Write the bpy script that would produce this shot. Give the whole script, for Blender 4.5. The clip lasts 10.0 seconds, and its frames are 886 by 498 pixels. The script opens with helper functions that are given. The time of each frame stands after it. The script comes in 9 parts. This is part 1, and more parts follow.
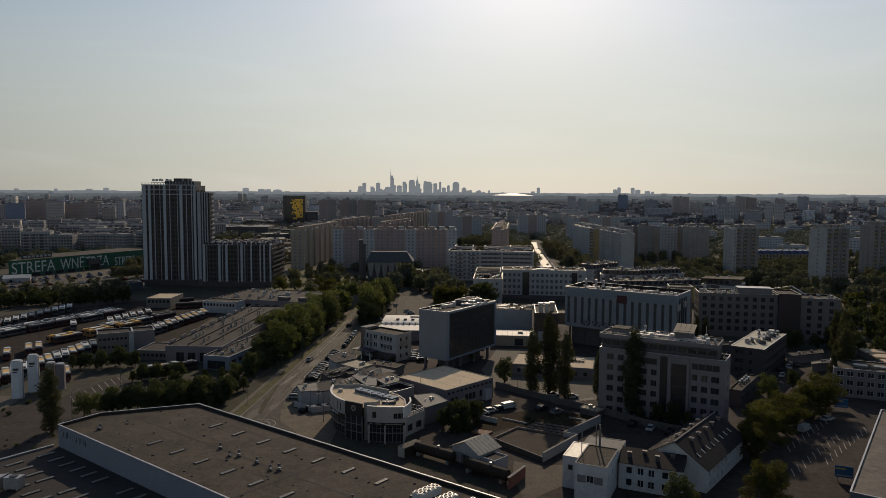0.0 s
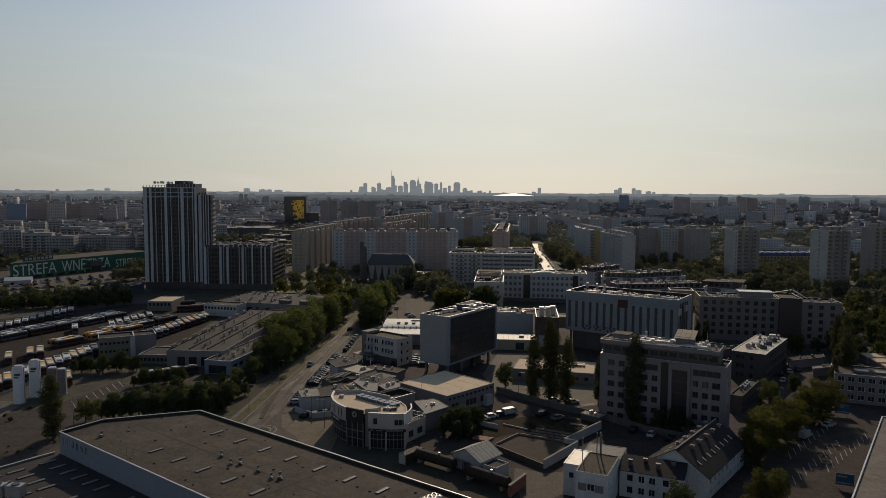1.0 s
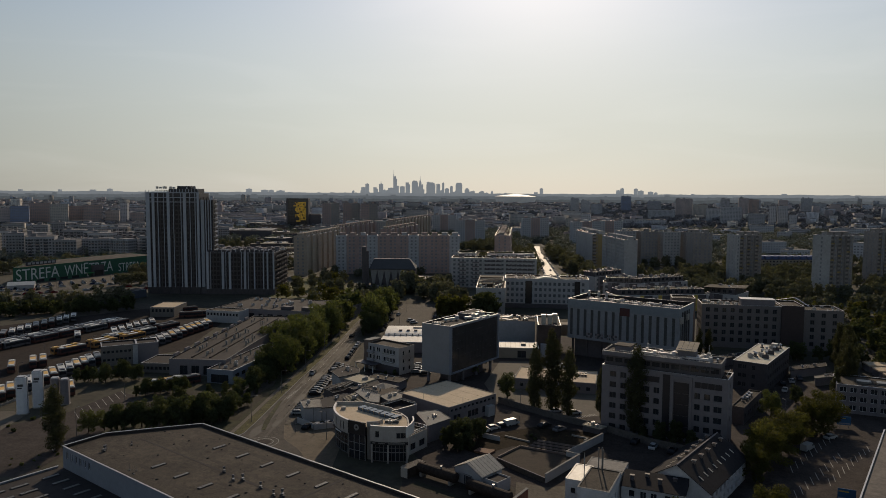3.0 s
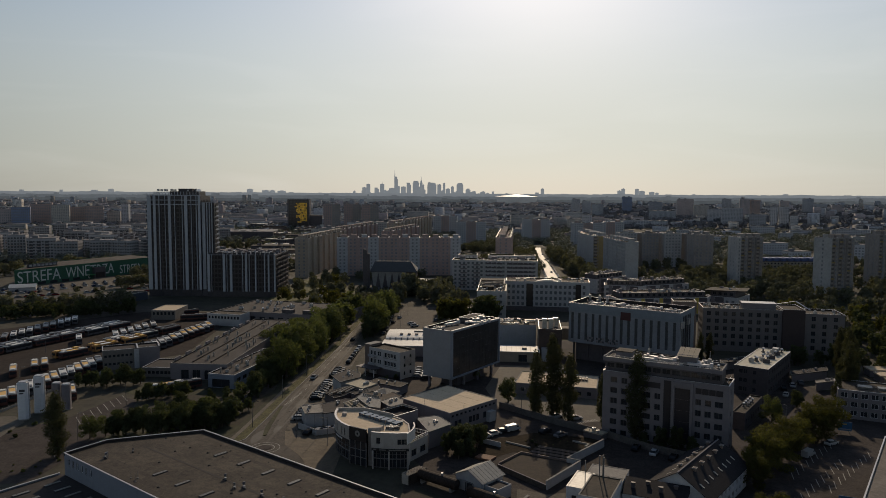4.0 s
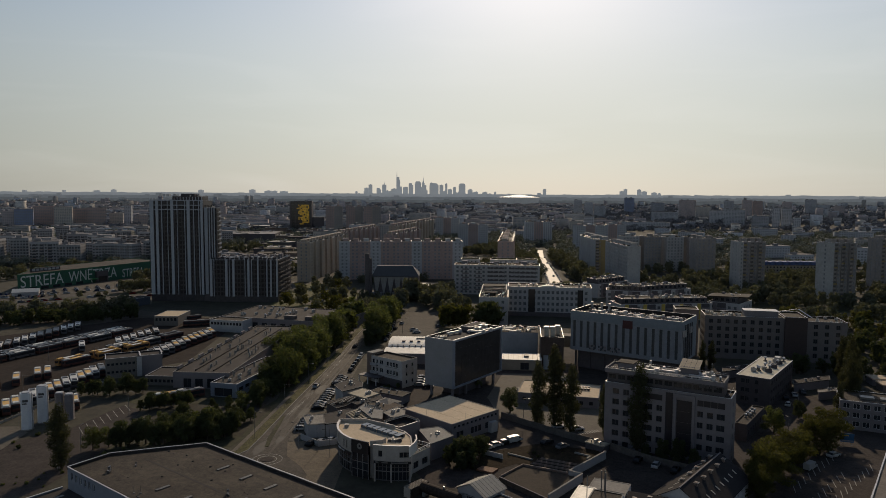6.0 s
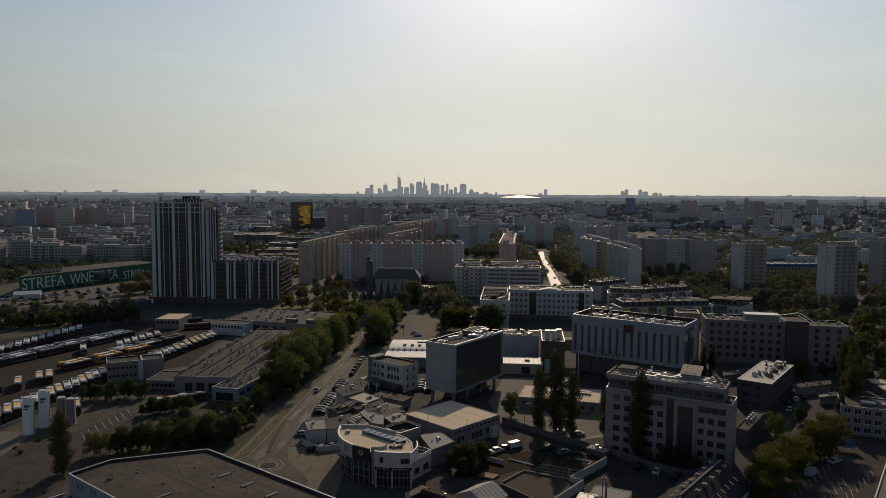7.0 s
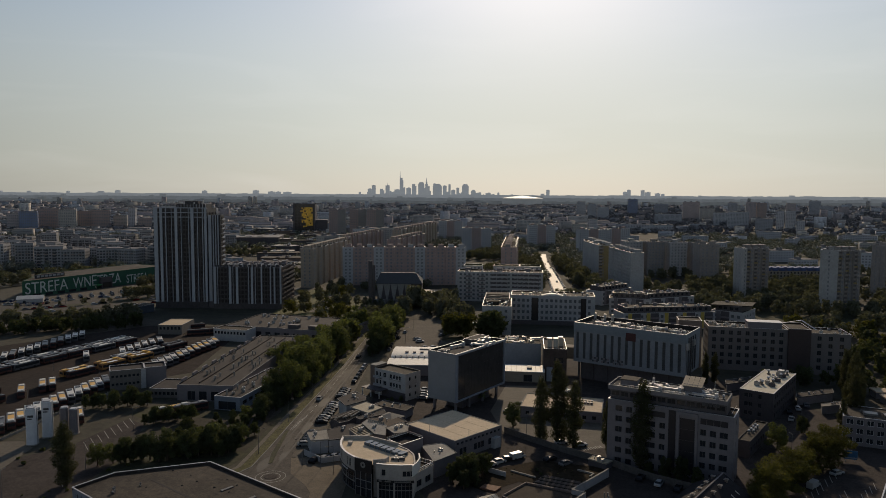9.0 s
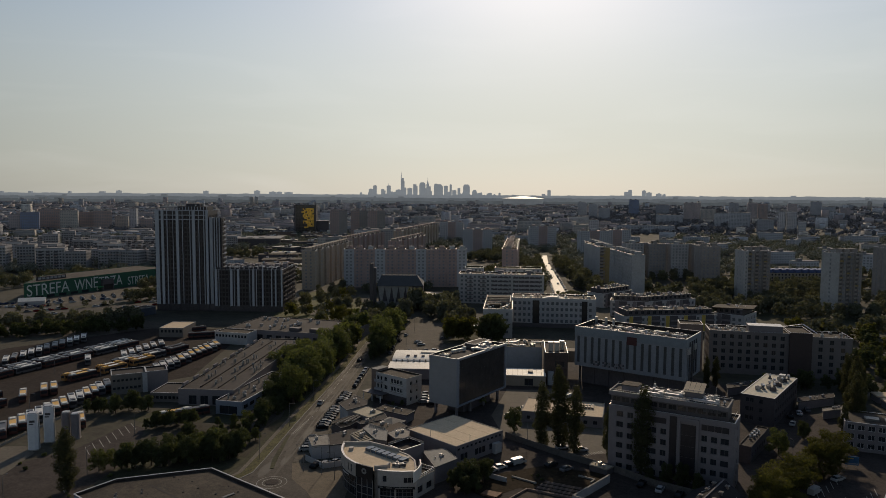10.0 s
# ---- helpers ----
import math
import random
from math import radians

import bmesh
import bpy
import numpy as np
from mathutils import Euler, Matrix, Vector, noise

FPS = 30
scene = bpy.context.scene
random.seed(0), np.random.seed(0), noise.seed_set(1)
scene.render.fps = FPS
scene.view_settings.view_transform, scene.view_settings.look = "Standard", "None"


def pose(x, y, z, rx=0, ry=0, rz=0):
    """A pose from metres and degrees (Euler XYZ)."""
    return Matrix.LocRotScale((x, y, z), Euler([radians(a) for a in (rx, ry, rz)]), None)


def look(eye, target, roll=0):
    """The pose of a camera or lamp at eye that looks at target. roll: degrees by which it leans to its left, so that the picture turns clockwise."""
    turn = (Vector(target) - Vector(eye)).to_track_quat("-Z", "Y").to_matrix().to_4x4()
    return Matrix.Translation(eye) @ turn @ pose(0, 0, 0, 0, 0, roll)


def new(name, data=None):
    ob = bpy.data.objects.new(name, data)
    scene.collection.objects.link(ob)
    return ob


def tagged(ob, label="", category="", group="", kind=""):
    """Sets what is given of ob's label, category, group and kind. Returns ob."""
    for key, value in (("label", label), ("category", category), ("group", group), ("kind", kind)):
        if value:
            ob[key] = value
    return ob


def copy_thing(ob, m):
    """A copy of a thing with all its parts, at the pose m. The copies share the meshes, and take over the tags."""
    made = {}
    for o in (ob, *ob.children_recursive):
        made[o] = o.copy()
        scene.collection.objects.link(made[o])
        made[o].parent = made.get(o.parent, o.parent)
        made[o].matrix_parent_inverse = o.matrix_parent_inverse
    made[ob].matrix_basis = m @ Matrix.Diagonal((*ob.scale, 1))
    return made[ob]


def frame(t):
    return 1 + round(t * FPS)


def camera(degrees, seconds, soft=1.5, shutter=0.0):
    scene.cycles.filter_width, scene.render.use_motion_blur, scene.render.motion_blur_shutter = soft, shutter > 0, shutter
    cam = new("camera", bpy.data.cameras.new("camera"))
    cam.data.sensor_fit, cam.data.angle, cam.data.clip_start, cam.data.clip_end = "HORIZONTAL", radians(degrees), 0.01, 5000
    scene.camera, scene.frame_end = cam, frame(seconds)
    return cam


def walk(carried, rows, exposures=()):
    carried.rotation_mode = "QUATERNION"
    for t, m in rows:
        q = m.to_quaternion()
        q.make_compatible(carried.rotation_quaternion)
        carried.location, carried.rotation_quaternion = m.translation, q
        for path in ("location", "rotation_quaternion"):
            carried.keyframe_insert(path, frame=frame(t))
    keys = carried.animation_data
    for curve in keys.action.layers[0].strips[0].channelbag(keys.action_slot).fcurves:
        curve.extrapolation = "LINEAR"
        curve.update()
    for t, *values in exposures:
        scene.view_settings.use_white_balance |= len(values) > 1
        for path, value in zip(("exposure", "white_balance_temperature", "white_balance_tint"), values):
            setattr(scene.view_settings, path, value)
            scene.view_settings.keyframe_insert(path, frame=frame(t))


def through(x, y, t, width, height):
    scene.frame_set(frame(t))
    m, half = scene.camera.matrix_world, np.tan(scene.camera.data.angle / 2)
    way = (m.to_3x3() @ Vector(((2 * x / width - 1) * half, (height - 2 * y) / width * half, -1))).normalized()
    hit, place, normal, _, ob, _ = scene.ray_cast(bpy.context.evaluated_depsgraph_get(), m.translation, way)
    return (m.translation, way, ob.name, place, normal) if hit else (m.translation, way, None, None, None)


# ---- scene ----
# ---- camera and its rise ----
cam = camera(63.8, 10.0, soft=0.7)
ROWS = []
for k in range(11):
    t = float(k)
    eye = Vector((0.0, 0.0, 63.28 + 1.6895 * t - 0.00268 * t * t))
    turn, dip = radians(-0.0028 - 0.0778 * t - 0.00067 * t * t), radians(4.585)
    way = Vector((math.sin(turn) * math.cos(dip), math.cos(turn) * math.cos(dip), -math.sin(dip)))
    ROWS.append((t, look(eye, eye + way * 100, 0.33)))
walk(cam, ROWS, exposures=[(0.0, 0.09, 6640, 13.5), (10.0, 0.09, 6640, 13.5)])

# ---- sky and sun ----
SUN_TURN, SUN_HIGH = radians(7.2), radians(26.7)
world = bpy.data.worlds.new("sky")
scene.world = world
world.use_nodes = True
wt = world.node_tree
sky = wt.nodes.new("ShaderNodeTexSky")
sky.sky_type = "NISHITA"
sky.sun_disc = False
sky.sun_elevation, sky.sun_rotation = SUN_HIGH, SUN_TURN
sky.air_density, sky.dust_density, sky.ozone_density, sky.altitude = 1.0, 0.8, 2.5, 100
soft = wt.nodes.new("ShaderNodeHueSaturation")
soft.inputs["Saturation"].default_value, soft.inputs["Hue"].default_value = 0.94, 0.492
wt.links.new(sky.outputs[0], soft.inputs["Color"])
# Summer haze: towards the horizon the sky fades evenly all round into one pale tone.
SKY_POWER = 0.068
coord, axes, thick, haze = [wt.nodes.new("ShaderNode" + k) for k in ("TexCoord", "SeparateXYZ", "MapRange", "MixRGB")]
thick.interpolation_type = "SMOOTHERSTEP"
for k, v in enumerate((0.0, 0.43, 0.86, 0.0)):
    thick.inputs[k + 1].default_value = v
HAZE_TONE = (0.528 / SKY_POWER, 0.563 / SKY_POWER, 0.512 / SKY_POWER)
# The haze scatters most light along the sun's line, to it and from it, and least across it.
sun_dot, square, phase, tone = [wt.nodes.new("ShaderNode" + k) for k in ("VectorMath", "Math", "MapRange", "VectorMath")]
sun_dot.operation, square.operation, tone.operation = "DOT_PRODUCT", "POWER", "SCALE"
sun_dot.inputs[1].default_value = (math.sin(SUN_TURN) * math.cos(SUN_HIGH), math.cos(SUN_TURN) * math.cos(SUN_HIGH), math.sin(SUN_HIGH))
square.inputs[1].default_value = 2.0
for k, v in enumerate((0.45, 0.82, 0.63, 1.02)):
    phase.inputs[k + 1].default_value = v
tone.inputs[0].default_value = HAZE_TONE
wt.links.new(coord.outputs["Generated"], sun_dot.inputs[0])
wt.links.new(sun_dot.outputs["Value"], square.inputs[0])
wt.links.new(square.outputs[0], phase.inputs[0])
wt.links.new(phase.outputs[0], tone.inputs["Scale"])
wt.links.new(tone.outputs[0], haze.inputs[2])
# Thin streaks of high cloud.
streak, wisp, veil = [wt.nodes.new("ShaderNode" + k) for k in ("Mapping", "TexNoise", "MapRange")]
streak.inputs["Scale"].default_value = (2.2, 2.2, 15.0)
streak.inputs["Rotation"].default_value = (0.0, radians(4), 0.0)
wisp.inputs["Scale"].default_value, wisp.inputs["Detail"].default_value, wisp.inputs["Distortion"].default_value = 1.4, 7.0, 0.6
for k, v in enumerate((0.5, 0.8, 0.0, 0.09)):
    veil.inputs[k + 1].default_value = v
wt.links.new(coord.outputs["Generated"], streak.inputs[0])
wt.links.new(streak.outputs[0], wisp.inputs[0])
wt.links.new(wisp.outputs[0], veil.inputs[0])
cloud = wt.nodes.new("ShaderNodeMixRGB")
cloud.inputs[2].default_value = (0.95 / SKY_POWER, 0.95 / SKY_POWER, 0.93 / SKY_POWER, 1)
wt.links.new(coord.outputs["Generated"], axes.inputs[0])
wt.links.new(axes.outputs["Z"], thick.inputs[0])
wt.links.new(thick.outputs[0], haze.inputs[0])
wt.links.new(soft.outputs[0], haze.inputs[1])
wt.links.new(veil.outputs[0], cloud.inputs[0])
wt.links.new(haze.outputs[0], cloud.inputs[1])
wt.links.new(cloud.outputs[0], wt.nodes["Background"].inputs[0])
wt.nodes["Background"].inputs[1].default_value = SKY_POWER
sun = new("sun", bpy.data.lights.new("sun", "SUN"))
sun.data.energy, sun.data.angle, sun.data.color = 2.3, radians(0.6), (1.0, 0.82, 0.58)
sun_way = Vector((math.sin(SUN_TURN) * math.cos(SUN_HIGH), math.cos(SUN_TURN) * math.cos(SUN_HIGH), math.sin(SUN_HIGH)))
sun.matrix_world = look(sun_way * 300, (0, 0, 0))

# ---- materials ----

def mat(name, col, rough=0.85, var=0.25, big=0.15, fine=3.0, bump=0.15, metal=0.0, spec=0.3, per=0.0, glow=0.0, isle=0.0):
    """A surface with stains at a large scale, grain at a small one, and per-object variation."""
    m = bpy.data.materials.new(name)
    m.use_nodes = True
    nt, L = m.node_tree, m.node_tree.links.new
    p = nt.nodes["Principled BSDF"]
    geo = nt.nodes.new("ShaderNodeNewGeometry")
    val = []
    for sc, det in ((big, 6.0), (math.sqrt(big * fine) * 1.3, 6.0), (fine, 4.0)):
        n = nt.nodes.new("ShaderNodeTexNoise")
        n.inputs["Scale"].default_value, n.inputs["Detail"].default_value = sc, det
        n.inputs["Roughness"].default_value = 0.68
        L(geo.outputs["Position"], n.inputs["Vector"])
        val.append(n)
    add = nt.nodes.new("ShaderNodeMath")
    add.operation = "ADD"
    L(val[0].outputs[0], add.inputs[0]), L(val[1].outputs[0], add.inputs[1])
    also = nt.nodes.new("ShaderNodeMath")
    also.operation = "ADD"
    L(add.outputs[0], also.inputs[0]), L(val[2].outputs[0], also.inputs[1])
    rng = nt.nodes.new("ShaderNodeMapRange")
    rng.inputs[1].default_value, rng.inputs[2].default_value = 1.15, 1.85
    rng.inputs[3].default_value, rng.inputs[4].default_value = 1 - var, 1 + var
    L(also.outputs[0], rng.inputs[0])
    out = rng.outputs[0]
    for amount, node, sock in ((per, "ShaderNodeObjectInfo", "Random"), (isle, "ShaderNodeNewGeometry", "Random Per Island")):
        if not amount:
            continue
        info = nt.nodes.new(node)
        r2 = nt.nodes.new("ShaderNodeMapRange")
        r2.inputs[3].default_value, r2.inputs[4].default_value = 1 - amount, 1 + amount
        L(info.outputs[sock], r2.inputs[0])
        mul = nt.nodes.new("ShaderNodeMath")
        mul.operation = "MULTIPLY"
        L(out, mul.inputs[0]), L(r2.outputs[0], mul.inputs[1])
        out = mul.outputs[0]
    vm = nt.nodes.new("ShaderNodeVectorMath")
    vm.operation = "SCALE"
    vm.inputs[0].default_value = col
    L(out, vm.inputs["Scale"])
    L(vm.outputs[0], p.inputs["Base Color"])
    p.inputs["Roughness"].default_value, p.inputs["Metallic"].default_value = rough, metal
    p.inputs["Specular IOR Level"].default_value = spec
    if bump:
        b = nt.nodes.new("ShaderNodeBump")
        b.inputs["Strength"].default_value, b.inputs["Distance"].default_value = bump, 0.1
        L(val[2].outputs[0], b.inputs["Height"])
        L(b.outputs[0], p.inputs["Normal"])
    if glow:
        L(vm.outputs[0], p.inputs["Emission Color"])
        p.inputs["Emission Strength"].default_value = glow
    return m


def leaf_mat(name, col, through=0.45):
    m = mat(name, col, 0.8, 0.3, 0.3, 2.0, 0.0, per=0.2, spec=0.08)
    nt, L = m.node_tree, m.node_tree.links.new
    p = nt.nodes["Principled BSDF"]
    tr = nt.nodes.new("ShaderNodeBsdfTranslucent")
    src = p.inputs["Base Color"].links[0].from_socket
    tint = nt.nodes.new("ShaderNodeVectorMath")
    tint.operation = "MULTIPLY"
    tint.inputs[1].default_value = (1.5, 1.5, 0.7)
    L(src, tint.inputs[0])
    L(tint.outputs[0], tr.inputs["Color"])
    mx = nt.nodes.new("ShaderNodeMixShader")
    mx.inputs[0].default_value = through
    L(p.outputs[0], mx.inputs[1]), L(tr.outputs[0], mx.inputs[2])
    L(mx.outputs[0], nt.nodes["Material Output"].inputs["Surface"])
    return m


ASPHALT = mat("asphalt", (0.050, 0.042, 0.034), 0.88, 0.7, 0.12, 1.8, 0.3)
ASPHALT_DARK = mat("dark asphalt", (0.040, 0.032, 0.0285), 0.95, 0.6, 0.12, 1.8, 0.35, spec=0.2)
CONCRETE = mat("concrete paving", (0.10, 0.087, 0.068), 0.9, 0.3, 0.2, 2.0, 0.2)
KERB = mat("kerb concrete", (0.22, 0.21, 0.19), 0.9, 0.2)
GRASS = mat("dry grass", (0.038, 0.038, 0.016), 0.95, 0.7, 0.08, 1.4, 0.5)
GROUND = mat("ground", (0.047, 0.043, 0.029), 0.95, 0.5, 0.02, 0.4, 0.3)
PAINT_W = mat("road paint", (0.24, 0.235, 0.215), 0.8, 0.25, 0.5, 4.0, 0.0)
BITUMEN = mat("bitumen roof felt", (0.040, 0.0315, 0.0228), 0.9, 0.9, 0.12, 3.4, 0.5)
BITUMEN_D = mat("dark roof felt", (0.029, 0.0248, 0.0242), 0.9, 0.35, 0.12, 1.2, 0.25)
BEIGE_ROOF = mat("beige roof membrane", (0.52, 0.41, 0.28), 0.85, 0.15, 0.3, 2.0, 0.1)
LIGHT_ROOF = mat("light grey roof membrane", (0.40, 0.37, 0.31), 0.8, 0.18, 0.3, 2.0, 0.1)
WHITE_ROOF = mat("white sheet roof", (0.55, 0.53, 0.48), 0.6, 0.15, 0.3, 2.0, 0.1)
FLASHING = mat("metal flashing", (0.42, 0.42, 0.43), 0.5, 0.15, 0.3, 3.0, 0.05, metal=0.3)
STEEL = mat("galvanised steel", (0.36, 0.36, 0.36), 0.45, 0.2, 0.5, 4.0, 0.05, metal=0.6)
DARK_STEEL = mat("dark steel", (0.06, 0.06, 0.065), 0.5, 0.2, 0.5, 4.0, 0.05, metal=0.3)
WHITE_WALL = mat("white render", (0.34, 0.335, 0.33), 0.9, 0.12, 0.15, 1.5, 0.08)
GREY_WALL = mat("grey render", (0.165, 0.149, 0.153), 0.9, 0.12, 0.15, 1.5, 0.08)
PALE_WALL = mat("pale grey cladding", (0.17, 0.19, 0.225), 0.7, 0.1, 0.2, 1.5, 0.06)
DARK_WALL = mat("dark cladding", (0.078, 0.069, 0.072), 0.6, 0.2, 0.2, 1.5, 0.06)
BROWN_WALL = mat("brown cladding", (0.16, 0.12, 0.10), 0.8, 0.2, 0.2, 1.5, 0.06)
BEIGE_WALL = mat("beige render", (0.24, 0.21, 0.17), 0.9, 0.12, 0.15, 1.5, 0.08)
OCHRE_WALL = mat("ochre render", (0.28, 0.22, 0.11), 0.9, 0.12, 0.15, 1.5, 0.08)
YELLOW_WALL = mat("yellow render", (0.45, 0.33, 0.08), 0.9, 0.12, 0.15, 1.5, 0.08)
BLUE_WALL = mat("blue grey cladding", (0.25, 0.262, 0.28), 0.6, 0.12, 0.15, 1.5, 0.06)
GREEN_WALL = mat("green cladding", (0.025, 0.09, 0.055), 0.7, 0.15, 0.15, 1.5, 0.06)
BRICK = mat("red brick", (0.24, 0.10, 0.07), 0.9, 0.3, 0.3, 4.0, 0.2)
GLASS = mat("window glass", (0.022, 0.025, 0.03), 0.08, 0.3, 0.2, 0.6, 0.0, spec=0.5)
GLASS_B = mat("tinted curtain glass", (0.034, 0.031, 0.030), 0.18, 0.2, 0.2, 0.6, 0.0, spec=0.5)
SKYLIGHT = mat("skylight sheet", (0.135, 0.128, 0.115), 0.4, 0.15, 0.5, 3.0, 0.0)
FRAME_W = mat("white window frame", (0.6, 0.6, 0.6), 0.5, 0.1)
FRAME_D = mat("dark window frame", (0.06, 0.06, 0.06), 0.5, 0.1)
BARK = mat("bark", (0.09, 0.07, 0.05), 0.95, 0.3, 0.5, 5.0, 0.4)
LEAF = leaf_mat("green foliage", (0.092, 0.106, 0.048), 0.5)
LEAF_D = leaf_mat("dark foliage", (0.060, 0.070, 0.036), 0.42)
LEAF_Y = leaf_mat("yellow green foliage", (0.072, 0.072, 0.023), 0.48)
RUBBER = mat("tyre rubber", (0.02, 0.02, 0.02), 0.9, 0.2)


# ---- builders ----
def box(bm, x0, x1, y0, y1, z0, z1, mi=0):
    v = [bm.verts.new(p) for p in ((x0, y0, z0), (x1, y0, z0), (x1, y1, z0), (x0, y1, z0), (x0, y0, z1), (x1, y0, z1), (x1, y1, z1), (x0, y1, z1))]
    for q in ((0, 3, 2, 1), (4, 5, 6, 7), (0, 1, 5, 4), (1, 2, 6, 5), (2, 3, 7, 6), (3, 0, 4, 7)):
        bm.faces.new([v[i] for i in q]).material_index = mi


def quad(bm, *pts, mi=0):
    f = bm.faces.new([bm.verts.new(p) for p in pts])
    f.material_index = mi
    return f


def prism(bm, pts, z0, z1, mi=0):
    """An upright prism over a plan polygon, counter-clockwise."""
    a = [bm.verts.new((x, y, z0)) for x, y in pts]
    b = [bm.verts.new((x, y, z1)) for x, y in pts]
    n = len(pts)
    bm.faces.new(b).material_index = mi
    for i in range(n):
        bm.faces.new((a[i], a[(i + 1) % n], b[(i + 1) % n], b[i])).material_index = mi


def tube(bm, x, y, z0, z1, r0, r1=None, n=10, mi=0):
    r1 = r0 if r1 is None else r1
    a = [bm.verts.new((x + r0 * math.cos(k * 2 * math.pi / n), y + r0 * math.sin(k * 2 * math.pi / n), z0)) for k in range(n)]
    b = [bm.verts.new((x + r1 * math.cos(k * 2 * math.pi / n), y + r1 * math.sin(k * 2 * math.pi / n), z1)) for k in range(n)]
    for i in range(n):
        bm.faces.new((a[i], a[(i + 1) % n], b[(i + 1) % n], b[i])).material_index = mi
    bm.faces.new(b).material_index = mi


def mesh(name, bm, *mats):
    me = bpy.data.meshes.new(name)
    bm.to_mesh(me)
    bm.free()
    for m in mats:
        me.materials.append(m)
    return me


def part(name, bm, material, parent, label="", kind=""):
    """Links a bmesh (or a ready mesh) as one mesh object under a thing or a part."""
    me = bm if isinstance(bm, bpy.types.Mesh) else mesh(name, bm, *(material if isinstance(material, tuple) else (material,)))
    ob = new(name, me)
    ob.parent = parent
    return tagged(ob, label=label, kind=kind)


def thing(name, label, category, x=0.0, y=0.0, deg=0.0, z=0.0, group="", kind=""):
    e = new(name)
    e.matrix_world = pose(x, y, z, 0, 0, deg)
    return tagged(e, label, category, group, kind)


def solid(name, label, category, bm, material, m=None, group="", kind=""):
    ob = new(name, mesh(name, bm, *(material if isinstance(material, tuple) else (material,))))
    if m is not None:
        ob.matrix_world = m
    return tagged(ob, label, category, group, kind)


WINDOWS = {}


def window_mesh(w, h, frame, glass, split):
    key = (round(w, 2), round(h, 2), frame.name, glass.name, split)
    if key not in WINDOWS:
        bm = bmesh.new()
        t = 0.07
        box(bm, 0, w, -0.05, 0.03, 0, t)
        box(bm, 0, w, -0.05, 0.03, h - t, h)
        xs = [w * k / split for k in range(1, split)]
        for x in [t / 2, *xs, w - t / 2]:
            box(bm, x - t / 2, x + t / 2, -0.045, 0.03, t, h - t)
        quad(bm, (0, 0, 0), (w, 0, 0), (w, 0, h), (0, 0, h), mi=1)
        WINDOWS[key] = mesh("window", bm, frame, glass)
    return WINDOWS[key]


def facade(bm, wins, o, u, W, z0, z1, cols=(), rows=(), skip=None, r=0.25):
    """One wall face with openings that have reveals. o: its left foot, u: its way to the right, seen from outside."""
    n = Vector((u.y, -u.x, 0))
    us = sorted({0.0, W, *[a for c in cols for a in c]})
    zs = sorted({z0, z1, *[a for c in rows for a in c]})
    cs, rs = {c[0]: i for i, c in enumerate(cols)}, {c[0]: i for i, c in enumerate(rows)}

    def P(a, z, d=0.0):
        return o + u * a - n * d + Vector((0, 0, z))
    for a, b in zip(us, us[1:]):
        for c, d in zip(zs, zs[1:]):
            if a in cs and c in rs and not (skip and skip(cs[a], rs[c])):
                for q in (((a, c, 0), (b, c, 0), (b, c, r), (a, c, r)), ((a, d, r), (b, d, r), (b, d, 0), (a, d, 0)),
                          ((a, c, 0), (a, c, r), (a, d, r), (a, d, 0)), ((b, c, r), (b, c, 0), (b, d, 0), (b, d, r))):
                    quad(bm, *[P(*k) for k in q])
                wins.append((P(a, c, r), math.atan2(u.y, u.x), b - a, d - c))
            else:
                quad(bm, P(a, c), P(b, c), P(b, d), P(a, d))


def even(W, n, w, margin=None):
    """n openings of width w along a wall of length W."""
    g = (W - n * w) / (n + 1) if margin is None else margin
    s = (W - 2 * g - w) / max(n - 1, 1)
    return [(g + k * s, g + k * s + w) for k in range(n)]


def floors(n, first, h, storey):
    return [(first + k * storey, first + k * storey + h) for k in range(n)]


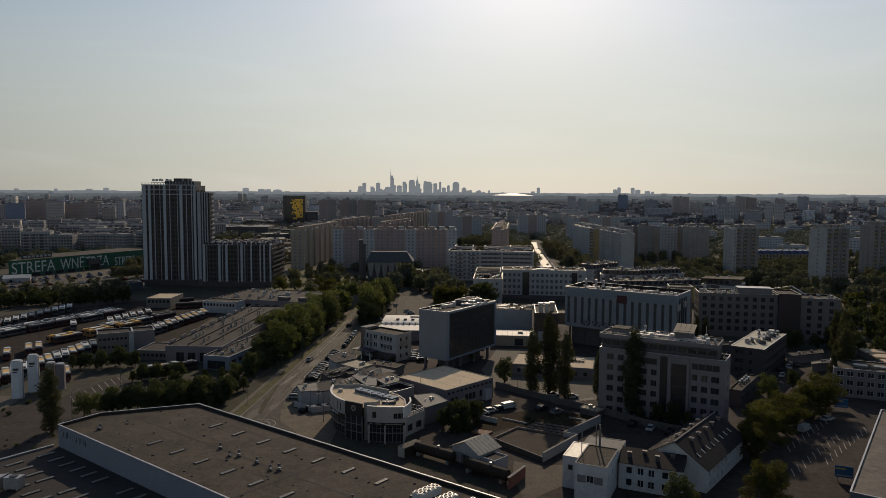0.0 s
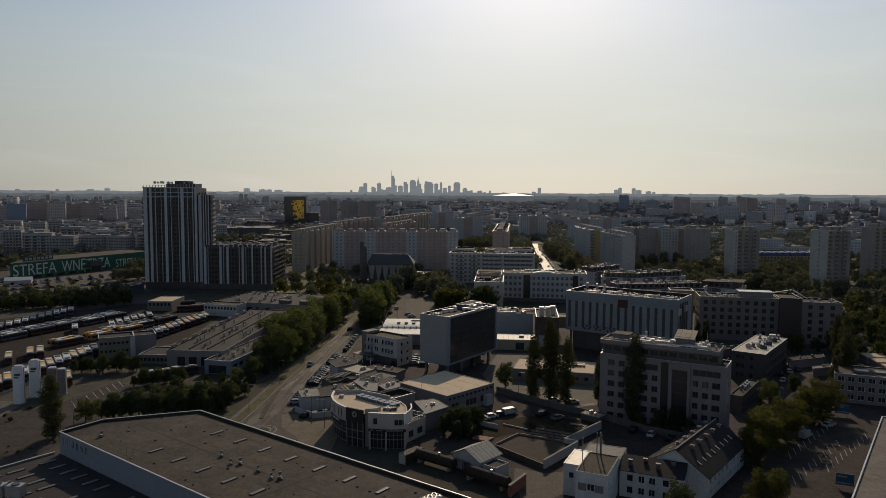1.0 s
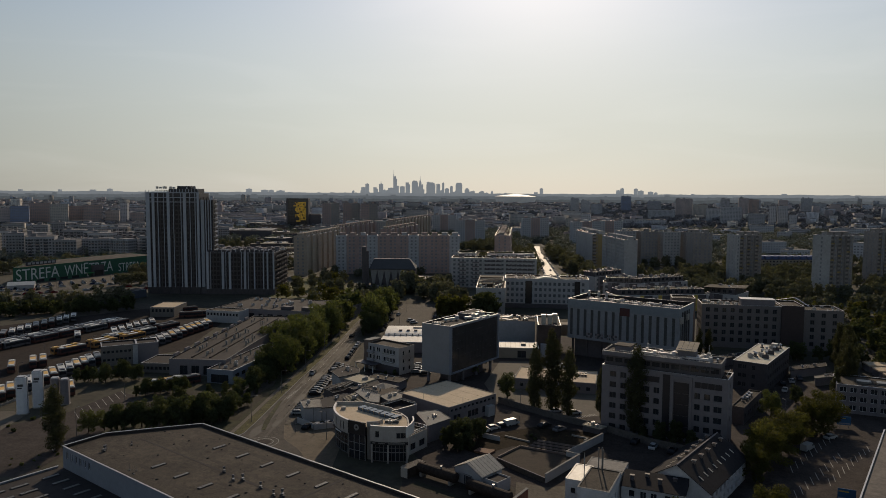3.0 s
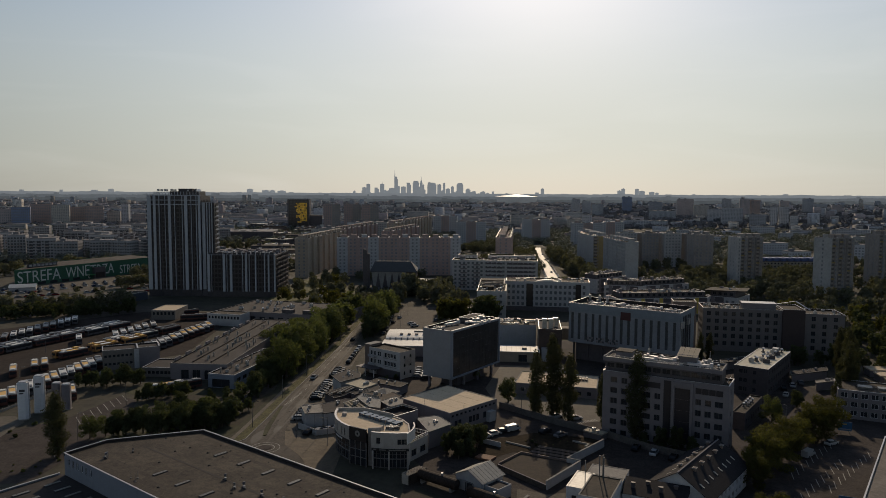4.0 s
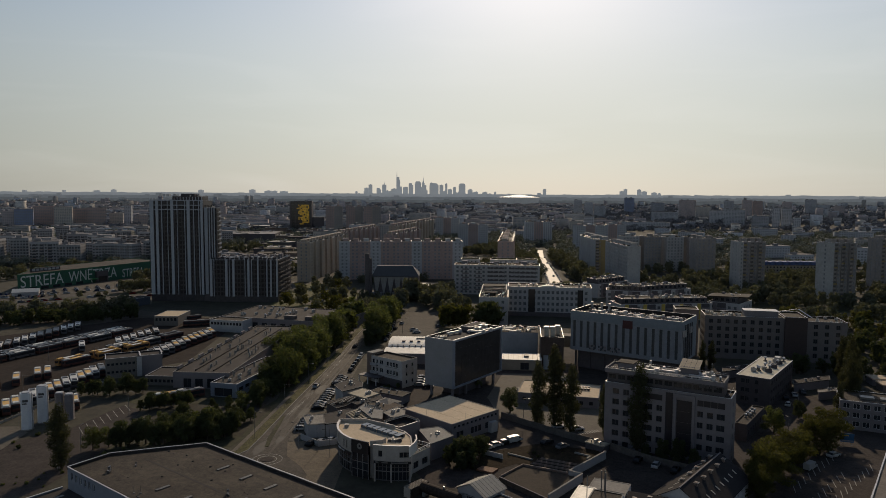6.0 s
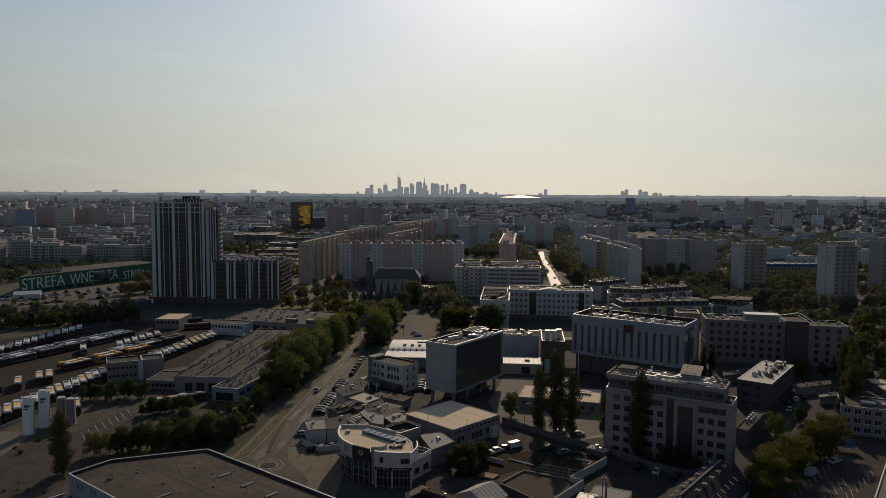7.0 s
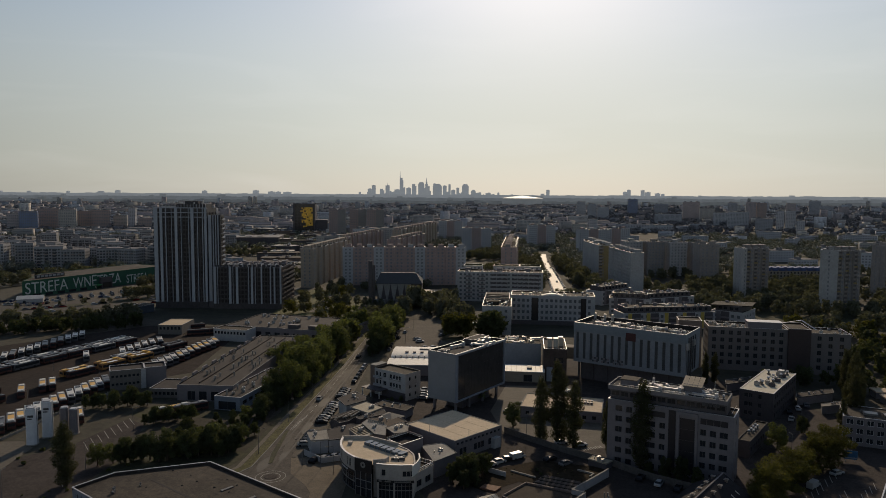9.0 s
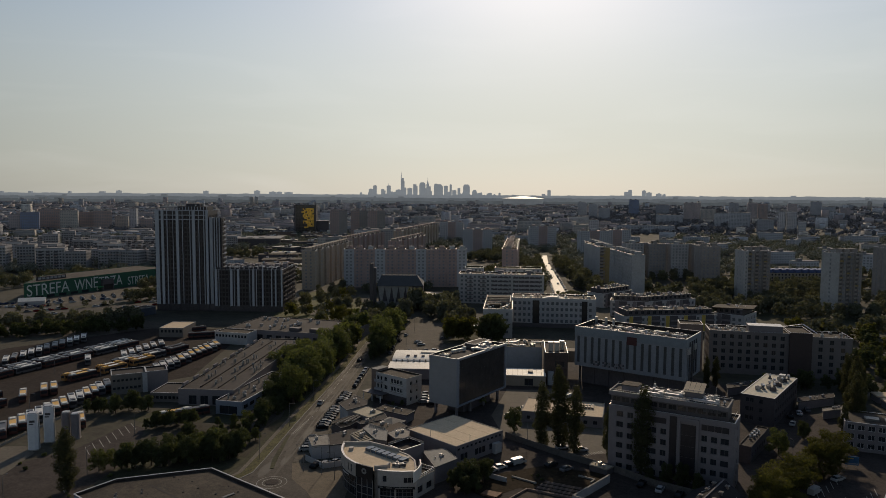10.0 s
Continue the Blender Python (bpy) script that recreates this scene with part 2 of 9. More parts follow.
def walls(e, W, D, H, wall, faces, roofm, z0=0.0, parapet=0.6, frame=FRAME_D, glass=GLASS, joined=False, split=2, cap=FLASHING, x0=0.0, y0=0.0, name="wall", skip=None):
    """Four walls with their windows, a parapet with its capping, and a flat roof, under the thing e."""
    bm, wins = bmesh.new(), []
    for key, o, u, L in (("f", (0, 0), (1, 0), W), ("r", (W, 0), (0, 1), D), ("b", (W, D), (-1, 0), W), ("l", (0, D), (0, -1), D)):
        c, r = faces.get(key, ((), ()))
        facade(bm, wins, Vector((x0 + o[0], y0 + o[1], 0)), Vector((*u, 0)), L, z0, H, c, r, skip)
    if z0 > 0.1:
        quad(bm, (x0, y0, z0), (x0, y0 + D, z0), (x0 + W, y0 + D, z0), (x0 + W, y0, z0))
    w = part(name, bm, wall, e)
    if parapet:
        bm = bmesh.new()
        i = 0.24
        zr = H - parapet
        for a, b, c, d in ((0, W, 0, i), (0, W, D - i, D), (0, i, i, D - i), (W - i, W, i, D - i)):
            box(bm, x0 + a - 0.03, x0 + b + 0.03, y0 + c - 0.03, y0 + d + 0.03, H, H + 0.05)
        part("parapet_cap", bm, cap, e)
        bm = bmesh.new()
        for a, b, c, d in ((i, W - i, i, i), (i, W - i, D - i, D - i), (i, i, i, D - i), (W - i, W - i, i, D - i)):
            quad(bm, (x0 + a, y0 + c, zr), (x0 + b, y0 + d, zr), (x0 + b, y0 + d, H), (x0 + a, y0 + c, H))
        quad(bm, (x0 + i, y0 + i, zr), (x0 + W - i, y0 + i, zr), (x0 + W - i, y0 + D - i, zr), (x0 + i, y0 + D - i, zr))
        part("roof", bm, roofm, e)
    else:
        bm = bmesh.new()
        box(bm, x0 - 0.1, x0 + W + 0.1, y0 - 0.1, y0 + D + 0.1, H, H + 0.25)
        part("roof", bm, roofm, e)
    if joined and wins:
        bm = bmesh.new()
        for p, a, ww, hh in wins:
            u = Vector((math.cos(a), math.sin(a), 0))
            quad(bm, p, p + u * ww, p + u * ww + Vector((0, 0, hh)), p + Vector((0, 0, hh)))
        part("windows", bm, glass, e, kind="stuff")
    else:
        for p, a, ww, hh in wins:
            ob = part("window", window_mesh(ww, hh, frame, glass, split if ww > 1.3 else 1), None, e)
            ob.matrix_local = Matrix.Translation(p) @ Matrix.Rotation(a, 4, "Z")
    return w


def sheet(name, pts, z, material, label, category="ground", kind="structure"):
    bm = bmesh.new()
    quad(bm, *[(x, y, z) for x, y in pts])
    bmesh.ops.recalc_face_normals(bm, faces=bm.faces)
    if bm.faces[:][0].normal.z < 0:
        bmesh.ops.reverse_faces(bm, faces=bm.faces[:])
    return solid(name, label, category, bm, material, kind=kind)


def run(bm, pts, w, z0, z1):
    """A strip of width w along a line of plan points."""
    for (ax, ay), (bx, by) in zip(pts, pts[1:]):
        d = Vector((bx - ax, by - ay, 0)).normalized()
        s = Vector((-d.y, d.x, 0)) * w / 2
        a, b = Vector((ax, ay, 0)) - d * 0.02, Vector((bx, by, 0)) + d * 0.02
        p = [a - s, b - s, b + s, a + s]
        prism(bm, [(q.x, q.y) for q in p], z0, z1)
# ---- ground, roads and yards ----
# Dark soil colour that stands in for shade under trees.
SHADE_SOIL = mat("soil with painted tree shade", (0.026, 0.023, 0.014), 0.95, 0.5, 0.2, 1.2, 0.3)
LOT = mat("dusty lot paving", (0.085, 0.074, 0.058), 0.92, 0.4, 0.15, 1.2, 0.2)
sheet("ground", [(-6000, -300), (6000, -300), (6000, 4940), (-6000, 4940)], 0.0, GROUND, "flat city ground of grass and earth")
# The street's edges, from the mini roundabout outwards.
EDGE_W = [(-62, 186), (-56.6, 196), (-55.5, 210), (-54.4, 229), (-53.1, 249), (-50.8, 278), (-48.3, 317), (-47.2, 347), (-41, 470)]
EDGE_E = [(-39, 184), (-44.6, 191.8), (-47.1, 204.5), (-47.3, 219), (-45.8, 239.4), (-43.4, 273), (-42.4, 308), (-41.0, 341), (-35, 470)]


def band(d0, d1, first=0):
    """A strip beside the street's western edge, from d0 to d1 metres away."""
    return [(x - d0, y) for x, y in EDGE_W[first:]] + [(x - d1, y) for x, y in EDGE_W[first:][::-1]]


sheet("road", [(-66, 120), (-35, 120), (-35.5, 176)] + EDGE_E + EDGE_W[::-1] + [(-66, 180)], 0.03, ASPHALT, "worn grey asphalt street with patched surface", "road")
sheet("road_bays", EDGE_E[2:7] + [(-37.5, 308), (-38, 273), (-40.6, 239), (-42, 206), (-45, 203)], 0.034, LOT, "dusty parking bays beside the street", "parking lot")
sheet("road_drive", [(-71, 230), (-74.1, 250), (-69, 266), (-62, 263), (-60.5, 246), (-64, 231)], 0.05, ASPHALT, "shaded asphalt drive beside the depot wing", "drive")
bm = bmesh.new()
run(bm, [(x - 0.1, y) for x, y in EDGE_W], 0.25, 0, 0.14)
solid("kerb", "pale concrete kerb along the street", "kerb", bm, KERB, kind="structure")
sheet("pavement", band(3.2, 4.5), 0.06, mat("dusty paving slabs", (0.11, 0.095, 0.075), 0.9, 0.35, 0.4, 2.5, 0.2), "narrow dusty pavement beside the street", "pavement")
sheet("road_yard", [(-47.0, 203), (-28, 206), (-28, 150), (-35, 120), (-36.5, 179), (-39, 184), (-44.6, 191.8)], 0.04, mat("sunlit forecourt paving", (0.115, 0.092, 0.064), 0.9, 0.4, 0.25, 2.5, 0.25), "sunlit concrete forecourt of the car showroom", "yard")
sheet("road_parking", [(-128, 160), (-100, 165), (-96, 205), (-103, 232), (-111, 237), (-116, 214), (-135, 190)], 0.03, ASPHALT_DARK, "asphalt parking lot with white bay lines", "parking lot")
sheet("road_depot", [(-146, 222), (-136, 278), (-112, 300), (-118, 405), (-175, 405), (-225, 350), (-240, 300), (-165, 222)], 0.03, mat("oil-stained depot asphalt", (0.031, 0.0238, 0.0205), 0.95, 0.5, 0.1, 1.0, 0.3, spec=0.1), "dark asphalt yard of the bus depot", "yard")
sheet("road_avenue", [(-420, 436), (-286, 461), (-223, 515), (-190, 549), (-60, 580), (-62, 590), (-196, 557), (-232, 525), (-290, 474), (-420, 450)], 0.03, ASPHALT, "wide sunlit avenue", "road")
# Dark asphalt chosen here to stand in for shade of offices and trees.
sheet("road_centre", [(5, 150), (60, 132), (100, 140), (125, 190), (145, 230), (110, 300), (45, 340), (-8, 340), (-30, 340), (-30, 215), (-12, 190)], 0.025, ASPHALT_DARK, "asphalt yards between the office buildings", "yard")
sheet("road_lot", [(-29, 338), (-5, 338), (-5.5, 430), (-27.5, 430)], 0.04, mat("brown gravelled lot", (0.060, 0.050, 0.038), 0.92, 0.45, 0.15, 1.2, 0.2), "pale parking lot behind the workshops", "parking lot")
# Asphalt colour raised well above the other roads as glint against the sun.
sheet("road_far", [(74.0, 500), (84.5, 500), (91.9, 574), (97.5, 658), (105.2, 765), (109.4, 821), (119, 904), (112.5, 904), (103.0, 860), (104.4, 821), (99.8, 765), (89.6, 658), (82.4, 574)], 0.05, mat("smooth worn asphalt with painted glint", (0.145, 0.127, 0.10), 0.62, 0.35, 0.12, 1.0, 0.1, spec=0.45), "pale straight street lit against the sun", "road")
# Paler paving laid where the yard is sunlit.
sheet("road_plaza", [(17, 228), (34, 213), (52, 214), (53, 231), (47, 290), (36, 284), (22, 284), (14, 250)], 0.04, CONCRETE, "sunlit concrete plaza between workshops", "yard")
sheet("verge", band(0.3, 3.1), 0.06, mat("sun-dried grass", (0.070, 0.065, 0.022), 0.95, 0.8, 0.2, 1.6, 0.5), "rough dry grass verge beside the pavement", "verge")
sheet("road_avenue", [(-360, 380), (-282, 436), (-206, 491), (-150, 520), (-154, 528), (-212, 501), (-290, 446), (-366, 390)], 0.03, ASPHALT, "near carriageway of the wide avenue", "road")
sheet("verge", [(-290, 448.5), (-212, 503.5), (-190, 515), (-188, 530), (-220, 511), (-284, 459)], 0.05, GRASS, "grass strip between the carriageways", "verge")
sheet("road_store", [(-318, 474), (-290, 477), (-234, 528), (-222, 560), (-256, 606), (-307, 503)], 0.035, LOT, "dusty parking apron before the store", "parking lot")
sheet("ground_belt", [(-270, 372), (-178, 386), (-170, 420), (-200, 436), (-280, 404)], 0.022, mat("bare trodden soil", (0.062, 0.052, 0.040), 0.95, 0.5, 0.2, 1.2, 0.3), "bare trodden soil under the belt of trees")
# Grass colour raised above the other lawns to read as sunlight.
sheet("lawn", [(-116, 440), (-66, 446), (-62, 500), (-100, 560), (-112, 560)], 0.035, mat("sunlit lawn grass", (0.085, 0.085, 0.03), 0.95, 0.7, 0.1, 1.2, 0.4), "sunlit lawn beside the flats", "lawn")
sheet("road_lane", [(-93, 455), (-87, 456), (-86, 560), (-92, 560)], 0.06, LOT, "narrow access lane beside the flats", "road")
sheet("lawn", [(150, 395), (330, 380), (340, 470), (160, 478)], 0.035, GRASS, "park lawn with scattered trees", "lawn")
sheet("lawn", [(-5, 371), (14, 371), (14, 410), (-5, 432)], 0.045, GRASS, "small lawn under the trees by the white office", "lawn")
# Tree shade painted as a dark sheet; the next lawn is its sunny gap.
sheet("ground_litter", [(-104, 208), (-62, 208), (-60, 236), (-98, 240)], 0.045, SHADE_SOIL, "ground before the depot workshop, darkened as tree shade")
sheet("lawn", [(-113, 242.5), (-106, 237.5), (-97, 244), (-101, 254), (-106, 254)], 0.05, GRASS, "small sunlit lawn beside the depot link", "lawn")
# ---- roof gear shared by many buildings ----
DULL_STEEL = mat("weathered dull steel", (0.13, 0.125, 0.12), 0.65, 0.3, 0.5, 4.0, 0.05, metal=0.2)
def unit_mesh():
    bm = bmesh.new()
    box(bm, -0.7, 0.7, -0.45, 0.45, 0.15, 1.15)
    for sx in (-0.55, 0.45):
        box(bm, sx, sx + 0.1, -0.4, 0.4, 0, 0.15)
    tube(bm, 0, 0, 1.15, 1.24, 0.36, 0.36, 10, 1)
    return mesh("air_unit", bm, STEEL, DARK_STEEL)


def vent_mesh(cap=None):
    bm = bmesh.new()
    box(bm, -0.4, 0.4, -0.4, 0.4, 0, 0.35)
    tube(bm, 0, 0, 0.35, 1.1, 0.26, 0.26, 8)
    tube(bm, 0, 0, 1.1, 1.5, 0.5, 0.34, 10, 1)
    return mesh("roof_vent", bm, DULL_STEEL, cap or FLASHING)


def duct_mesh():
    bm = bmesh.new()
    box(bm, 0, 6, -0.35, 0.35, 0.4, 1.0)
    for x in (0.5, 3, 5.4):
        box(bm, x, x + 0.12, -0.4, 0.4, 0, 0.4)
    box(bm, 5.3, 6.1, -0.45, 0.45, 0.3, 1.5)
    return mesh("air_duct", bm, FLASHING)


UNIT, VENT, DUCT = unit_mesh(), vent_mesh(), duct_mesh()


def put(e, name, me, x, y, z, deg=0.0, s=1.0, label=""):
    ob = part(name, me, None, e, label)
    ob.matrix_local = pose(x, y, z, 0, 0, deg) @ Matrix.Scale(s, 4)
    return ob


def clutter(e, x0, x1, y0, y1, z, n, seed, kinds=((UNIT, "air_unit"),), s=(0.8, 1.3)):
    rg = random.Random(seed)
    for k in range(n):
        me, nm = rg.choice(kinds)
        put(e, nm, me, rg.uniform(x0, x1), rg.uniform(y0, y1), z, rg.choice((0, 90, 90, 0, 180)), rg.uniform(*s))


def slab(e, name, x0, x1, y0, y1, z0, z1, material, label=""):
    bm = bmesh.new()
    box(bm, x0, x1, y0, y1, z0, z1)
    return part(name, bm, material, e, label)


# ---- the wide flat-roofed hall in the foreground ----
hall = thing("warehouse_hall", "long warehouse hall with brown felt roof and pale wall", "warehouse", -86.0, 155.7, -37.4)
HP = [(0, 0), (128, 0), (128, 28.6), (10.9, 28.6), (-0.8, 10.3)]
bm, wins = bmesh.new(), []
for (ax, ay), (bx, by) in zip(HP, HP[1:] + HP[:1]):
    u = Vector((bx - ax, by - ay, 0))
    L = u.length
    c = [(1.6 + 2.0 * k, 2.5 + 2.0 * k) for k in range(6)] if ay == 0 and by == 0 else ()
    facade(bm, wins, Vector((ax, ay, 0)), u.normalized(), L, 0, 10.9, c, [(8.2, 9.9)] if c else ())
part("wall", bm, PALE_WALL, hall)
for p, a, w, h in wins:
    part("window", window_mesh(w, h, FRAME_W, GLASS, 1), None, hall).matrix_local = Matrix.Translation(p) @ Matrix.Rotation(a, 4, "Z")
bm = bmesh.new()
f = quad(bm, *[(x, y, 10.35) for x, y in ((0.3, 0.3), (127.7, 0.3), (127.7, 28.2), (11.1, 28.2), (-0.4, 10.4))])
part("roof", bm, BITUMEN, hall, "brown felt roof")
for (ax, ay), (bx, by) in zip(HP, HP[1:] + HP[:1]):
    L = math.hypot(bx - ax, by - ay)
    nseg = max(1, int(L / 7))
    for k in range(nseg):
        bm = bmesh.new()
        g = (k + 0.006) / nseg, (k + 0.994) / nseg
        run(bm, [(ax + (bx - ax) * q, ay + (by - ay) * q) for q in g], 0.3, 10.9, 10.97 + 0.02 * (k % 2))
        part("parapet_cap", bm, FLASHING, hall)
    bm = bmesh.new()
    n = Vector((ay - by, bx - ax, 0)).normalized() * 0.2
    run(bm, [(ax + n.x, ay + n.y), (bx + n.x, by + n.y)], 0.3, 10.2, 10.88)
    # Dark felt upstand, its colour also standing for shade on the inner face.
    part("parapet", bm, BITUMEN_D, hall)
bm = bmesh.new()
for y in (14.2,):
    run(bm, [(8, y), (127, y)], 0.5, 10.35, 10.37)
for x in (62, 92):
    run(bm, [(x, 1), (x, 28)], 0.6, 10.35, 10.375)
part("roof_seam", bm, BITUMEN_D, hall)
STAIN = mat("dried ponding stain", (0.046, 0.036, 0.027), 0.95, 0.4, 0.3, 2.5, 0.1)
SHEEN = mat("smoother felt sheet", (0.038, 0.030, 0.0228), 0.9, 0.55, 0.15, 2.2, 0.35)
hr = random.Random(41)
for k in range(30):
    x, y, a, b = hr.uniform(8, 120), hr.uniform(3, 26), hr.uniform(0.8, 3.5), hr.uniform(0.5, 1.4)
    bm = bmesh.new()
    quad(bm, *[(x + a * math.cos(q) * hr.uniform(0.7, 1.1), y + b * math.sin(q) * hr.uniform(0.7, 1.1), 10.354 + 0.0004 * k) for q in [2 * math.pi * i / 11 for i in range(11)]])
    part("roof_stain", bm, STAIN, hall)
for k in range(22):
    x, y, L = hr.uniform(4, 100), 1.2 + 1.25 * k, hr.uniform(12, 30)
    bm = bmesh.new()
    box(bm, x, min(126, x + L), y, y + 1.05, 10.345, 10.355 + 0.001 * (k % 3))
    part("felt_sheet", bm, SHEEN, hall)
for x, y in ((24.0, 2.6), (26.5, 2.2), (25.2, 3.4)):
    bm = bmesh.new()
    tube(bm, x, y, 10.35, 12.1, 0.03, 0.02, 5), tube(bm, x, y, 10.35, 10.5, 0.25, 0.2, 8)
    part("lightning_rod", bm, DULL_STEEL, hall)
HALL_VENT = vent_mesh(DARK_STEEL)
COWL = bmesh.new()
box(COWL, -0.5, 0.5, -0.4, 0.4, 0, 0.5), tube(COWL, -0.2, 0, 0.5, 1.0, 0.16, 0.16, 8), box(COWL, -0.55, 0.1, -0.3, 0.3, 1.0, 1.12, 1)
COWL = mesh("roof_cowl", COWL, DARK_STEEL, FLASHING)
SKYL = bmesh.new()
box(SKYL, -0.5, 0.5, -1.9, 1.9, 0, 0.2, 1)
box(SKYL, -0.42, 0.42, -1.82, 1.82, 0.17, 0.21, 0)
for s in (-0.52, 0.44):
    box(SKYL, s * 0.92, s * 0.92 + 0.06, -1.88, 1.88, 0.17, 0.24, 2)
for k in range(5):
    box(SKYL, -0.42, 0.42, -1.88 + k * 0.925, -1.82 + k * 0.925, 0.17, 0.24, 2)
SKYL = mesh("skylight", SKYL, SKYLIGHT, DARK_STEEL, DULL_STEEL)
for k in range(12):
    put(hall, "skylight", SKYL, 27.0 + 8.4 * k, 22.2, 10.35, 0, 0.84)
    put(hall, "skylight", SKYL, 26.4 + 8.4 * k, 7.7, 10.35, 0, 0.84)
for x, y, s in ((39.5, 14.6, 1.1), (44.5, 13.2, 1.0), (46.0, 14.4, 1.2), (51.8, 14.3, 1.1), (56.6, 13.6, 1.0), (58.0, 14.6, 1.25), (78.5, 13.6, 1.0), (81.5, 12.6, 1.1), (83, 13.1, 1.3), (7.5, 6.0, 0.9), (8.6, 5.2, 1.2), (9.6, 11, 0.7)):
    put(hall, "roof_vent", HALL_VENT, x, y, 10.35, 20, s * 0.62)
    put(hall, "roof_cowl", COWL, x + 0.9, y - 0.5, 10.35, 30 * s, s * 0.5)
rg = random.Random(3)
DRAIN = bmesh.new()
tube(DRAIN, 0, 0, 0, 0.12, 0.2, 0.12, 8)
DRAIN = mesh("roof_drain", DRAIN, RUBBER)
for k in range(64):
    put(hall, "roof_drain", DRAIN, 8 + k * 1.75 + rg.uniform(-0.6, 0.6), rg.choice((3.0, 6.5, 11, 16.5, 21, 25)) + rg.uniform(-0.8, 0.8), 10.35, 0, rg.uniform(0.8, 1.7))
# chillers on the hall's roof
CH = bmesh.new()
box(CH, 0, 6.2, 0, 2.3, 0.4, 1.9)
for i in range(5):
    for j in range(2):
        tube(CH, 0.65 + 1.22 * i, 0.6 + 1.1 * j, 1.9, 2.1, 0.48, 0.5, 12, 1)
        tube(CH, 0.65 + 1.22 * i, 0.6 + 1.1 * j, 2.1, 2.15, 0.3, 0.28, 10, 2)
for x in (0.2, 5.8):
    box(CH, x, x + 0.2, 0.1, 2.2, 0, 0.4, 1)
CH = mesh("chiller", CH, mat("white enamel", (0.5, 0.5, 0.48), 0.5, 0.15), STEEL, RUBBER)
for x, y, d in ((89.0, 19.2, 92), (93.4, 18.2, 92), (97.8, 18.8, 92), (102.2, 18.2, 92)):
    put(hall, "chiller", CH, x, y, 10.35, d - 8, 0.85, "white rooftop chiller with fan rings")

annex = thing("warehouse_annex", "lower warehouse annex with rows of roof skylights", "warehouse", -86.0, 155.7, -36.2)
bm = bmesh.new()
facade(bm, [], Vector((-1.2, -0.6, 0)), Vector((0, -1, 0)), 70, 0, 6.2)
facade(bm, [], Vector((-1.2, -70.6, 0)), Vector((1, 0, 0)), 128, 0, 6.2)
part("wall", bm, PALE_WALL, annex)
bm = bmesh.new()
quad(bm, (-1.0, -70.5, 5.8), (128, -70.5, 5.8), (128, -0.01, 5.8), (-1.0, -0.01, 5.8))
part("roof", bm, BITUMEN_D, annex, "dark felt roof")
bm = bmesh.new()
run(bm, [(-1.2, -0.6), (-1.2, -70)], 0.4, 6.1, 6.22)
part("parapet_cap", bm, FLASHING, annex)
for k in range(16):
    for y in (-4.2, -10.6, -15.2, -21.8, -26.4, -33, -37.6, -44, -49):
        if (k * 3 + int(-y)) % 11:
            put(annex, "skylight", SKYL, 3.2 + 4.5 * k, y, 5.8, 0, 0.9)
for x, y in ((13.5, -18.2), (16.5, -16.2), (34, -30)):
    put(annex, "air_unit", UNIT, x, y, 5.8, 30, 2.2)

# ---- high tower with pale ribs ----
RIBS = mat("pale ribbed cladding", (0.33, 0.345, 0.37), 0.7, 0.1, 0.1, 1.0, 0.05)
TWR = mat("charcoal cladding", (0.052, 0.045, 0.046), 0.5, 0.3, 0.1, 0.8, 0.05)
TWR_GLASS = mat("dark balcony glazing", (0.022, 0.018, 0.018), 0.35, 0.5, 0.15, 0.9, 0.0, spec=0.25)
LOFT = mat("dark floor edge", (0.05, 0.047, 0.052), 0.7, 0.2)


def ribbed(e, x0, W, D, H, n, storey, ribs, y0=0.0, z0=4.5):
    walls(e, W, D, H, TWR, {"f": (even(W, int(W / 2.2), 1.7, 0.4), floors(n, z0 + 0.6, 2.1, storey)), "r": (even(D, int(D / 3), 1.9), floors(n, z0 + 0.6, 2.0, storey))}, BITUMEN_D, joined=True, x0=x0, y0=y0, parapet=0.8, cap=RIBS, glass=TWR_GLASS)
    for a, b in ribs:
        slab(e, "facade_rib", x0 + a, x0 + b, y0 - 0.55, y0 + 0.1, z0, H + 0.2, RIBS)
    bm = bmesh.new()
    for k in range(n + 1):
        box(bm, x0, x0 + W, y0 - 0.12, y0 + 0.05, z0 + k * storey, z0 + k * storey + 0.28)
    part("floor_bands", bm, LOFT, e, kind="stuff")


BALC = bmesh.new()
box(BALC, 0, 1.4, 0, 5.0, 0, 0.2)
box(BALC, 1.3, 1.4, 0, 5.0, 0.2, 1.1)
BALD = mesh("balcony", BALC.copy(), LOFT)
BALC = mesh("balcony", BALC, RIBS)
tower = thing("tower_block", "high dark residential tower with pale vertical ribs", "tower block", -197.2, 467, 1)
RB = [(0.1, 2.6), (4.0, 5.7), (7.7, 8.2), (11.6, 11.9), (13.8, 15.6), (17.9, 18.25), (22.8, 23.2), (24.4, 26.4), (28.7, 29.1), (32.0, 32.5), (33.4, 34.9)]
ribbed(tower, 0, 35.0, 20, 66.5, 20, 2.98, RB)
ribbed(tower, 35.1, 8.3, 8.5, 62, 19, 2.98, [(0.3, 2.4), (3.3, 3.9), (4.9, 5.5), (6.5, 7.1)], y0=1.5)
for k, z in enumerate((60.5, 63.4, 66.6)):
    slab(tower, "crown_beam", -0.3, 35.2, -0.6, -0.1, z, z + 0.5, RIBS)
for k in range(18):
    slab(tower, "crown_post", 0.2 + 2 * k, 0.5 + 2 * k, -0.5, -0.2, 66.5, 68.4 + (k > 8) * 0.8, RIBS)
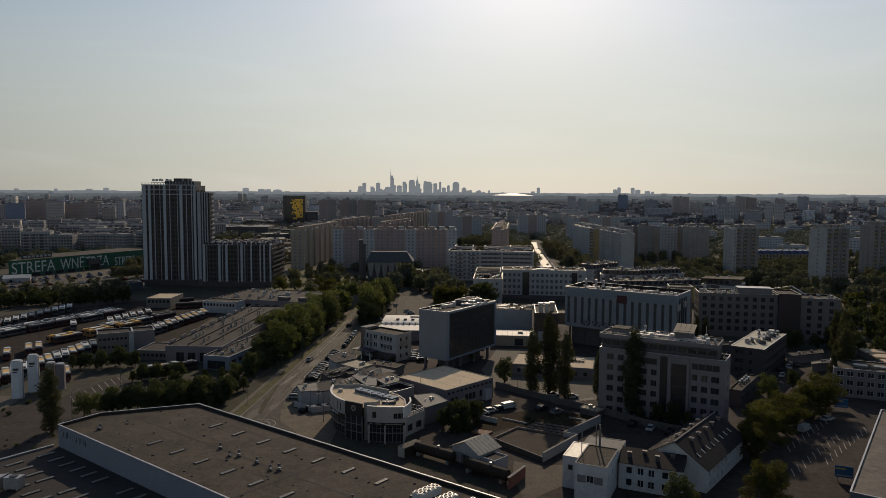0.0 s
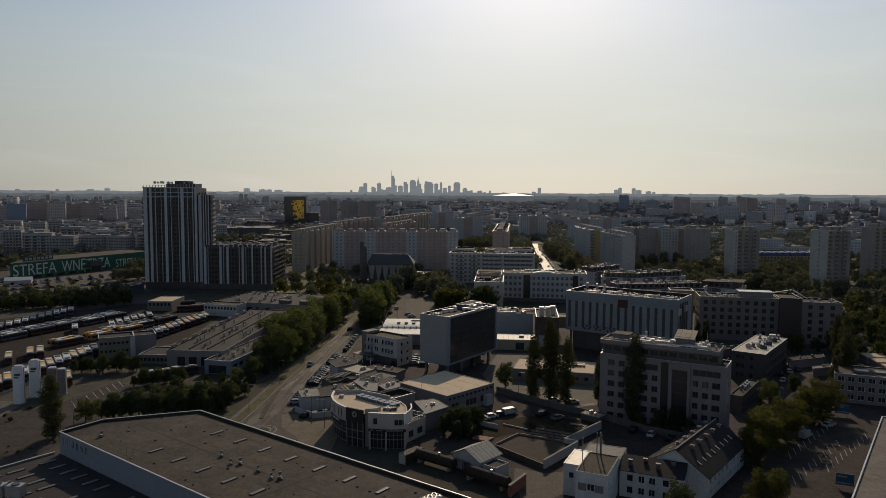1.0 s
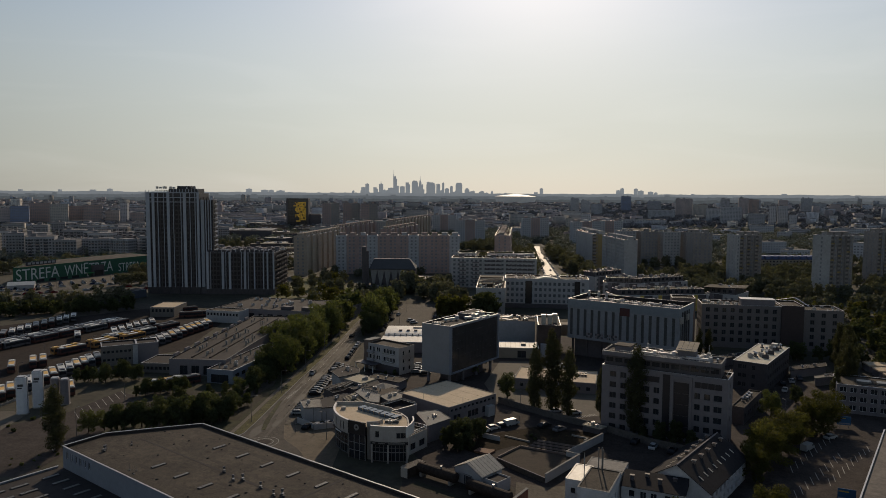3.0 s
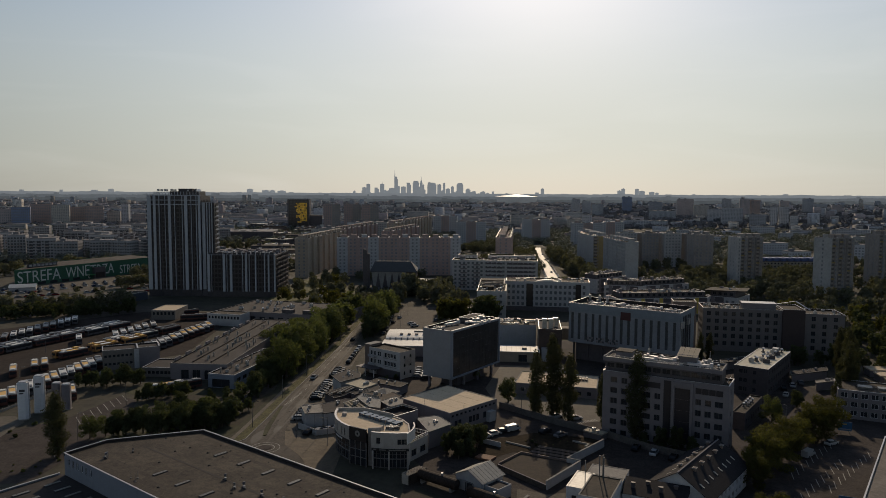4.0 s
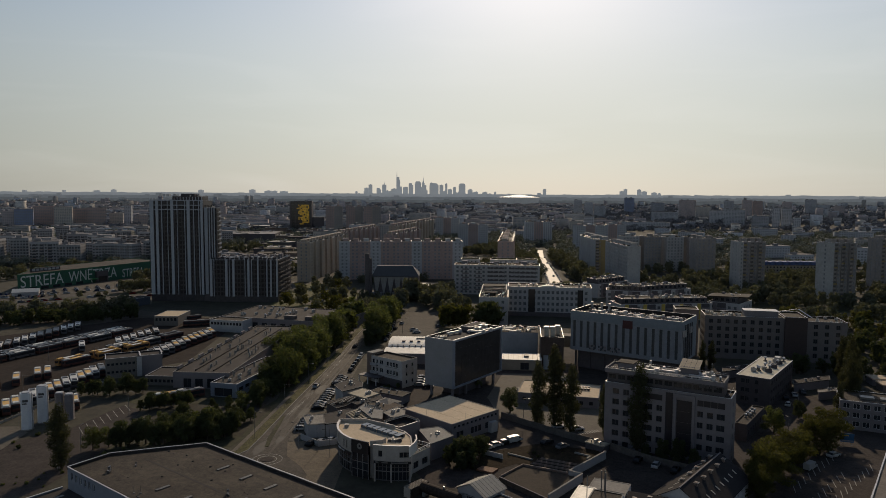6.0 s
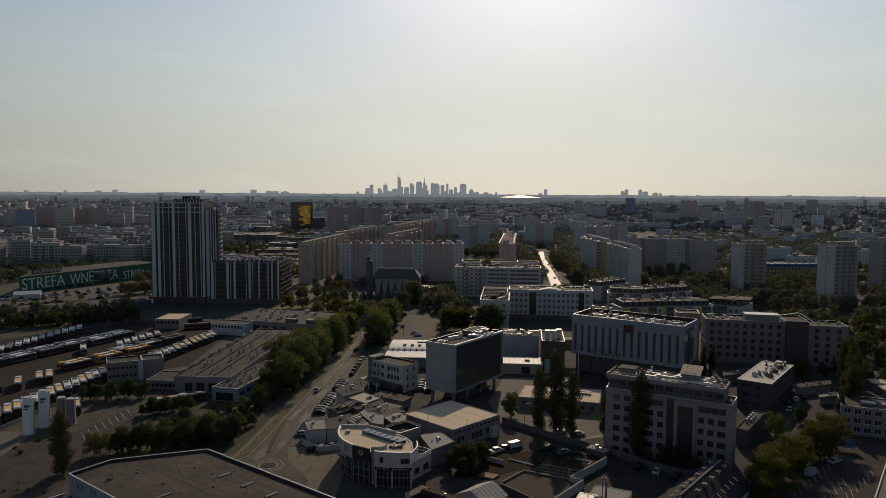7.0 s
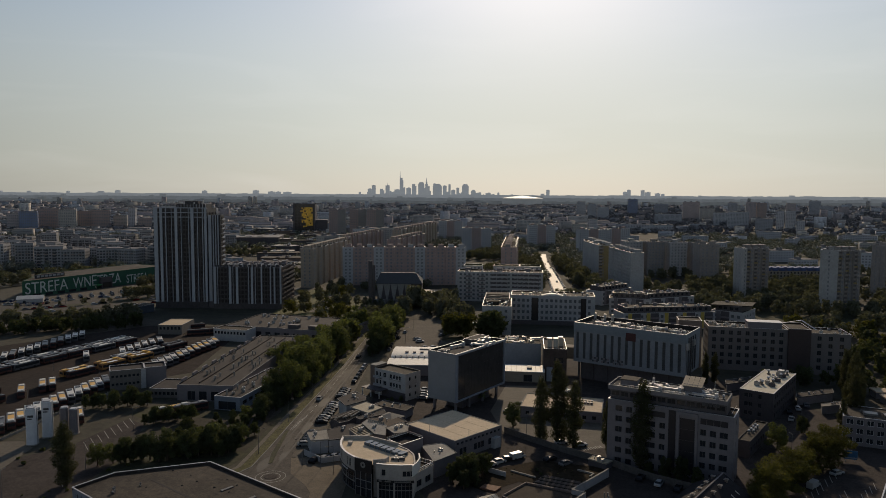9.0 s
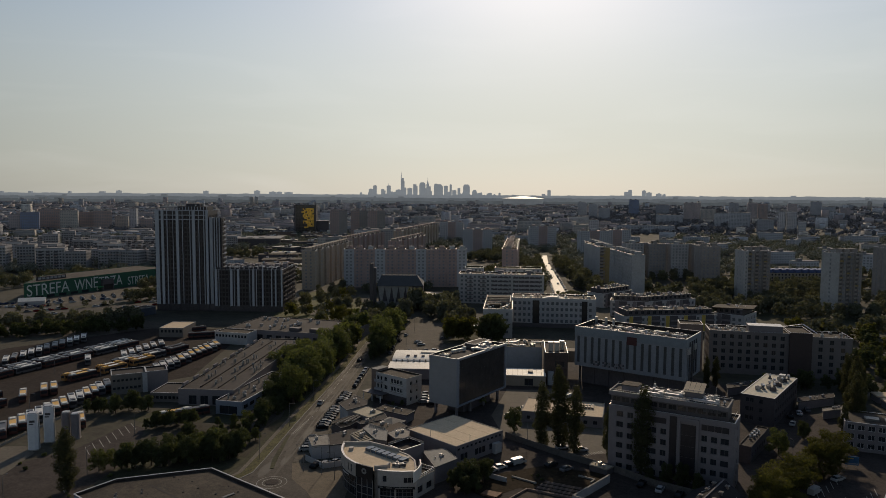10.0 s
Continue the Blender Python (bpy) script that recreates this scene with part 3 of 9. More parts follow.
slab(tower, "penthouse", 14, 33, 3, 17, 65.8, 69.4, TWR)
slab(tower, "penthouse", 19, 28, 5, 14, 69.4, 71.2, LOFT)
slab(tower, "roof_rail", 6, 17, 1.0, 1.4, 68.2, 68.5, LOFT)
clutter(tower, 3, 31, 2, 18, 69.4, 10, 4, s=(0.8, 1.4))
for k in range(19):
    put(tower, "balcony", BALC, 43.4, 2.2, 5.2 + 2.98 * k)
    put(tower, "balcony", BALD, 0, 6.4, 5.2 + 2.98 * k, 180)
slab(tower, "plinth", 0.4, 43, 0.5, 19, 0, 4.6, DARK_WALL)
for k in range(7):
    slab(tower, "column", 1 + k * 6.6, 1.6 + k * 6.6, -0.3, 0.3, 0, 4.6, LOFT)

low = thing("apartment_building", "dark eight-storey block with pale vertical ribs", "apartment building", -158, 466, 0)
ribbed(low, 0, 45, 38, 28, 8, 2.95, [(0.2, 1.8), (2.8, 3.1), (10.3, 11.9), (12.9, 13.2), (15.0, 16.5), (23.2, 23.6), (25, 26.4), (27.6, 28.0), (31.5, 32.4), (37.5, 38.2), (40, 41), (44, 45)], z0=3.6)
clutter(low, 2, 43, 2, 34, 27.4, 46, 77, ((UNIT, "air_unit"), (VENT, "roof_vent"), (DUCT, "air_duct")), (0.8, 1.4))
for k in range(9):
    slab(low, "terrace_screen", 3 + 4.6 * k, 3.3 + 4.6 * k, 4, 10, 27.4, 29.6, RIBS), slab(low, "terrace_room", 4 + 4.6 * k, 6.6 + 4.6 * k, 12 + (k % 3) * 4, 16 + (k % 3) * 4, 27.4, 30.2, GREY_WALL)
slab(low, "plinth", 0.3, 44.8, 0.4, 37.8, 0, 3.65, DARK_WALL)
for k in range(8):
    for y in (2, 9, 16, 23, 30):
        put(low, "balcony", BALD, 45, y, 4.3 + 2.95 * k)
rg = random.Random(8)
for k in range(14):
    slab(low, "roof_screen", 1 + k * 3.1, 3.2 + k * 3.1, 1.5, 1.9, 27.2, 29 + rg.uniform(0, 0.8), LOFT)
    slab(low, "roof_shaft", 1 + k * 3.1, 2.4 + k * 3.1, 8 + rg.uniform(0, 18), 11 + rg.uniform(16, 20), 27.2, 28.6 + rg.uniform(0, 0.9), GREY_WALL)
clutter(low, 3, 42, 4, 34, 27.2, 14, 9)

# ---- green shop with big lettering ----
shop = thing("furniture_store", "long green furniture store with large white lettering", "store", -309.5, 504.3, 63.9)
SP = [(0, 0), (128, 0), (128, 36), (39, 36)]
bm = bmesh.new()
for (ax, ay), (bx, by) in zip(SP, SP[1:] + SP[:1]):
    u = Vector((bx - ax, by - ay, 0))
    facade(bm, [], Vector((ax, ay, 0)), u.normalized(), u.length, 0, 12.2)
part("wall", bm, GREEN_WALL, shop)
bm = bmesh.new()
quad(bm, *[(x, y, 11.9) for x, y in SP])
part("roof", bm, BITUMEN, shop, "brown felt roof")
for (ax, ay), (bx, by) in zip(SP, SP[1:] + SP[:1]):
    bm = bmesh.new()
    run(bm, [(ax, ay), (bx, by)], 0.4, 12.2, 12.28)
    part("parapet_cap", bm, GREEN_WALL, shop)
TEXT_W = mat("faded white lettering", (0.5, 0.53, 0.5), 0.8, 0.2, 0.3, 2.0, 0)


def lettering(e, words, x, z, h, material, label, off=-0.08, wide=0.0):
    cu = bpy.data.curves.new("lettering", "FONT")
    cu.body, cu.size, cu.extrude = words, h / 0.72, 0.04
    tmp = bpy.data.objects.new("tmp", cu)
    me = bpy.data.meshes.new_from_object(tmp)
    bpy.data.objects.remove(tmp)
    squash = wide / max(v.co.x for v in me.vertices) if wide else 1.0
    me.materials.clear()
    me.materials.append(material)
    ob = part("lettering", me, None, e, label)
    ob.matrix_local = pose(x, off, z, 90, 0, 0) @ Matrix.Diagonal((squash, 1, 1, 1))
    return ob


lettering(shop, "STREFA", 1.8, 2.6, 8.6, TEXT_W, "white letters STREFA", wide=34.0)
lettering(shop, "WN\u0118TRZA", 40.0, 2.6, 8.4, TEXT_W, "white letters WNETRZA with a tail under the E", wide=43.0)
lettering(shop, "STREFA", 88.3, 1.4, 7.0, TEXT_W, "smaller white letters STREFA", wide=21.5)
slab(shop, "entrance_block", 63, 73, -2.6, -0.1, 0, 8.6, DARK_WALL, "dark glazed entrance block"), slab(shop, "entrance_glass", 64, 72, -2.7, -2.6, 0.4, 4.6, GLASS_B)
slab(shop, "awning", 58, 62.5, -4.5, -0.1, 2.9, 3.3, mat("bright green awning", (0.04, 0.22, 0.07), 0.6, 0.15))
slab(shop, "roof_sign_frame", 16, 40, 9.6, 9.9, 12.0, 14.6, LOFT, "dark roof sign frame")
for k in range(7):
    slab(shop, "roof_sign_bar", 17.5 + k * 3.2, 19.8 + k * 3.2, 9.4, 9.58, 12.6, 14.2, WHITE_WALL)
for k in range(5):
    slab(shop, "shop_window", 8 + k * 9.5, 14 + k * 9.5, -0.06, 0.05, 0.2, 2.0, GLASS)
tent = thing("market_tent", "white market tent with a pitched roof", "tent", -300, 482, 24)
bm = bmesh.new()
prism(bm, [(0, 0), (16, 0), (16, 9), (0, 9)], 0, 2.6)
part("wall", bm, WHITE_WALL, tent)
bm = bmesh.new()
quad(bm, (-0.4, -0.4, 2.6), (16.4, -0.4, 2.6), (16.4, 4.5, 4.6), (-0.4, 4.5, 4.6))
quad(bm, (-0.4, 4.5, 4.6), (16.4, 4.5, 4.6), (16.4, 9.4, 2.6), (-0.4, 9.4, 2.6))
quad(bm, (-0.1, 0, 2.6), (-0.1, 4.5, 4.6), (-0.1, 9, 2.6)), quad(bm, (16.1, 0, 2.6), (16.1, 9, 2.6), (16.1, 4.5, 4.6))
part("roof", bm, WHITE_ROOF, tent)

# ---- office with dark window strips ----
BAND = mat("pale blue band panels", (0.155, 0.182, 0.205), 0.7, 0.12, 0.15, 1.5, 0.06)
off = thing("office_building", "pale grey office block with dark vertical window strips", "office building", 51.3, 295.7, -34)
strips = [(1.05 + 3.02 * k, 2.25 + 3.02 * k) for k in range(15)]
walls(off, 46, 20, 24.2, mat("grey office panels", (0.185, 0.20, 0.22), 0.7, 0.15, 0.2, 1.5, 0.06), {"f": (strips, [(9.2, 20.3)]), "r": ([(2.0, 3.2), (14, 15.2)], [(9.2, 20.3)])}, BITUMEN_D, z0=7.7, parapet=1.6, split=1, skip=None, glass=mat("dull strip glazing", (0.05, 0.056, 0.06), 0.35, 0.25, 0.2, 0.8, 0.0))
slab(off, "top_band", -0.12, 46.12, -0.14, -0.02, 20.6, 24.2, BAND, "pale blue top band")
slab(off, "top_band", 46.02, 46.14, 0, 20, 20.6, 24.2, BAND)
slab(off, "ground_floor", 2.0, 44, 3.0, 18, 0, 8.25, DARK_WALL, "dark recessed ground floors")
for k in range(8):
    slab(off, "column", 1.0 + 6.2 * k, 1.7 + 6.2 * k, 2.4, 3.1, 0, 8.25, DARK_WALL)
slab(off, "sign_panel", 22.5, 26.6, -0.24, -0.16, 19.2, 22.4, mat("red sign", (0.06, 0.022, 0.022), 0.6, 0.15), "red sign panel")
for k in range(12):
    for j in range(2):
        slab(off, "louvre", 8.4 + 0.9 * k + (k > 2) * 1.2 + (k > 6) * 1.4, 9.0 + 0.9 * k + (k > 2) * 1.2 + (k > 6) * 1.4, -0.16, -0.02, 8.7 + 1.2 * j, 9.5 + 1.2 * j, GREY_WALL if (k + j) % 2 else DARK_STEEL)
for y in (3.6, 6.4, 7.2, 9.6, 12.4):
    slab(off, "duct", 46.15, 46.5, y, y + 0.45, 3 if y < 8 else 9, 22.5, DARK_STEEL)
slab(off, "duct_box", 46.15, 47.0, 0.6, 3.2, 18.2, 20.6, STEEL)
slab(off, "duct_box", 46.15, 46.9, 8.4, 11, 18.6, 21, STEEL)
clutter(off, 2, 44, 2, 18, 22.6, 120, 15, ((HALL_VENT, "roof_vent"), (UNIT, "air_unit"), (VENT, "roof_vent")), (0.45, 0.8))
for k in range(5):
    put(off, "air_duct", DUCT, 5 + 8 * k, 10 + (k % 2) * 3, 22.6, 0, 1.0)
for k in range(70):
    x, y = 2 + 0.6 * k, 2.2 + (k * 7) % 15
    slab(off, "pipe_support", x, x + 0.7, y, y + 0.3, 22.6, 23.0 + 0.2 * (k % 3), KERB if k % 2 else FLASHING)
for x in (1.0, 5.5, 9.0):
    slab(off, "roof_mast", x, x + 0.9, 18.4, 19.2, 22.6, 25.6, STEEL)

# ---- cube office on columns ----
SMOKE = mat("smoked facade glass", (0.042, 0.040, 0.040), 0.18, 0.25, 0.15, 0.5, 0.0, spec=0.5)
cube = thing("office_building", "grey cube office with dark glass side on columns", "office building", -8.4, 252, -35)
walls(cube, 12, 33, 21.6, mat("smooth grey panels", (0.21, 0.215, 0.225), 0.6, 0.08, 0.2, 1.5, 0.04), {}, BITUMEN_D, z0=4.3, parapet=0.7)
for i in range(14):
    for j in range(6):
        slab(cube, "glass_panel", 12.0, 12.06, 1.2 + i * 2.2, 3.36 + i * 2.2, 4.9 + j * 2.65, 7.52 + j * 2.65, SMOKE)
bm = bmesh.new()
box(bm, 11.9, 12.5, 0.0, 1.0, 4.3, 21.6), box(bm, 11.9, 12.5, 32.2, 33, 4.3, 21.6), box(bm, 11.9, 12.5, 1.0, 32.2, 20.9, 21.6), box(bm, 11.9, 12.5, 1.0, 32.2, 4.3, 4.85)
part("side_frame", bm, PALE_WALL, cube)
slab(cube, "lobby", 2.5, 9.5, 8, 26, 0, 4.3, DARK_WALL)
for x in (1.2, 10.4):
    for y in (2.5, 11, 20, 30):
        slab(cube, "column", x - 0.4, x + 0.4, y - 0.4, y + 0.4, 0, 4.3, GREY_WALL)
for a in range(2):
    put(cube, "air_duct", DUCT, 3.4 + 3.6 * a, 9 + 8 * a, 20.9, 78, 1.15, "white rooftop air duct")
    put(cube, "air_duct", DUCT, 6.5, 18 + 5 * a, 20.9, 15, 1.1)
for k in range(6):
    put(cube, "air_unit", UNIT, 3 + 1.3 * (k % 3), 3.0 + 1.6 * (k // 3), 20.9, 0, 0.7)
slab(cube, "plant_screen", 2, 6.5, 20, 30.5, 20.9, 22.6, DARK_WALL)
slab(cube, "plant_screen_cap", 2.1, 6.4, 20.1, 30.4, 22.6, 22.66, BITUMEN_D)
for q in ((1.9, 2.1, 19.9, 30.6), (6.4, 6.6, 19.9, 30.6), (2.1, 6.4, 19.9, 20.1), (2.1, 6.4, 30.4, 30.6)):
    slab(cube, "screen_rim", *q, 22.6, 22.75, FLASHING)
put(cube, "air_unit", UNIT, 8.5, 26, 20.9, 0, 1.8), put(cube, "air_unit", UNIT, 8.8, 21, 20.9, 0, 1.6)

# ---- low hall with a beige roof ----
bei = thing("showroom_hall", "low grey hall with a flat beige roof", "hall", -14.1, 217.0, -44.6)
walls(bei, 21.4, 20.8, 6.0, GREY_WALL, {"r": (even(20.8, 11, 1.1), [(4.4, 5.15)]), "f": (even(21.4, 2, 1.0), [(0.8, 2.8)])}, BEIGE_ROOF, parapet=0.12, cap=KERB)
for y in (2.0, 3.6, 8.2, 9.8, 11.4, 14.6):
    slab(bei, "window_pane", 21.38, 21.44, y, y + 1.2, 1.4, 3.2, GLASS)
slab(bei, "side_porch", 21.45, 22.9, 15.8, 18.6, 0, 3.2, WHITE_WALL)
for x, y in ((21.3, 6), (10.5, 0.1)):
    bm = bmesh.new()
    tube(bm, x, y, 0, 8.2, 0.06, 0.05, 6)
    part("lightning_rod", bm, STEEL, bei)
bm = bmesh.new()
for k in range(3):
    box(bm, 0.6, 20.9, 5.1 + 5.2 * k, 5.16 + 5.2 * k, 5.88, 5.91)
part("roof_seam", bm, mat("seam felt", (0.44, 0.345, 0.235), 0.9, 0.2), bei)

# ---- six-storey office with a setback top ----
atm = thing("office_building", "grey six-storey office with setback top floor", "office building", 45.5, 203.3, -29.5)
c = [(2.3, 4.2), (5.4, 7.1), (10.9, 13.7), (14.8, 16.4), (25.8, 27.3), (28.3, 29.9), (30.8, 32.9)]
walls(atm, 34.4, 9, 18.8, mat("grey office render", (0.165, 0.150, 0.155), 0.9, 0.12, 0.15, 1.5, 0.08), {"f": (c, floors(6, 0.2, 1.65, 3.07)), "r": ([(3.6, 5.0)], floors(6, 0.2, 1.5, 3.07))}, BITUMEN, parapet=0.5)
SMOKED = mat("smoked office glazing", (0.024, 0.022, 0.026), 0.3, 0.2, 0.2, 0.8, 0.0, spec=0.35)
slab(atm, "stair_glazing", 17.3, 19.3, -0.04, 0.02, 0.5, 18.2, SMOKED)
for k in range(5):
    slab(atm, "glass_panel", 20.4, 24.4, -0.05, 0.02, 1.0 + 3.1 * k, 4.06 + 3.1 * k, SMOKED)
bm = bmesh.new()
box(bm, 19.5, 20.3, -0.5, 0, 0, 18.2), box(bm, 24.5, 25.2, -0.5, 0, 0, 18.2), box(bm, 20.3, 24.5, -0.5, 0, 17.2, 18.2)
part("portal_frame", bm, GREY_WALL, atm)
walls(atm, 32, 6.6, 21.6, DARK_WALL, {"f": (even(32, 12, 2.2), [(19.5, 20.9)])}, BITUMEN, z0=18.35, x0=0.2, y0=1.5, name="top_floor", parapet=0.0)
slab(atm, "roof_slab", -0.2, 32.4, 0.2, 9.2, 21.6, 22.3, GREY_WALL)
slab(atm, "roof_felt", 0.2, 32.0, 0.6, 8.8, 22.304, 22.33, BITUMEN_D)
for q in ((-0.2, 32.4, 0.2, 0.5), (-0.2, 32.4, 8.9, 9.2), (-0.2, 0.1, 0.5, 8.9), (32.1, 32.4, 0.5, 8.9)):
    slab(atm, "roof_rim", *q, 22.3, 22.75, GREY_WALL), slab(atm, "rim_cap", q[0] - 0.04, q[1] + 0.04, q[2] - 0.04, q[3] + 0.04, 22.75, 22.82, KERB)
for q in ((25.8, 32.9, 15.6, 17.2),):
    slab(atm, "window_strip", q[0], q[1], -0.04, 0.03, q[2], q[3], SMOKED, "dark top window strip")
for k in range(3):
    slab(atm, "strip_mullion", 27.4 + 1.8 * k, 27.5 + 1.8 * k, -0.07, -0.04, 15.6, 17.2, GREY_WALL)
slab(atm, "window_strip", 10.9, 16.4, -0.04, 0.03, 15.6, 17.2, SMOKED)
for k in range(14):
    slab(atm, "roof_conduit", 8.0 + (k * 5) % 7, 16.0 + (k * 4) % 12, 1.0 + 0.5 * k, 1.07 + 0.5 * k, 22.9 + 0.1 * (k % 4), 22.98 + 0.1 * (k % 4), KERB)
for x in (0.4, 33.6):
    slab(atm, "terrace_rail", x, x + 0.06, 0.3, 8.6, 19.6, 19.68, FLASHING)
for k in range(11):
    slab(atm, "roof_pipe", 7.5 + (k * 7) % 5, 17 + (k * 5) % 13, 1.2 + 0.62 * k, 1.32 + 0.62 * k, 22.5 + 0.12 * (k % 3), 22.66 + 0.12 * (k % 3), FLASHING)
for k in range(8):
    slab(atm, "pipe_rack", 8 + 2.6 * k, 8.15 + 2.6 * k, 1.0, 8.2, 22.3, 22.5, DULL_STEEL)
for k in range(5):
    slab(atm, "name_bar", 26.0 + k * 0.95, 26.7 + k * 0.95, 0.1, 0.2, 20.7, 21.7, DARK_STEEL)
bm = bmesh.new()
for y in (0.5, 8.9):
    for z in (22.8, 23.3):
        box(bm, 0, 32.2, y, y + 0.06, z, z + 0.06)
    for k in range(17):
        box(bm, 2 * k, 2 * k + 0.06, y, y + 0.06, 22.3, 23.3)
part("roof_railing", bm, FLASHING, atm)
for k in range(4):
    put(atm, "air_duct", DUCT, 8 + 5 * k, 2.4 + 1.6 * (k % 3), 22.3, 0, 1.1)
    put(atm, "air_duct", DUCT, 10 + 4 * k, 6.6, 22.3, 0, 0.9)
slab(atm, "plant_room", 2.6, 7.2, 3.5, 7.8, 22.3, 24.0, GREY_WALL), slab(atm, "plant_room_cap", 2.4, 7.4, 3.3, 8, 24.0, 24.2, BITUMEN)
slab(atm, "plant_room", 20.2, 24.8, 4.4, 8.6, 22.3, 25.0, GREY_WALL)
for i in range(4):
    for j in range(2):
        bm = bmesh.new()
        x, y, z = 19.8 + i * 1.4, 3.6 + j * 2.7, 24.7 + j * 0.8
        quad(bm, (x, y, z), (x + 1.3, y, z), (x + 1.3, y + 2.6, z + 0.8), (x, y + 2.6, z + 0.8))
        quad(bm, (x, y, z - 0.06), (x, y + 2.6, z + 0.74), (x + 1.3, y + 2.6, z + 0.74), (x + 1.3, y, z - 0.06)), quad(bm, (x, y, z - 0.06), (x + 1.3, y, z - 0.06), (x + 1.3, y, z), (x, y, z))
        part("roof_panel", bm, BEIGE_ROOF, atm, "tilted pale roof panel")
bm = bmesh.new()
tube(bm, 12, 4, 22.3, 26.5, 0.1, 0.06, 6), tube(bm, 28.5, 4.5, 22.3, 26.8, 0.12, 0.08, 6), box(bm, 28.1, 28.9, 4.1, 4.9, 22.3, 24.6), box(bm, 11.7, 12.3, 3.8, 4.2, 24.5, 25.6)
part("antenna", bm, STEEL, atm)
clutter(atm, 9, 31, 2, 8, 22.3, 16, 19, ((UNIT, "air_unit"), (VENT, "roof_vent")), (0.6, 1.0))
ann = thing("annex_building", "dark low annex with roof vents beside the office", "annex", 85.5, 208.5, -36)
walls(ann, 3.6, 22, 5.2, DARK_WALL, {"r": (even(22, 7, 1.3), [(1.5, 3)])}, BITUMEN, parapet=0.3, cap=BITUMEN_D)
for k in range(7):
    put(ann, "roof_vent", VENT, 1.3 + (k % 2), 8 + k * 1.3, 4.9, 0, 0.9)

# ---- dark three-storey house with a pale roof ----
PALE_ROOF = mat("sunlit cream roof membrane", (0.48, 0.44, 0.34), 0.8, 0.15, 0.3, 2.0, 0.1)
sr = thing("office_building", "dark low office with a pale flat roof", "office building", 101.3, 247, -37)
walls(sr, 11.2, 35, 10, mat("anthracite render", (0.056, 0.049, 0.052), 0.85, 0.15, 0.2, 1.5, 0.05), {"f": ([(1.6, 2.9), (3.1, 4.4), (6.2, 7.4)], floors(3, 1.2, 1.5, 3.1)), "r": (even(35, 10, 1.4), floors(3, 1.2, 1.5, 3.1))}, PALE_ROOF, parapet=0.15)
for k, (x, y) in enumerate(((3.5, 9), (5, 10.5), (4.2, 12), (6, 13), (7.5, 15), (5.5, 17), (7, 20), (6, 22), (8, 25), (6.5, 28), (3, 28), (8.8, 31))):
    put(sr, "roof_vent" if k % 3 else "air_unit", VENT if k % 3 else UNIT, x, y, 9.85, 40 * k, 1.25)
for k in range(3):
    slab(sr, "roof_screen", 7.2, 9.4, 10 + 8 * k, 10.2 + 8 * k, 9.85, 11.2, DARK_WALL)
slab(sr, "plant_box", 6.2, 8.2, 27.5, 30, 9.85, 12.0, STEEL)

# ---- grey hotel-like block ----
hot = thing("office_building", "long grey five-storey block with square windows", "office building", 114.5, 315.5, -12)
hw = mat("warm grey render", (0.13, 0.118, 0.115), 0.9, 0.12, 0.15, 1.5, 0.08)
walls(hot, 33, 15, 19.2, hw, {"f": (even(33, 9, 1.7), floors(5, 2.6, 1.9, 3.3)), "l": (even(15, 4, 1.7), floors(5, 2.6, 1.9, 3.3))}, BITUMEN, parapet=0.7)
walls(hot, 9, 17, 19.8, mat("dark brown panels", (0.05, 0.036, 0.034), 0.7, 0.2), {}, BITUMEN, x0=33.04, y0=-1, parapet=0.6)
walls(hot, 16, 15, 18.2, hw, {"f": (even(16, 3, 1.7), floors(5, 2.2, 1.9, 3.2))}, BITUMEN, x0=42.1, parapet=0.7)
slab(hot, "plant_screen", 17, 31, 3, 9, 18.5, 21.4, GREY_WALL)
slab(hot, "plant_screen_cap", 16.8, 31.2, 2.8, 9.2, 21.4, 21.6, FLASHING)
bm = bmesh.new()
quad(bm, (31, 2.5, 21.7), (39, 4.5, 22.8), (39, 5.2, 22.8), (31, 3.2, 21.7)), quad(bm, (39, 4.5, 22.8), (43.5, -0.8, 19.9), (44.2, -0.8, 19.9), (39.8, 4.8, 22.8))
part("roof_frame", bm, FLASHING, hot)
clutter(hot, 2, 16, 2, 13, 18.5, 22, 23, s=(0.6, 1.0)), clutter(hot, 43, 57, 2, 13, 17.5, 8, 24, s=(0.6, 1.0))
ex = thing("annex_building", "brown stair block beside the grey block", "annex", 102, 318, -12)
walls(ex, 10, 10, 21.5, BROWN_WALL, {}, BITUMEN, parapet=0.5)
# ---- white offices and flats behind ----
PALE_GLASS = mat("pale office glass", (0.085, 0.09, 0.10), 0.3, 0.3, 0.2, 0.6, 0.0, spec=0.5)
SHED_ROOF = mat("grey corrugated sheet", (0.19, 0.175, 0.15), 0.8, 0.35, 0.4, 2.5, 0.2)
wo = thing("office_building", "white four-storey office with rows of windows", "office building", 35, 420.5, -7)
cw = [(1.2 + 2.75 * k, 2.7 + 2.75 * k) for k in range(17)]
walls(wo, 49.3, 18, 17.6, WHITE_WALL, {"f": (cw, floors(4, 3.2, 1.8, 3.45))}, BITUMEN, parapet=0.6, glass=PALE_GLASS)
for a, b in ((12.3, 16.2), (41, 44.2)):
    slab(wo, "stair_glazing", a, b, -0.06, 0.02, 2.5, 16.2, GLASS_B)
slab(wo, "ground_floor", -0.05, 49.35, -0.07, -0.02, 0, 2.6, DARK_WALL)
clutter(wo, 2, 47, 2, 16, 17.0, 26, 31, ((UNIT, "air_unit"), (VENT, "roof_vent")), (0.7, 1.4))
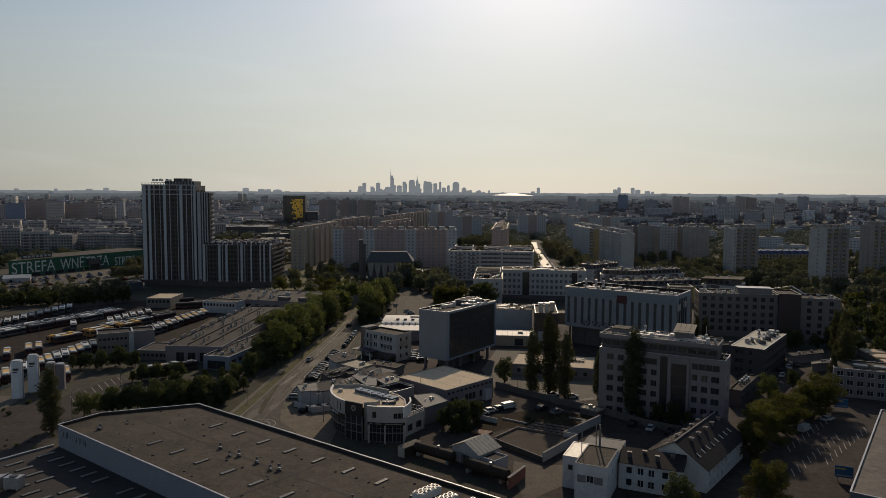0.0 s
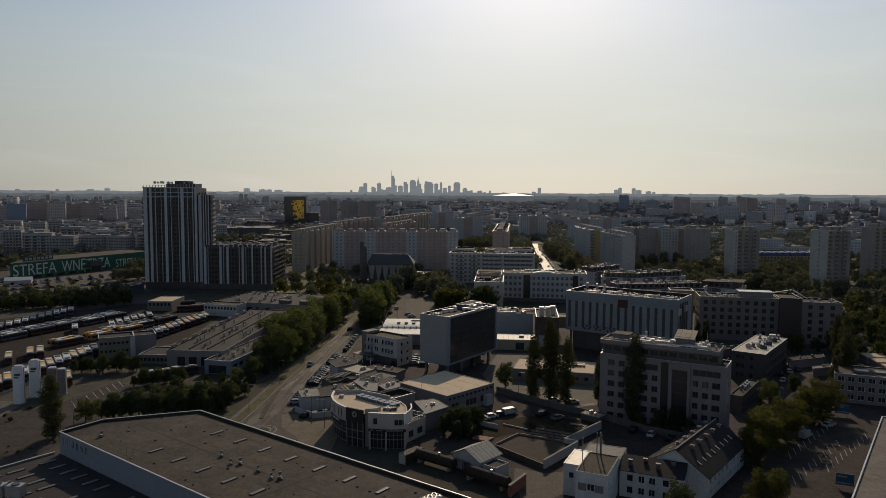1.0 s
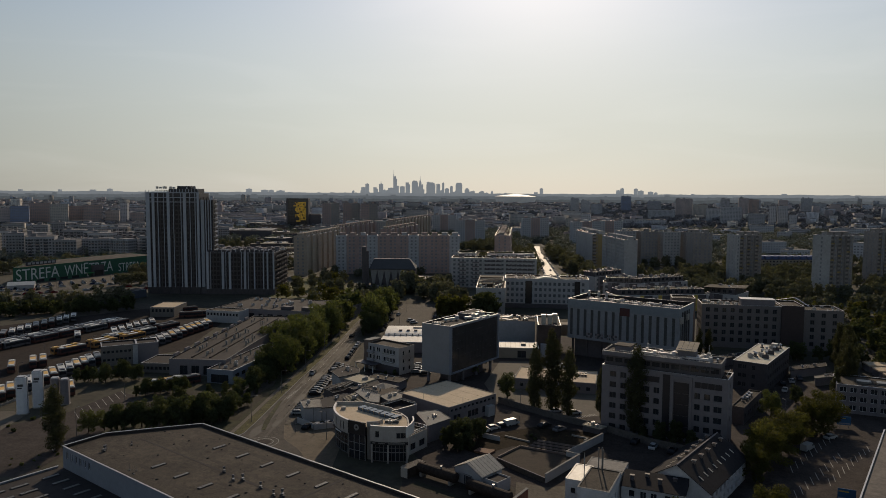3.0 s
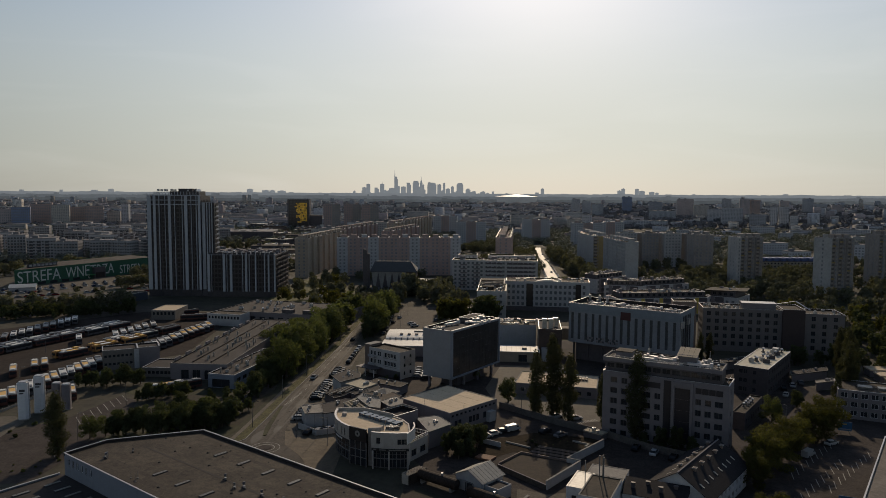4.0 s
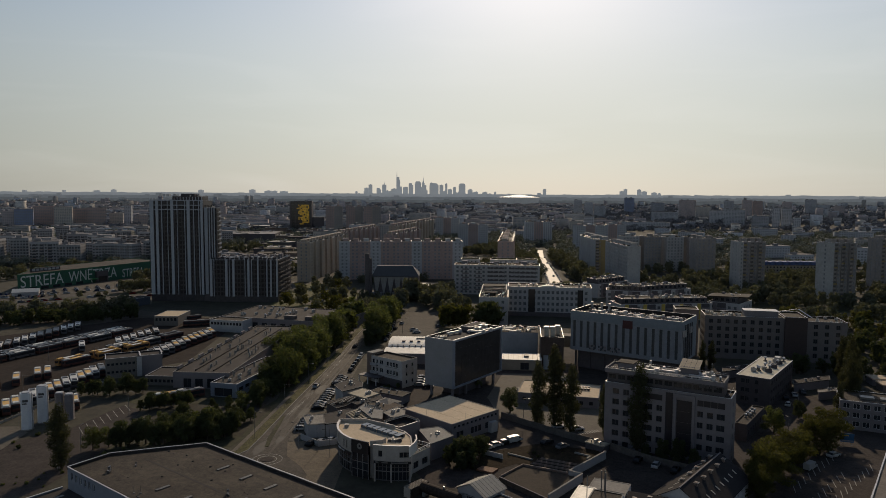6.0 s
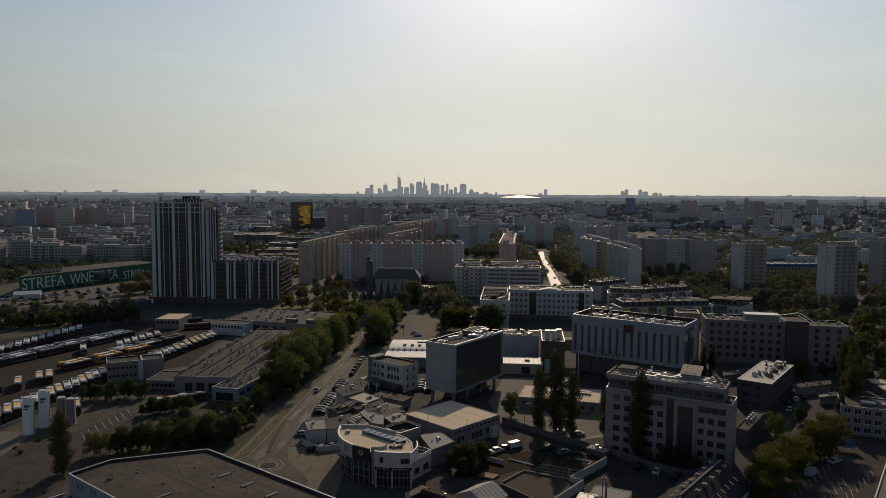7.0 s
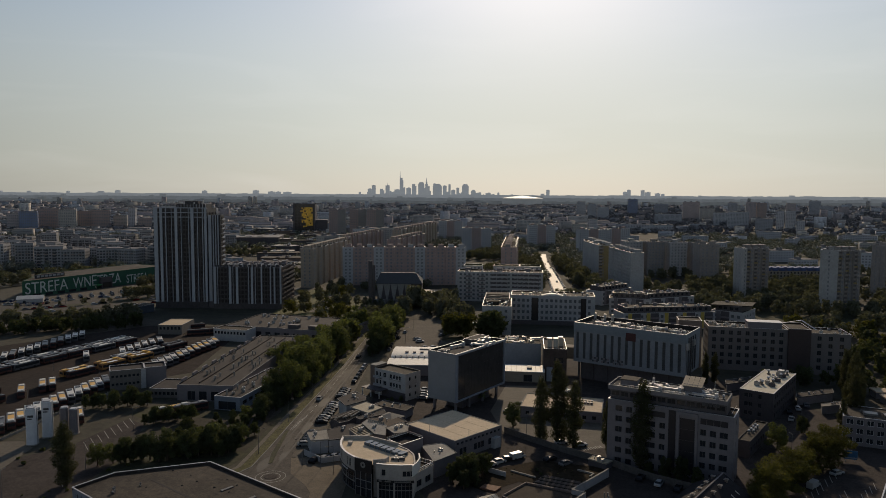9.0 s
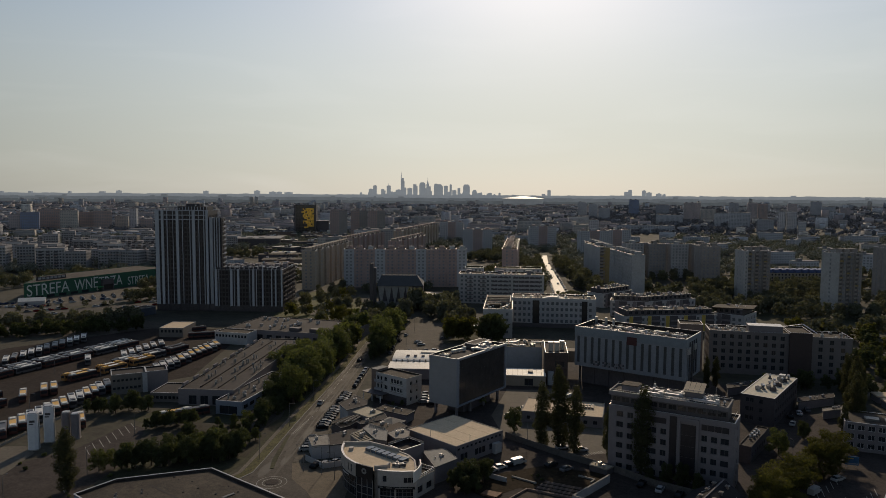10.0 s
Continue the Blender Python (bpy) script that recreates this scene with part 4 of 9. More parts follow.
bm = bmesh.new()
for k in range(10):
    a, b = math.pi * k / 10, math.pi * (k + 1) / 10
    P = [(18 + 1.3 * k, 17.4 + 1.1 * math.sin(a)), (19.3 + 1.3 * k, 17.4 + 1.1 * math.sin(b))]
    quad(bm, (P[0][0], 1, P[0][1]), (P[1][0], 1, P[1][1]), (P[1][0], 5, P[1][1]), (P[0][0], 5, P[0][1]))
    quad(bm, (P[0][0], 1, 17.2), (P[1][0], 1, 17.2), (P[1][0], 1, P[1][1]), (P[0][0], 1, P[0][1]))
part("vault_roof", bm, WHITE_ROOF, wo, "low white curved rooflight")
ww = thing("office_building", "white office wing with rooftop plant", "office building", 16.6, 388.4, -5)
walls(ww, 16, 32, 16, WHITE_WALL, {"f": ([(12.4, 13.8)], floors(4, 2.5, 1.6, 3.3)), "r": (even(34, 9, 1.4), floors(4, 2.5, 1.6, 3.3))}, BITUMEN, parapet=0.6, glass=PALE_GLASS)
slab(ww, "plant_room", 3, 9, 6, 12, 15.4, 17.6, BITUMEN), slab(ww, "plant_room", 2, 14, 22, 31, 15.4, 19, BROWN_WALL), slab(ww, "plant_room_cap", 1.7, 14.3, 21.7, 31.3, 19, 19.25, BITUMEN)
clutter(ww, 2, 14, 2, 20, 15.4, 22, 33, ((UNIT, "air_unit"), (VENT, "roof_vent")), (0.7, 1.3))
for y in (6.2, 12.4, 18.6, 30):
    slab(ww, "roof_beam", 1, 15, y, y + 0.4, 18.6, 19.0, DULL_STEEL)
for x in (1, 14.6):
    slab(ww, "roof_beam", x, x + 0.4, 6.2, 30.4, 19.0, 19.3, DULL_STEEL)
    for y in (6.2, 12.4, 18.6):
        slab(ww, "roof_post", x, x + 0.4, y, y + 0.4, 15.4, 18.6, DULL_STEEL)
slab(ww, "canopy", -8, 0, -4, -1.5, 6.5, 6.9, WHITE_ROOF)

wb = thing("apartment_building", "white seven-storey apartment block with balconies", "apartment building", 3.8, 509.5, -6)
walls(wb, 61, 17, 21.4, WHITE_WALL, {"f": (even(61, 19, 1.6), floors(7, 1.2, 1.5, 2.9)), "l": (even(17, 4, 1.5), floors(7, 1.2, 1.5, 2.9))}, BITUMEN, parapet=0.8, joined=True, glass=PALE_GLASS)
BAL2 = bmesh.new()
box(BAL2, 0, 4.6, -1.3, 0, 0, 0.18)
box(BAL2, 0, 4.6, -1.3, -1.22, 0.18, 1.05), box(BAL2, 0, 0.08, -1.22, 0, 0.18, 1.05), box(BAL2, 4.52, 4.6, -1.22, 0, 0.18, 1.05)
BAL2 = mesh("balcony", BAL2, GREY_WALL)
# Flush dark slabs stand in for the shade inside loggias.
for j in range(6):
    for x0, x1 in ((24, 36), (39, 58)):
        slab(wb, "loggia", x0, x1, -0.05, 0.3, 3.3 + 2.9 * j, 5.3 + 2.9 * j, DARK_WALL, "flat dark strip in place of a shaded loggia")
        slab(wb, "loggia_front", x0 + 0.3, x1 - 0.3, -0.5, -0.4, 3.1 + 2.9 * j, 4.1 + 2.9 * j, WHITE_WALL)
        for k in range(int((x1 - x0) / 3.9) + 1):
            slab(wb, "loggia_fin", x0 + 3.9 * k, x0 + 3.9 * k + 0.2, -0.5, -0.06, 3.1 + 2.9 * j, 5.7 + 2.9 * j, WHITE_WALL)
    for i in range(2):
        put(wb, "balcony", BAL2, 6 + i * 9.4, 0, 3.2 + 2.9 * j)
for x, y, w, d in ((1, 40, 14, 14), (24, 40, 20, 14), (44, 40, 16, 14)):
    walls(wb, w, d, 21.6, WHITE_WALL, {"f": (even(w, 4, 1.4), [(19, 20.4)])}, GRASS, x0=x, y0=y, z0=0, parapet=0.8, joined=True, name="rear_wing", glass=PALE_GLASS)
    slab(wb, "roof_cube", x + 4, x + 8, 7, 11, 20.6, 23.4, GREY_WALL)
clutter(wb, 3, 58, 3, 15, 20.6, 20, 37, ((UNIT, "air_unit"), (VENT, "roof_vent")), (0.8, 1.2))


def flats(x, y, deg, W, D, H, label, accent):
    e = thing("apartment_building", label, "apartment building", x, y, deg, group="low white flats")
    n = int((H - 1) / 3)
    walls(e, W, D, H - 3, WHITE_WALL, {"f": (even(W, int(W / 3.1), 1.7), floors(n - 1, 0.9, 1.7, 3)), "r": (even(D, 4, 1.6), floors(n - 1, 0.9, 1.7, 3))}, BITUMEN, parapet=0.5, glass=PALE_GLASS)
    walls(e, W - 4, D - 4, H, DARK_WALL, {"f": (even(W - 4, int(W / 4), 1.9), [(H - 2.4, H - 0.7)])}, BITUMEN, x0=2, y0=2, z0=H - 3.5, parapet=0.4, name="top_floor")
    for k in range(int(W / 11)):
        # Dark panel on the wall, painted shade instead of a recess.
        slab(e, "loggia", 5.4 + k * 11, 10.4 + k * 11, -0.06, 0.02, 0.5, H - 3.3, DARK_WALL)
        slab(e, "accent_panel", 3 + k * 11, 5.2 + k * 11, -0.12, -0.02, 0.4, H - 3.2, accent)
        for j in range(n - 1):
            put(e, "balcony", BAL2, 5.6 + k * 11, 0, 0.5 + 3 * j)
        slab(e, "roof_shaft", 4 + k * 9, 5.6 + k * 9, D * 0.5, D * 0.5 + 1.6, H - 0.4, H + 1.6, GREY_WALL)
    clutter(e, 3, W - 3, 3, D - 3, H - 0.4, int(W / 4), int(x), ((UNIT, "air_unit"), (VENT, "roof_vent")), (0.8, 1.3))
    return e


flats(97.5, 402, 9, 56, 15, 13, "white four-storey flats with yellow accents and dark top", YELLOW_WALL)
flats(152, 415, -40, 18, 22, 13.5, "white flats wing with a dark angled roof", GREY_WALL)
flats(102, 459, -14, 26, 14, 13.5, "white curved-row flats with a dark attic", GREY_WALL)
flats(126, 455, 24, 38, 14, 13.5, "white row of flats with rooftop terraces", GREY_WALL)
flats(104, 492, 40, 34, 14, 13, "white flats at the back of the court", GREY_WALL)
bm = bmesh.new()
prism(bm, [(0, 0), (22, -6), (30, 8), (8, 12)], 13.6, 14.1)
solid("roof_canopy", "large dark angular roof canopy over the flats", "roof", bm, BITUMEN, pose(150, 412, 0))

# ---- church with folded concrete front ----
ch = thing("church", "dark modern church with folded concrete front and bell tower", "church", -52.6, 487, 1)
ZIG = mat("raw concrete", (0.205, 0.198, 0.185), 0.9, 0.2, 0.2, 1.5, 0.15)
bm = bmesh.new()
prism(bm, [(1, 1.2), (36, 1.2), (36, 26), (1, 26)], 0, 14.9)
part("nave", bm, DARK_WALL, ch)
bm = bmesh.new()
a = [(-0.5, -0.3, 15.0), (36.5, -0.3, 15.0), (36.5, 27, 15.0), (-0.5, 27, 15.0)]
b = [(2.5, 11.5, 21.2), (31.0, 11.5, 21.2), (31.0, 13.5, 21.2), (2.5, 13.5, 21.2)]
for i in range(4):
    quad(bm, a[i], a[(i + 1) % 4], b[(i + 1) % 4], b[i])
quad(bm, *b), quad(bm, *a[::-1])
part("roof", bm, mat("slate sheet roof", (0.03, 0.034, 0.036), 0.6, 0.2), ch)
for k in range(5):
    bm = bmesh.new()
    x = 0.6 + 5.4 * k
    quad(bm, (x, 0.9, 14.6), (x + 2.7, -0.9, 1.0), (x + 5.4, 0.9, 14.6))
    quad(bm, (x, 0.9, 14.6), (x + 0.1, 1.25, 14.6), (x + 2.75, -0.5, 0.6), (x + 2.7, -0.9, 1.0))
    quad(bm, (x + 5.4, 0.9, 14.6), (x + 2.7, -0.9, 1.0), (x + 2.75, -0.5, 0.6), (x + 5.3, 1.25, 14.6))
    part("folded_panel", bm, ZIG, ch)
    bm = bmesh.new()
    box(bm, x - 1.6, x + 1.6, -0.6, 0.9, 0, 4.0)
    part("plinth", bm, ZIG, ch)
bm = bmesh.new()
box(bm, -6.5, -3.4, 6, 8, 0, 30), box(bm, -3.3, -1.2, 6.4, 7.8, 0, 27)
part("bell_tower", bm, DARK_WALL, ch)
slab(ch, "side_wing", 36, 46, 6, 22, 0, 8, DARK_WALL)
ch.scale = (0.88, 1.0, 1.0)
pav = thing("pavilion", "small pavilion with a dull hipped metal roof", "pavilion", -19, 500, 0)
slab(pav, "wall", 0, 15, 0, 11, 0, 6, GREY_WALL)
bm = bmesh.new()
for q in (((-1, -1, 6), (16, -1, 6), (11, 5.5, 8.6), (4, 5.5, 8.6)), ((16, -1, 6), (16, 12, 6), (11, 5.5, 8.6)), ((16, 12, 6), (-1, 12, 6), (4, 5.5, 8.6), (11, 5.5, 8.6)), ((-1, 12, 6), (-1, -1, 6), (4, 5.5, 8.6))):
    quad(bm, *q)
part("roof", bm, SHED_ROOF, pav)

# ---- three-storey white house ----
h3 = thing("office_building", "white three-storey corner office with brown end", "office building", -29.8, 271, -39)
walls(h3, 16.2, 8.5, 10.2, WHITE_WALL, {"f": ([(0.5, 1.7), (2.4, 3.4), (4.4, 6.2), (7.9, 9.2), (9.5, 10.8), (11.1, 12.4), (12.7, 14.0)], [(1.0, 2.6), (4.2, 5.9), (7.3, 9.0)]), "r": (even(8.5, 2, 1.2), floors(3, 1.2, 1.5, 3.0))}, BITUMEN, parapet=0.5, frame=FRAME_W, cap=KERB)
for j in range(2):
    slab(h3, "balcony_slab", 0.2, 3.8, -1.1, -0.02, 3.5 + 3.1 * j, 3.65 + 3.1 * j, GREY_WALL), slab(h3, "balcony_rail", 0.2, 3.8, -1.1, -1.04, 3.65 + 3.1 * j, 4.6 + 3.1 * j, BLUE_WALL)
    slab(h3, "sill_band", 7.6, 14.3, -0.09, -0.01, 3.85 + 3.1 * j, 4.05 + 3.1 * j, KERB)
slab(h3, "dark_base", 3.9, 16.25, -0.06, -0.02, 0, 2.9, DARK_WALL, "dark shopfront base")
slab(h3, "brown_corner", -3.2, -0.02, 0.8, 7, 0, 10.8, BROWN_WALL, "brown corner bay"), slab(h3, "corner_cap", -3.3, 0.08, 0.7, 7.1, 10.8, 10.95, KERB)
slab(h3, "porch_roof", -3, 7, -4.5, 0, 2.9, 3.15, DARK_WALL)
for x in (-2.6, 2, 6.4):
    slab(h3, "porch_post", x, x + 0.25, -4.3, -4.05, 0, 2.9, FRAME_W)
bm = bmesh.new()
run(bm, [(16.3, 2.5), (16.3, 6)], 0.06, 5.2, 7.6)
part("sign_bars", bm, STEEL, h3)

# ---- white-roofed workshops ----
ws = thing("workshop", "long workshop with white sheet roof and roof vents", "workshop", -28, 299, -2)
walls(ws, 33, 12, 4.4, GREY_WALL, {}, WHITE_ROOF, parapet=0.0)
wr = thing("workshop", "workshop with a bright white vaulted roof", "workshop", -27, 312, -2)
slab(wr, "wall", 0, 34, 0, 20, 0, 4.6, GREY_WALL)
bm = bmesh.new()
for k in range(10):
    a, b = math.pi * k / 10, math.pi * (k + 1) / 10
    quad(bm, (0, 10 - 10.4 * math.cos(a), 4.6 + 1.6 * math.sin(a)), (0, 10 - 10.4 * math.cos(b), 4.6 + 1.6 * math.sin(b)), (34, 10 - 10.4 * math.cos(b), 4.6 + 1.6 * math.sin(b)), (34, 10 - 10.4 * math.cos(a), 4.6 + 1.6 * math.sin(a)))
part("roof", bm, WHITE_ROOF, wr)
slab(wr, "ridge_light", 12, 33, 9.2, 10.8, 6.2, 6.7, SKYLIGHT)
for k in range(12):
    put(wr, "roof_vent", VENT, 2 + 2.6 * k, -0.6, 4.65, 0, 0.8)
for k in range(5):
    slab(wr, "roof_hatch", 6 + 3.4 * k, 7.4 + 3.4 * k, 4, 5.4, 5.6, 6.5, DARK_WALL)

BUFF_PIPE = mat("buff lagged pipe", (0.30, 0.25, 0.17), 0.8, 0.25, 0.5, 3.0, 0.05)
bl = thing("workshop", "blue grey clad workshop with roof pipes", "workshop", 21.4, 314, -4)
walls(bl, 18.4, 16, 11.2, BLUE_WALL, {}, BITUMEN, parapet=0.5, cap=BITUMEN)
for k in range(7):
    bm = bmesh.new()
    box(bm, 1.2 + 2.2 * k, 1.4 + 2.2 * k, 2 + (k % 3) * 2, 8 + (k * 5) % 10, 10.8, 11.7)
    part("roof_pipe", bm, BUFF_PIPE, bl)
clutter(bl, 2, 15.5, 2, 14, 10.7, 18, 41, ((UNIT, "air_unit"), (VENT, "roof_vent"), (DUCT, "air_duct")), (0.6, 1.0))
wl = thing("workshop", "low workshop with a glaring white roof", "workshop", 20.3, 290.5, -5)
walls(wl, 18.2, 11.8, 4.2, BEIGE_WALL, {"f": ([(9.5, 13)], [(0.2, 3.2)])}, WHITE_ROOF, parapet=0.0)
slab(wl, "roof_gear", 11, 13, 4, 8, 4.45, 5.2, DULL_STEEL)
for k in range(9):
    slab(wl, "roof_rib", 0.5 + 2.0 * k, 0.62 + 2.0 * k, 0, 11.8, 4.45, 4.55, LIGHT_ROOF)
br = thing("workshop", "dark brown workshop block with rooftop fans", "workshop", 38.6, 294, -6)
walls(br, 9.5, 22, 13.2, mat("dark brown brick", (0.062, 0.046, 0.040), 0.85, 0.3, 0.3, 2.0, 0.15), {"f": ([(4.2, 8.2)], [(7.2, 9.6)])}, BITUMEN_D, parapet=0.5)
for x, y in ((1.6, 5), (4.2, 5), (6.4, 8)):
    slab(br, "fan_tower", x, x + 1.8, y, y + 2, 12.7, 16.2, LIGHT_ROOF)
    slab(br, "fan_hood", x - 0.15, x + 1.95, y - 0.15, y + 2.15, 16.2, 16.6, FLASHING)
slab(br, "connecting_bridge", 9.5, 15, 14, 20, 6, 11, BEIGE_WALL)
slab(br, "glass_tank", 1.2, 3.6, -2.6, -0.2, 0, 5.5, BLUE_WALL)

lr = thing("workshop", "low wide workshop with a pale flat roof", "workshop", 24, 244, -14)
walls(lr, 28, 17, 3.8, GREY_WALL, {"f": (even(28, 8, 1.3), [(1, 2.3)])}, BEIGE_ROOF, parapet=0.2, cap=KERB)
for i in range(7):
    for j in range(2):
        slab(lr, "roof_panel", 17 + i * 1.1, 17.8 + i * 1.1, 9 + j * 2.4, 10.4 + j * 2.4, 3.7, 4.3, DARK_WALL)

# ---- white boiler house with stacks, its wing and gabled hall ----
LIME_WALL = mat("limewashed render", (0.46, 0.45, 0.445), 0.9, 0.16, 0.2, 1.5, 0.08)
bo = thing("boiler_house", "white boiler house with steel chimney stacks", "boiler house", 27.3, 142.2, -25)
walls(bo, 6.6, 12.0, 8, LIME_WALL, {"f": ([(2.4, 3.9)], [(4.2, 5.7)]), "r": ([(1.2, 2.4), (5.0, 6.2)], [(4.6, 5.8)])}, BITUMEN, parapet=0.12, cap=KERB, frame=FRAME_W)
slab(bo, "window_panel", 0.6, 2.3, -0.08, 0, 4.2, 5.7, GREY_WALL), slab(bo, "window_panel", 4.0, 5.8, -0.08, 0, 4.2, 5.7, GREY_WALL)
ZINC = mat("bright zinc sheet roof", (0.46, 0.45, 0.42), 0.6, 0.2, 0.3, 2.0, 0.12, metal=0.2)
FELT = mat("weathered grey sheet roof", (0.17, 0.16, 0.145), 0.8, 0.3, 0.3, 2.0, 0.15)
walls(bo, 4.0, 9.4, 7.0, LIME_WALL, {"f": ([(1.2, 2.2)], [(4, 5.2)])}, ZINC, x0=-4.04, y0=5.6, parapet=0.03, cap=ZINC)
walls(bo, 8.4, 5.6, 7.0, LIME_WALL, {}, FELT, x0=-1.9, y0=15.05, parapet=0.03, cap=FELT)
walls(bo, 6.5, 2.96, 7.0, LIME_WALL, {}, FELT, x0=0.02, y0=12.04, parapet=0.03, cap=FELT)
for x, y, h in ((1.9, 10.8, 4.6), (2.5, 11.4, 4.6), (2.9, 10.5, 4.4)):
    bm = bmesh.new()
    tube(bm, x, y, 7.6, 8 + h, 0.11, 0.11, 10)
    tube(bm, x, y, 8 + h, 8.35 + h, 0.2, 0.14, 10)
    part("chimney_stack", bm, DULL_STEEL, bo)
bm = bmesh.new()
tube(bm, -0.4, 7.4, 6.9, 12.6, 0.1, 0.09, 8)
part("flue", bm, STEEL, bo)
wg = thing("outbuilding", "white two-storey wing with a dark sloping roof", "outbuilding", 38.0, 148.6, -24)
walls(wg, 13, 5.5, 5.6, LIME_WALL, {"f": ([(1.5, 2.8), (3.9, 5.2), (6.1, 7.4), (8.9, 10.2)], floors(2, 0.9, 1.5, 2.6)), "r": ((), ())}, BITUMEN_D, parapet=0.0, frame=FRAME_W)
bm = bmesh.new()
quad(bm, (-0.1, -0.5, 5.86), (13.3, -0.5, 5.86), (13.3, 5.6, 7.4), (-0.1, 5.6, 7.4)), quad(bm, (-0.1, 5.6, 5.86), (-0.1, -0.5, 5.86), (-0.1, 5.6, 7.4)), quad(bm, (13.3, -0.5, 5.86), (13.3, 5.6, 5.86), (13.3, 5.6, 7.4)), quad(bm, (13.3, 5.6, 5.86), (-0.1, 5.6, 5.86), (-0.1, 5.6, 7.4), (13.3, 5.6, 7.4))
TILES = mat("dark roof tiles", (0.022, 0.0205, 0.0225), 0.85, 0.3, 0.3, 4.0, 0.2, spec=0.1)
part("roof", bm, TILES, wg)
for k in range(4):
    slab(wg, "chimney", 1.5 + 2.9 * k, 2.3 + 2.9 * k, 1.8 + (k % 2) * 1.9, 2.3 + (k % 2) * 1.9, 6, 7.55, DARK_WALL)
    slab(wg, "chimney_cap", 1.4 + 2.9 * k, 2.4 + 2.9 * k, 1.7 + (k % 2) * 1.9, 2.4 + (k % 2) * 1.9, 7.55, 7.65, DARK_WALL)
gb = thing("gabled_hall", "long white hall with dark gabled roof and skylights", "hall", 45.0, 154.6, -38.5)
GW, GD = 14.0, 26.0
bm, wins = bmesh.new(), []
facade(bm, wins, Vector((GW, 0, 0)), Vector((0, 1, 0)), GD, 0, 5.2, even(GD, 9, 1.1), [(0.8, 2.0), (3.0, 4.5)])
facade(bm, wins, Vector((0, 0, 0)), Vector((1, 0, 0)), GW, 0, 5.2, [(6.8, 7.8)], [(3.2, 4.4)])
facade(bm, wins, Vector((GW, GD, 0)), Vector((-1, 0, 0)), GW, 0, 5.2)
facade(bm, wins, Vector((0, GD, 0)), Vector((0, -1, 0)), GD, 0, 5.2)
quad(bm, (0, 0, 5.2), (GW, 0, 5.2), (GW / 2, 0, 9.7)), quad(bm, (GW, GD, 5.2), (0, GD, 5.2), (GW / 2, GD, 9.7))
part("wall", bm, LIME_WALL, gb)
for p, a, w, h in wins:
    part("window", window_mesh(w, h, FRAME_W, GLASS, 1), None, gb).matrix_local = Matrix.Translation(p) @ Matrix.Rotation(a, 4, "Z")
for sgn in (-1, 1):
    bm = bmesh.new()
    e0, r0 = GW / 2 + sgn * (GW / 2 + 0.5), GW / 2
    for d in (0, 0.15):
        quad(bm, (e0, -0.5, 5.0 + d), (e0, GD + 0.5, 5.0 + d), (r0, GD + 0.5, 9.72 + d), (r0, -0.5, 9.72 + d))
    quad(bm, (e0, -0.5, 5.0), (r0, -0.5, 9.72), (r0, -0.5, 9.87), (e0, -0.5, 5.15))
    part("roof_slope", bm, TILES, gb)
    for k in range(8):
        x = r0 + sgn * (GW / 2) * (0.62 if sgn > 0 else 0.4)
        z = 9.72 - 4.72 * abs(x - r0) / (GW / 2 + 0.5)
        bm = bmesh.new()
        sl = math.atan2(4.72, GW / 2 + 0.5)
        box(bm, -0.62, 0.62, -0.2, 0.2, 0.12, 0.2)
        ob = part("roof_window", bm, LIGHT_ROOF, gb)
        ob.matrix_local = Matrix.Translation((x, 2.2 + 3.0 * k, z)) @ Matrix.Rotation(sl * sgn, 4, "Y")
    for k in range(5):
        x = r0 + sgn * 1.6
        slab(gb, "chimney", x - 0.28, x + 0.28, 5 + 4.6 * k, 5.7 + 4.6 * k, 8.0, 9.6, BROWN_WALL)
        slab(gb, "chimney_cap", x - 0.5, x + 0.5, 4.9 + 4.6 * k, 6.1 + 4.6 * k, 9.4, 9.5, KERB)
slab(gb, "ridge_cap", GW / 2 - 0.15, GW / 2 + 0.15, -0.5, GD + 0.5, 9.8, 9.95, GREY_WALL)

# ---- buildings at the edge of the right-hand yard ----
rr = thing("warehouse", "warehouse with pale flat roof and grey wall", "warehouse", 111.2, 176.6, 234)
walls(rr, 62, 40, 9, mat("slate blue cladding", (0.07, 0.08, 0.10), 0.7, 0.15), {}, mat("dusty brown roof felt", (0.145, 0.124, 0.102), 0.9, 0.3, 0.15, 1.2, 0.2), parapet=0.25)
bm = bmesh.new()
tube(bm, 30, 12, 8.8, 9.6, 0.5, 0.5, 10)
part("roof_vent", bm, STEEL, rr)
for x, y in ((14, 7), (19, 5), (26, 9), (34, 8), (40, 6)):
    put(rr, "air_unit", UNIT, x, y, 8.75, 20, 1.1)
slab(rr, "lean_to", 16, 46, -1.2, -0.02, 0, 4.2, DARK_WALL)
BLUE_SIGN = mat("blue sign", (0.03, 0.10, 0.20), 0.5, 0.2)
for x, y, d in ((117.0, 204.5, -18), (88.8, 152.7, -24)):
    e = thing("sign_board", "blue advertising board on two steel posts", "sign", x, y, d, group="blue boards")
    slab(e, "board", -1.8, 1.8, -0.06, 0.06, 0.9, 3.5, BLUE_SIGN), slab(e, "post", -1.3, -1.18, 0.06, 0.18, 0, 3.4, STEEL), slab(e, "post", 1.18, 1.3, 0.06, 0.18, 0, 3.4, STEEL)
    slab(e, "pale_band", -1.6, 1.6, -0.075, -0.062, 1.2, 1.5, BLUE_WALL), slab(e, "yellow_band", -1.6, 0.4, -0.075, -0.062, 2.7, 3.0, YELLOW_WALL)
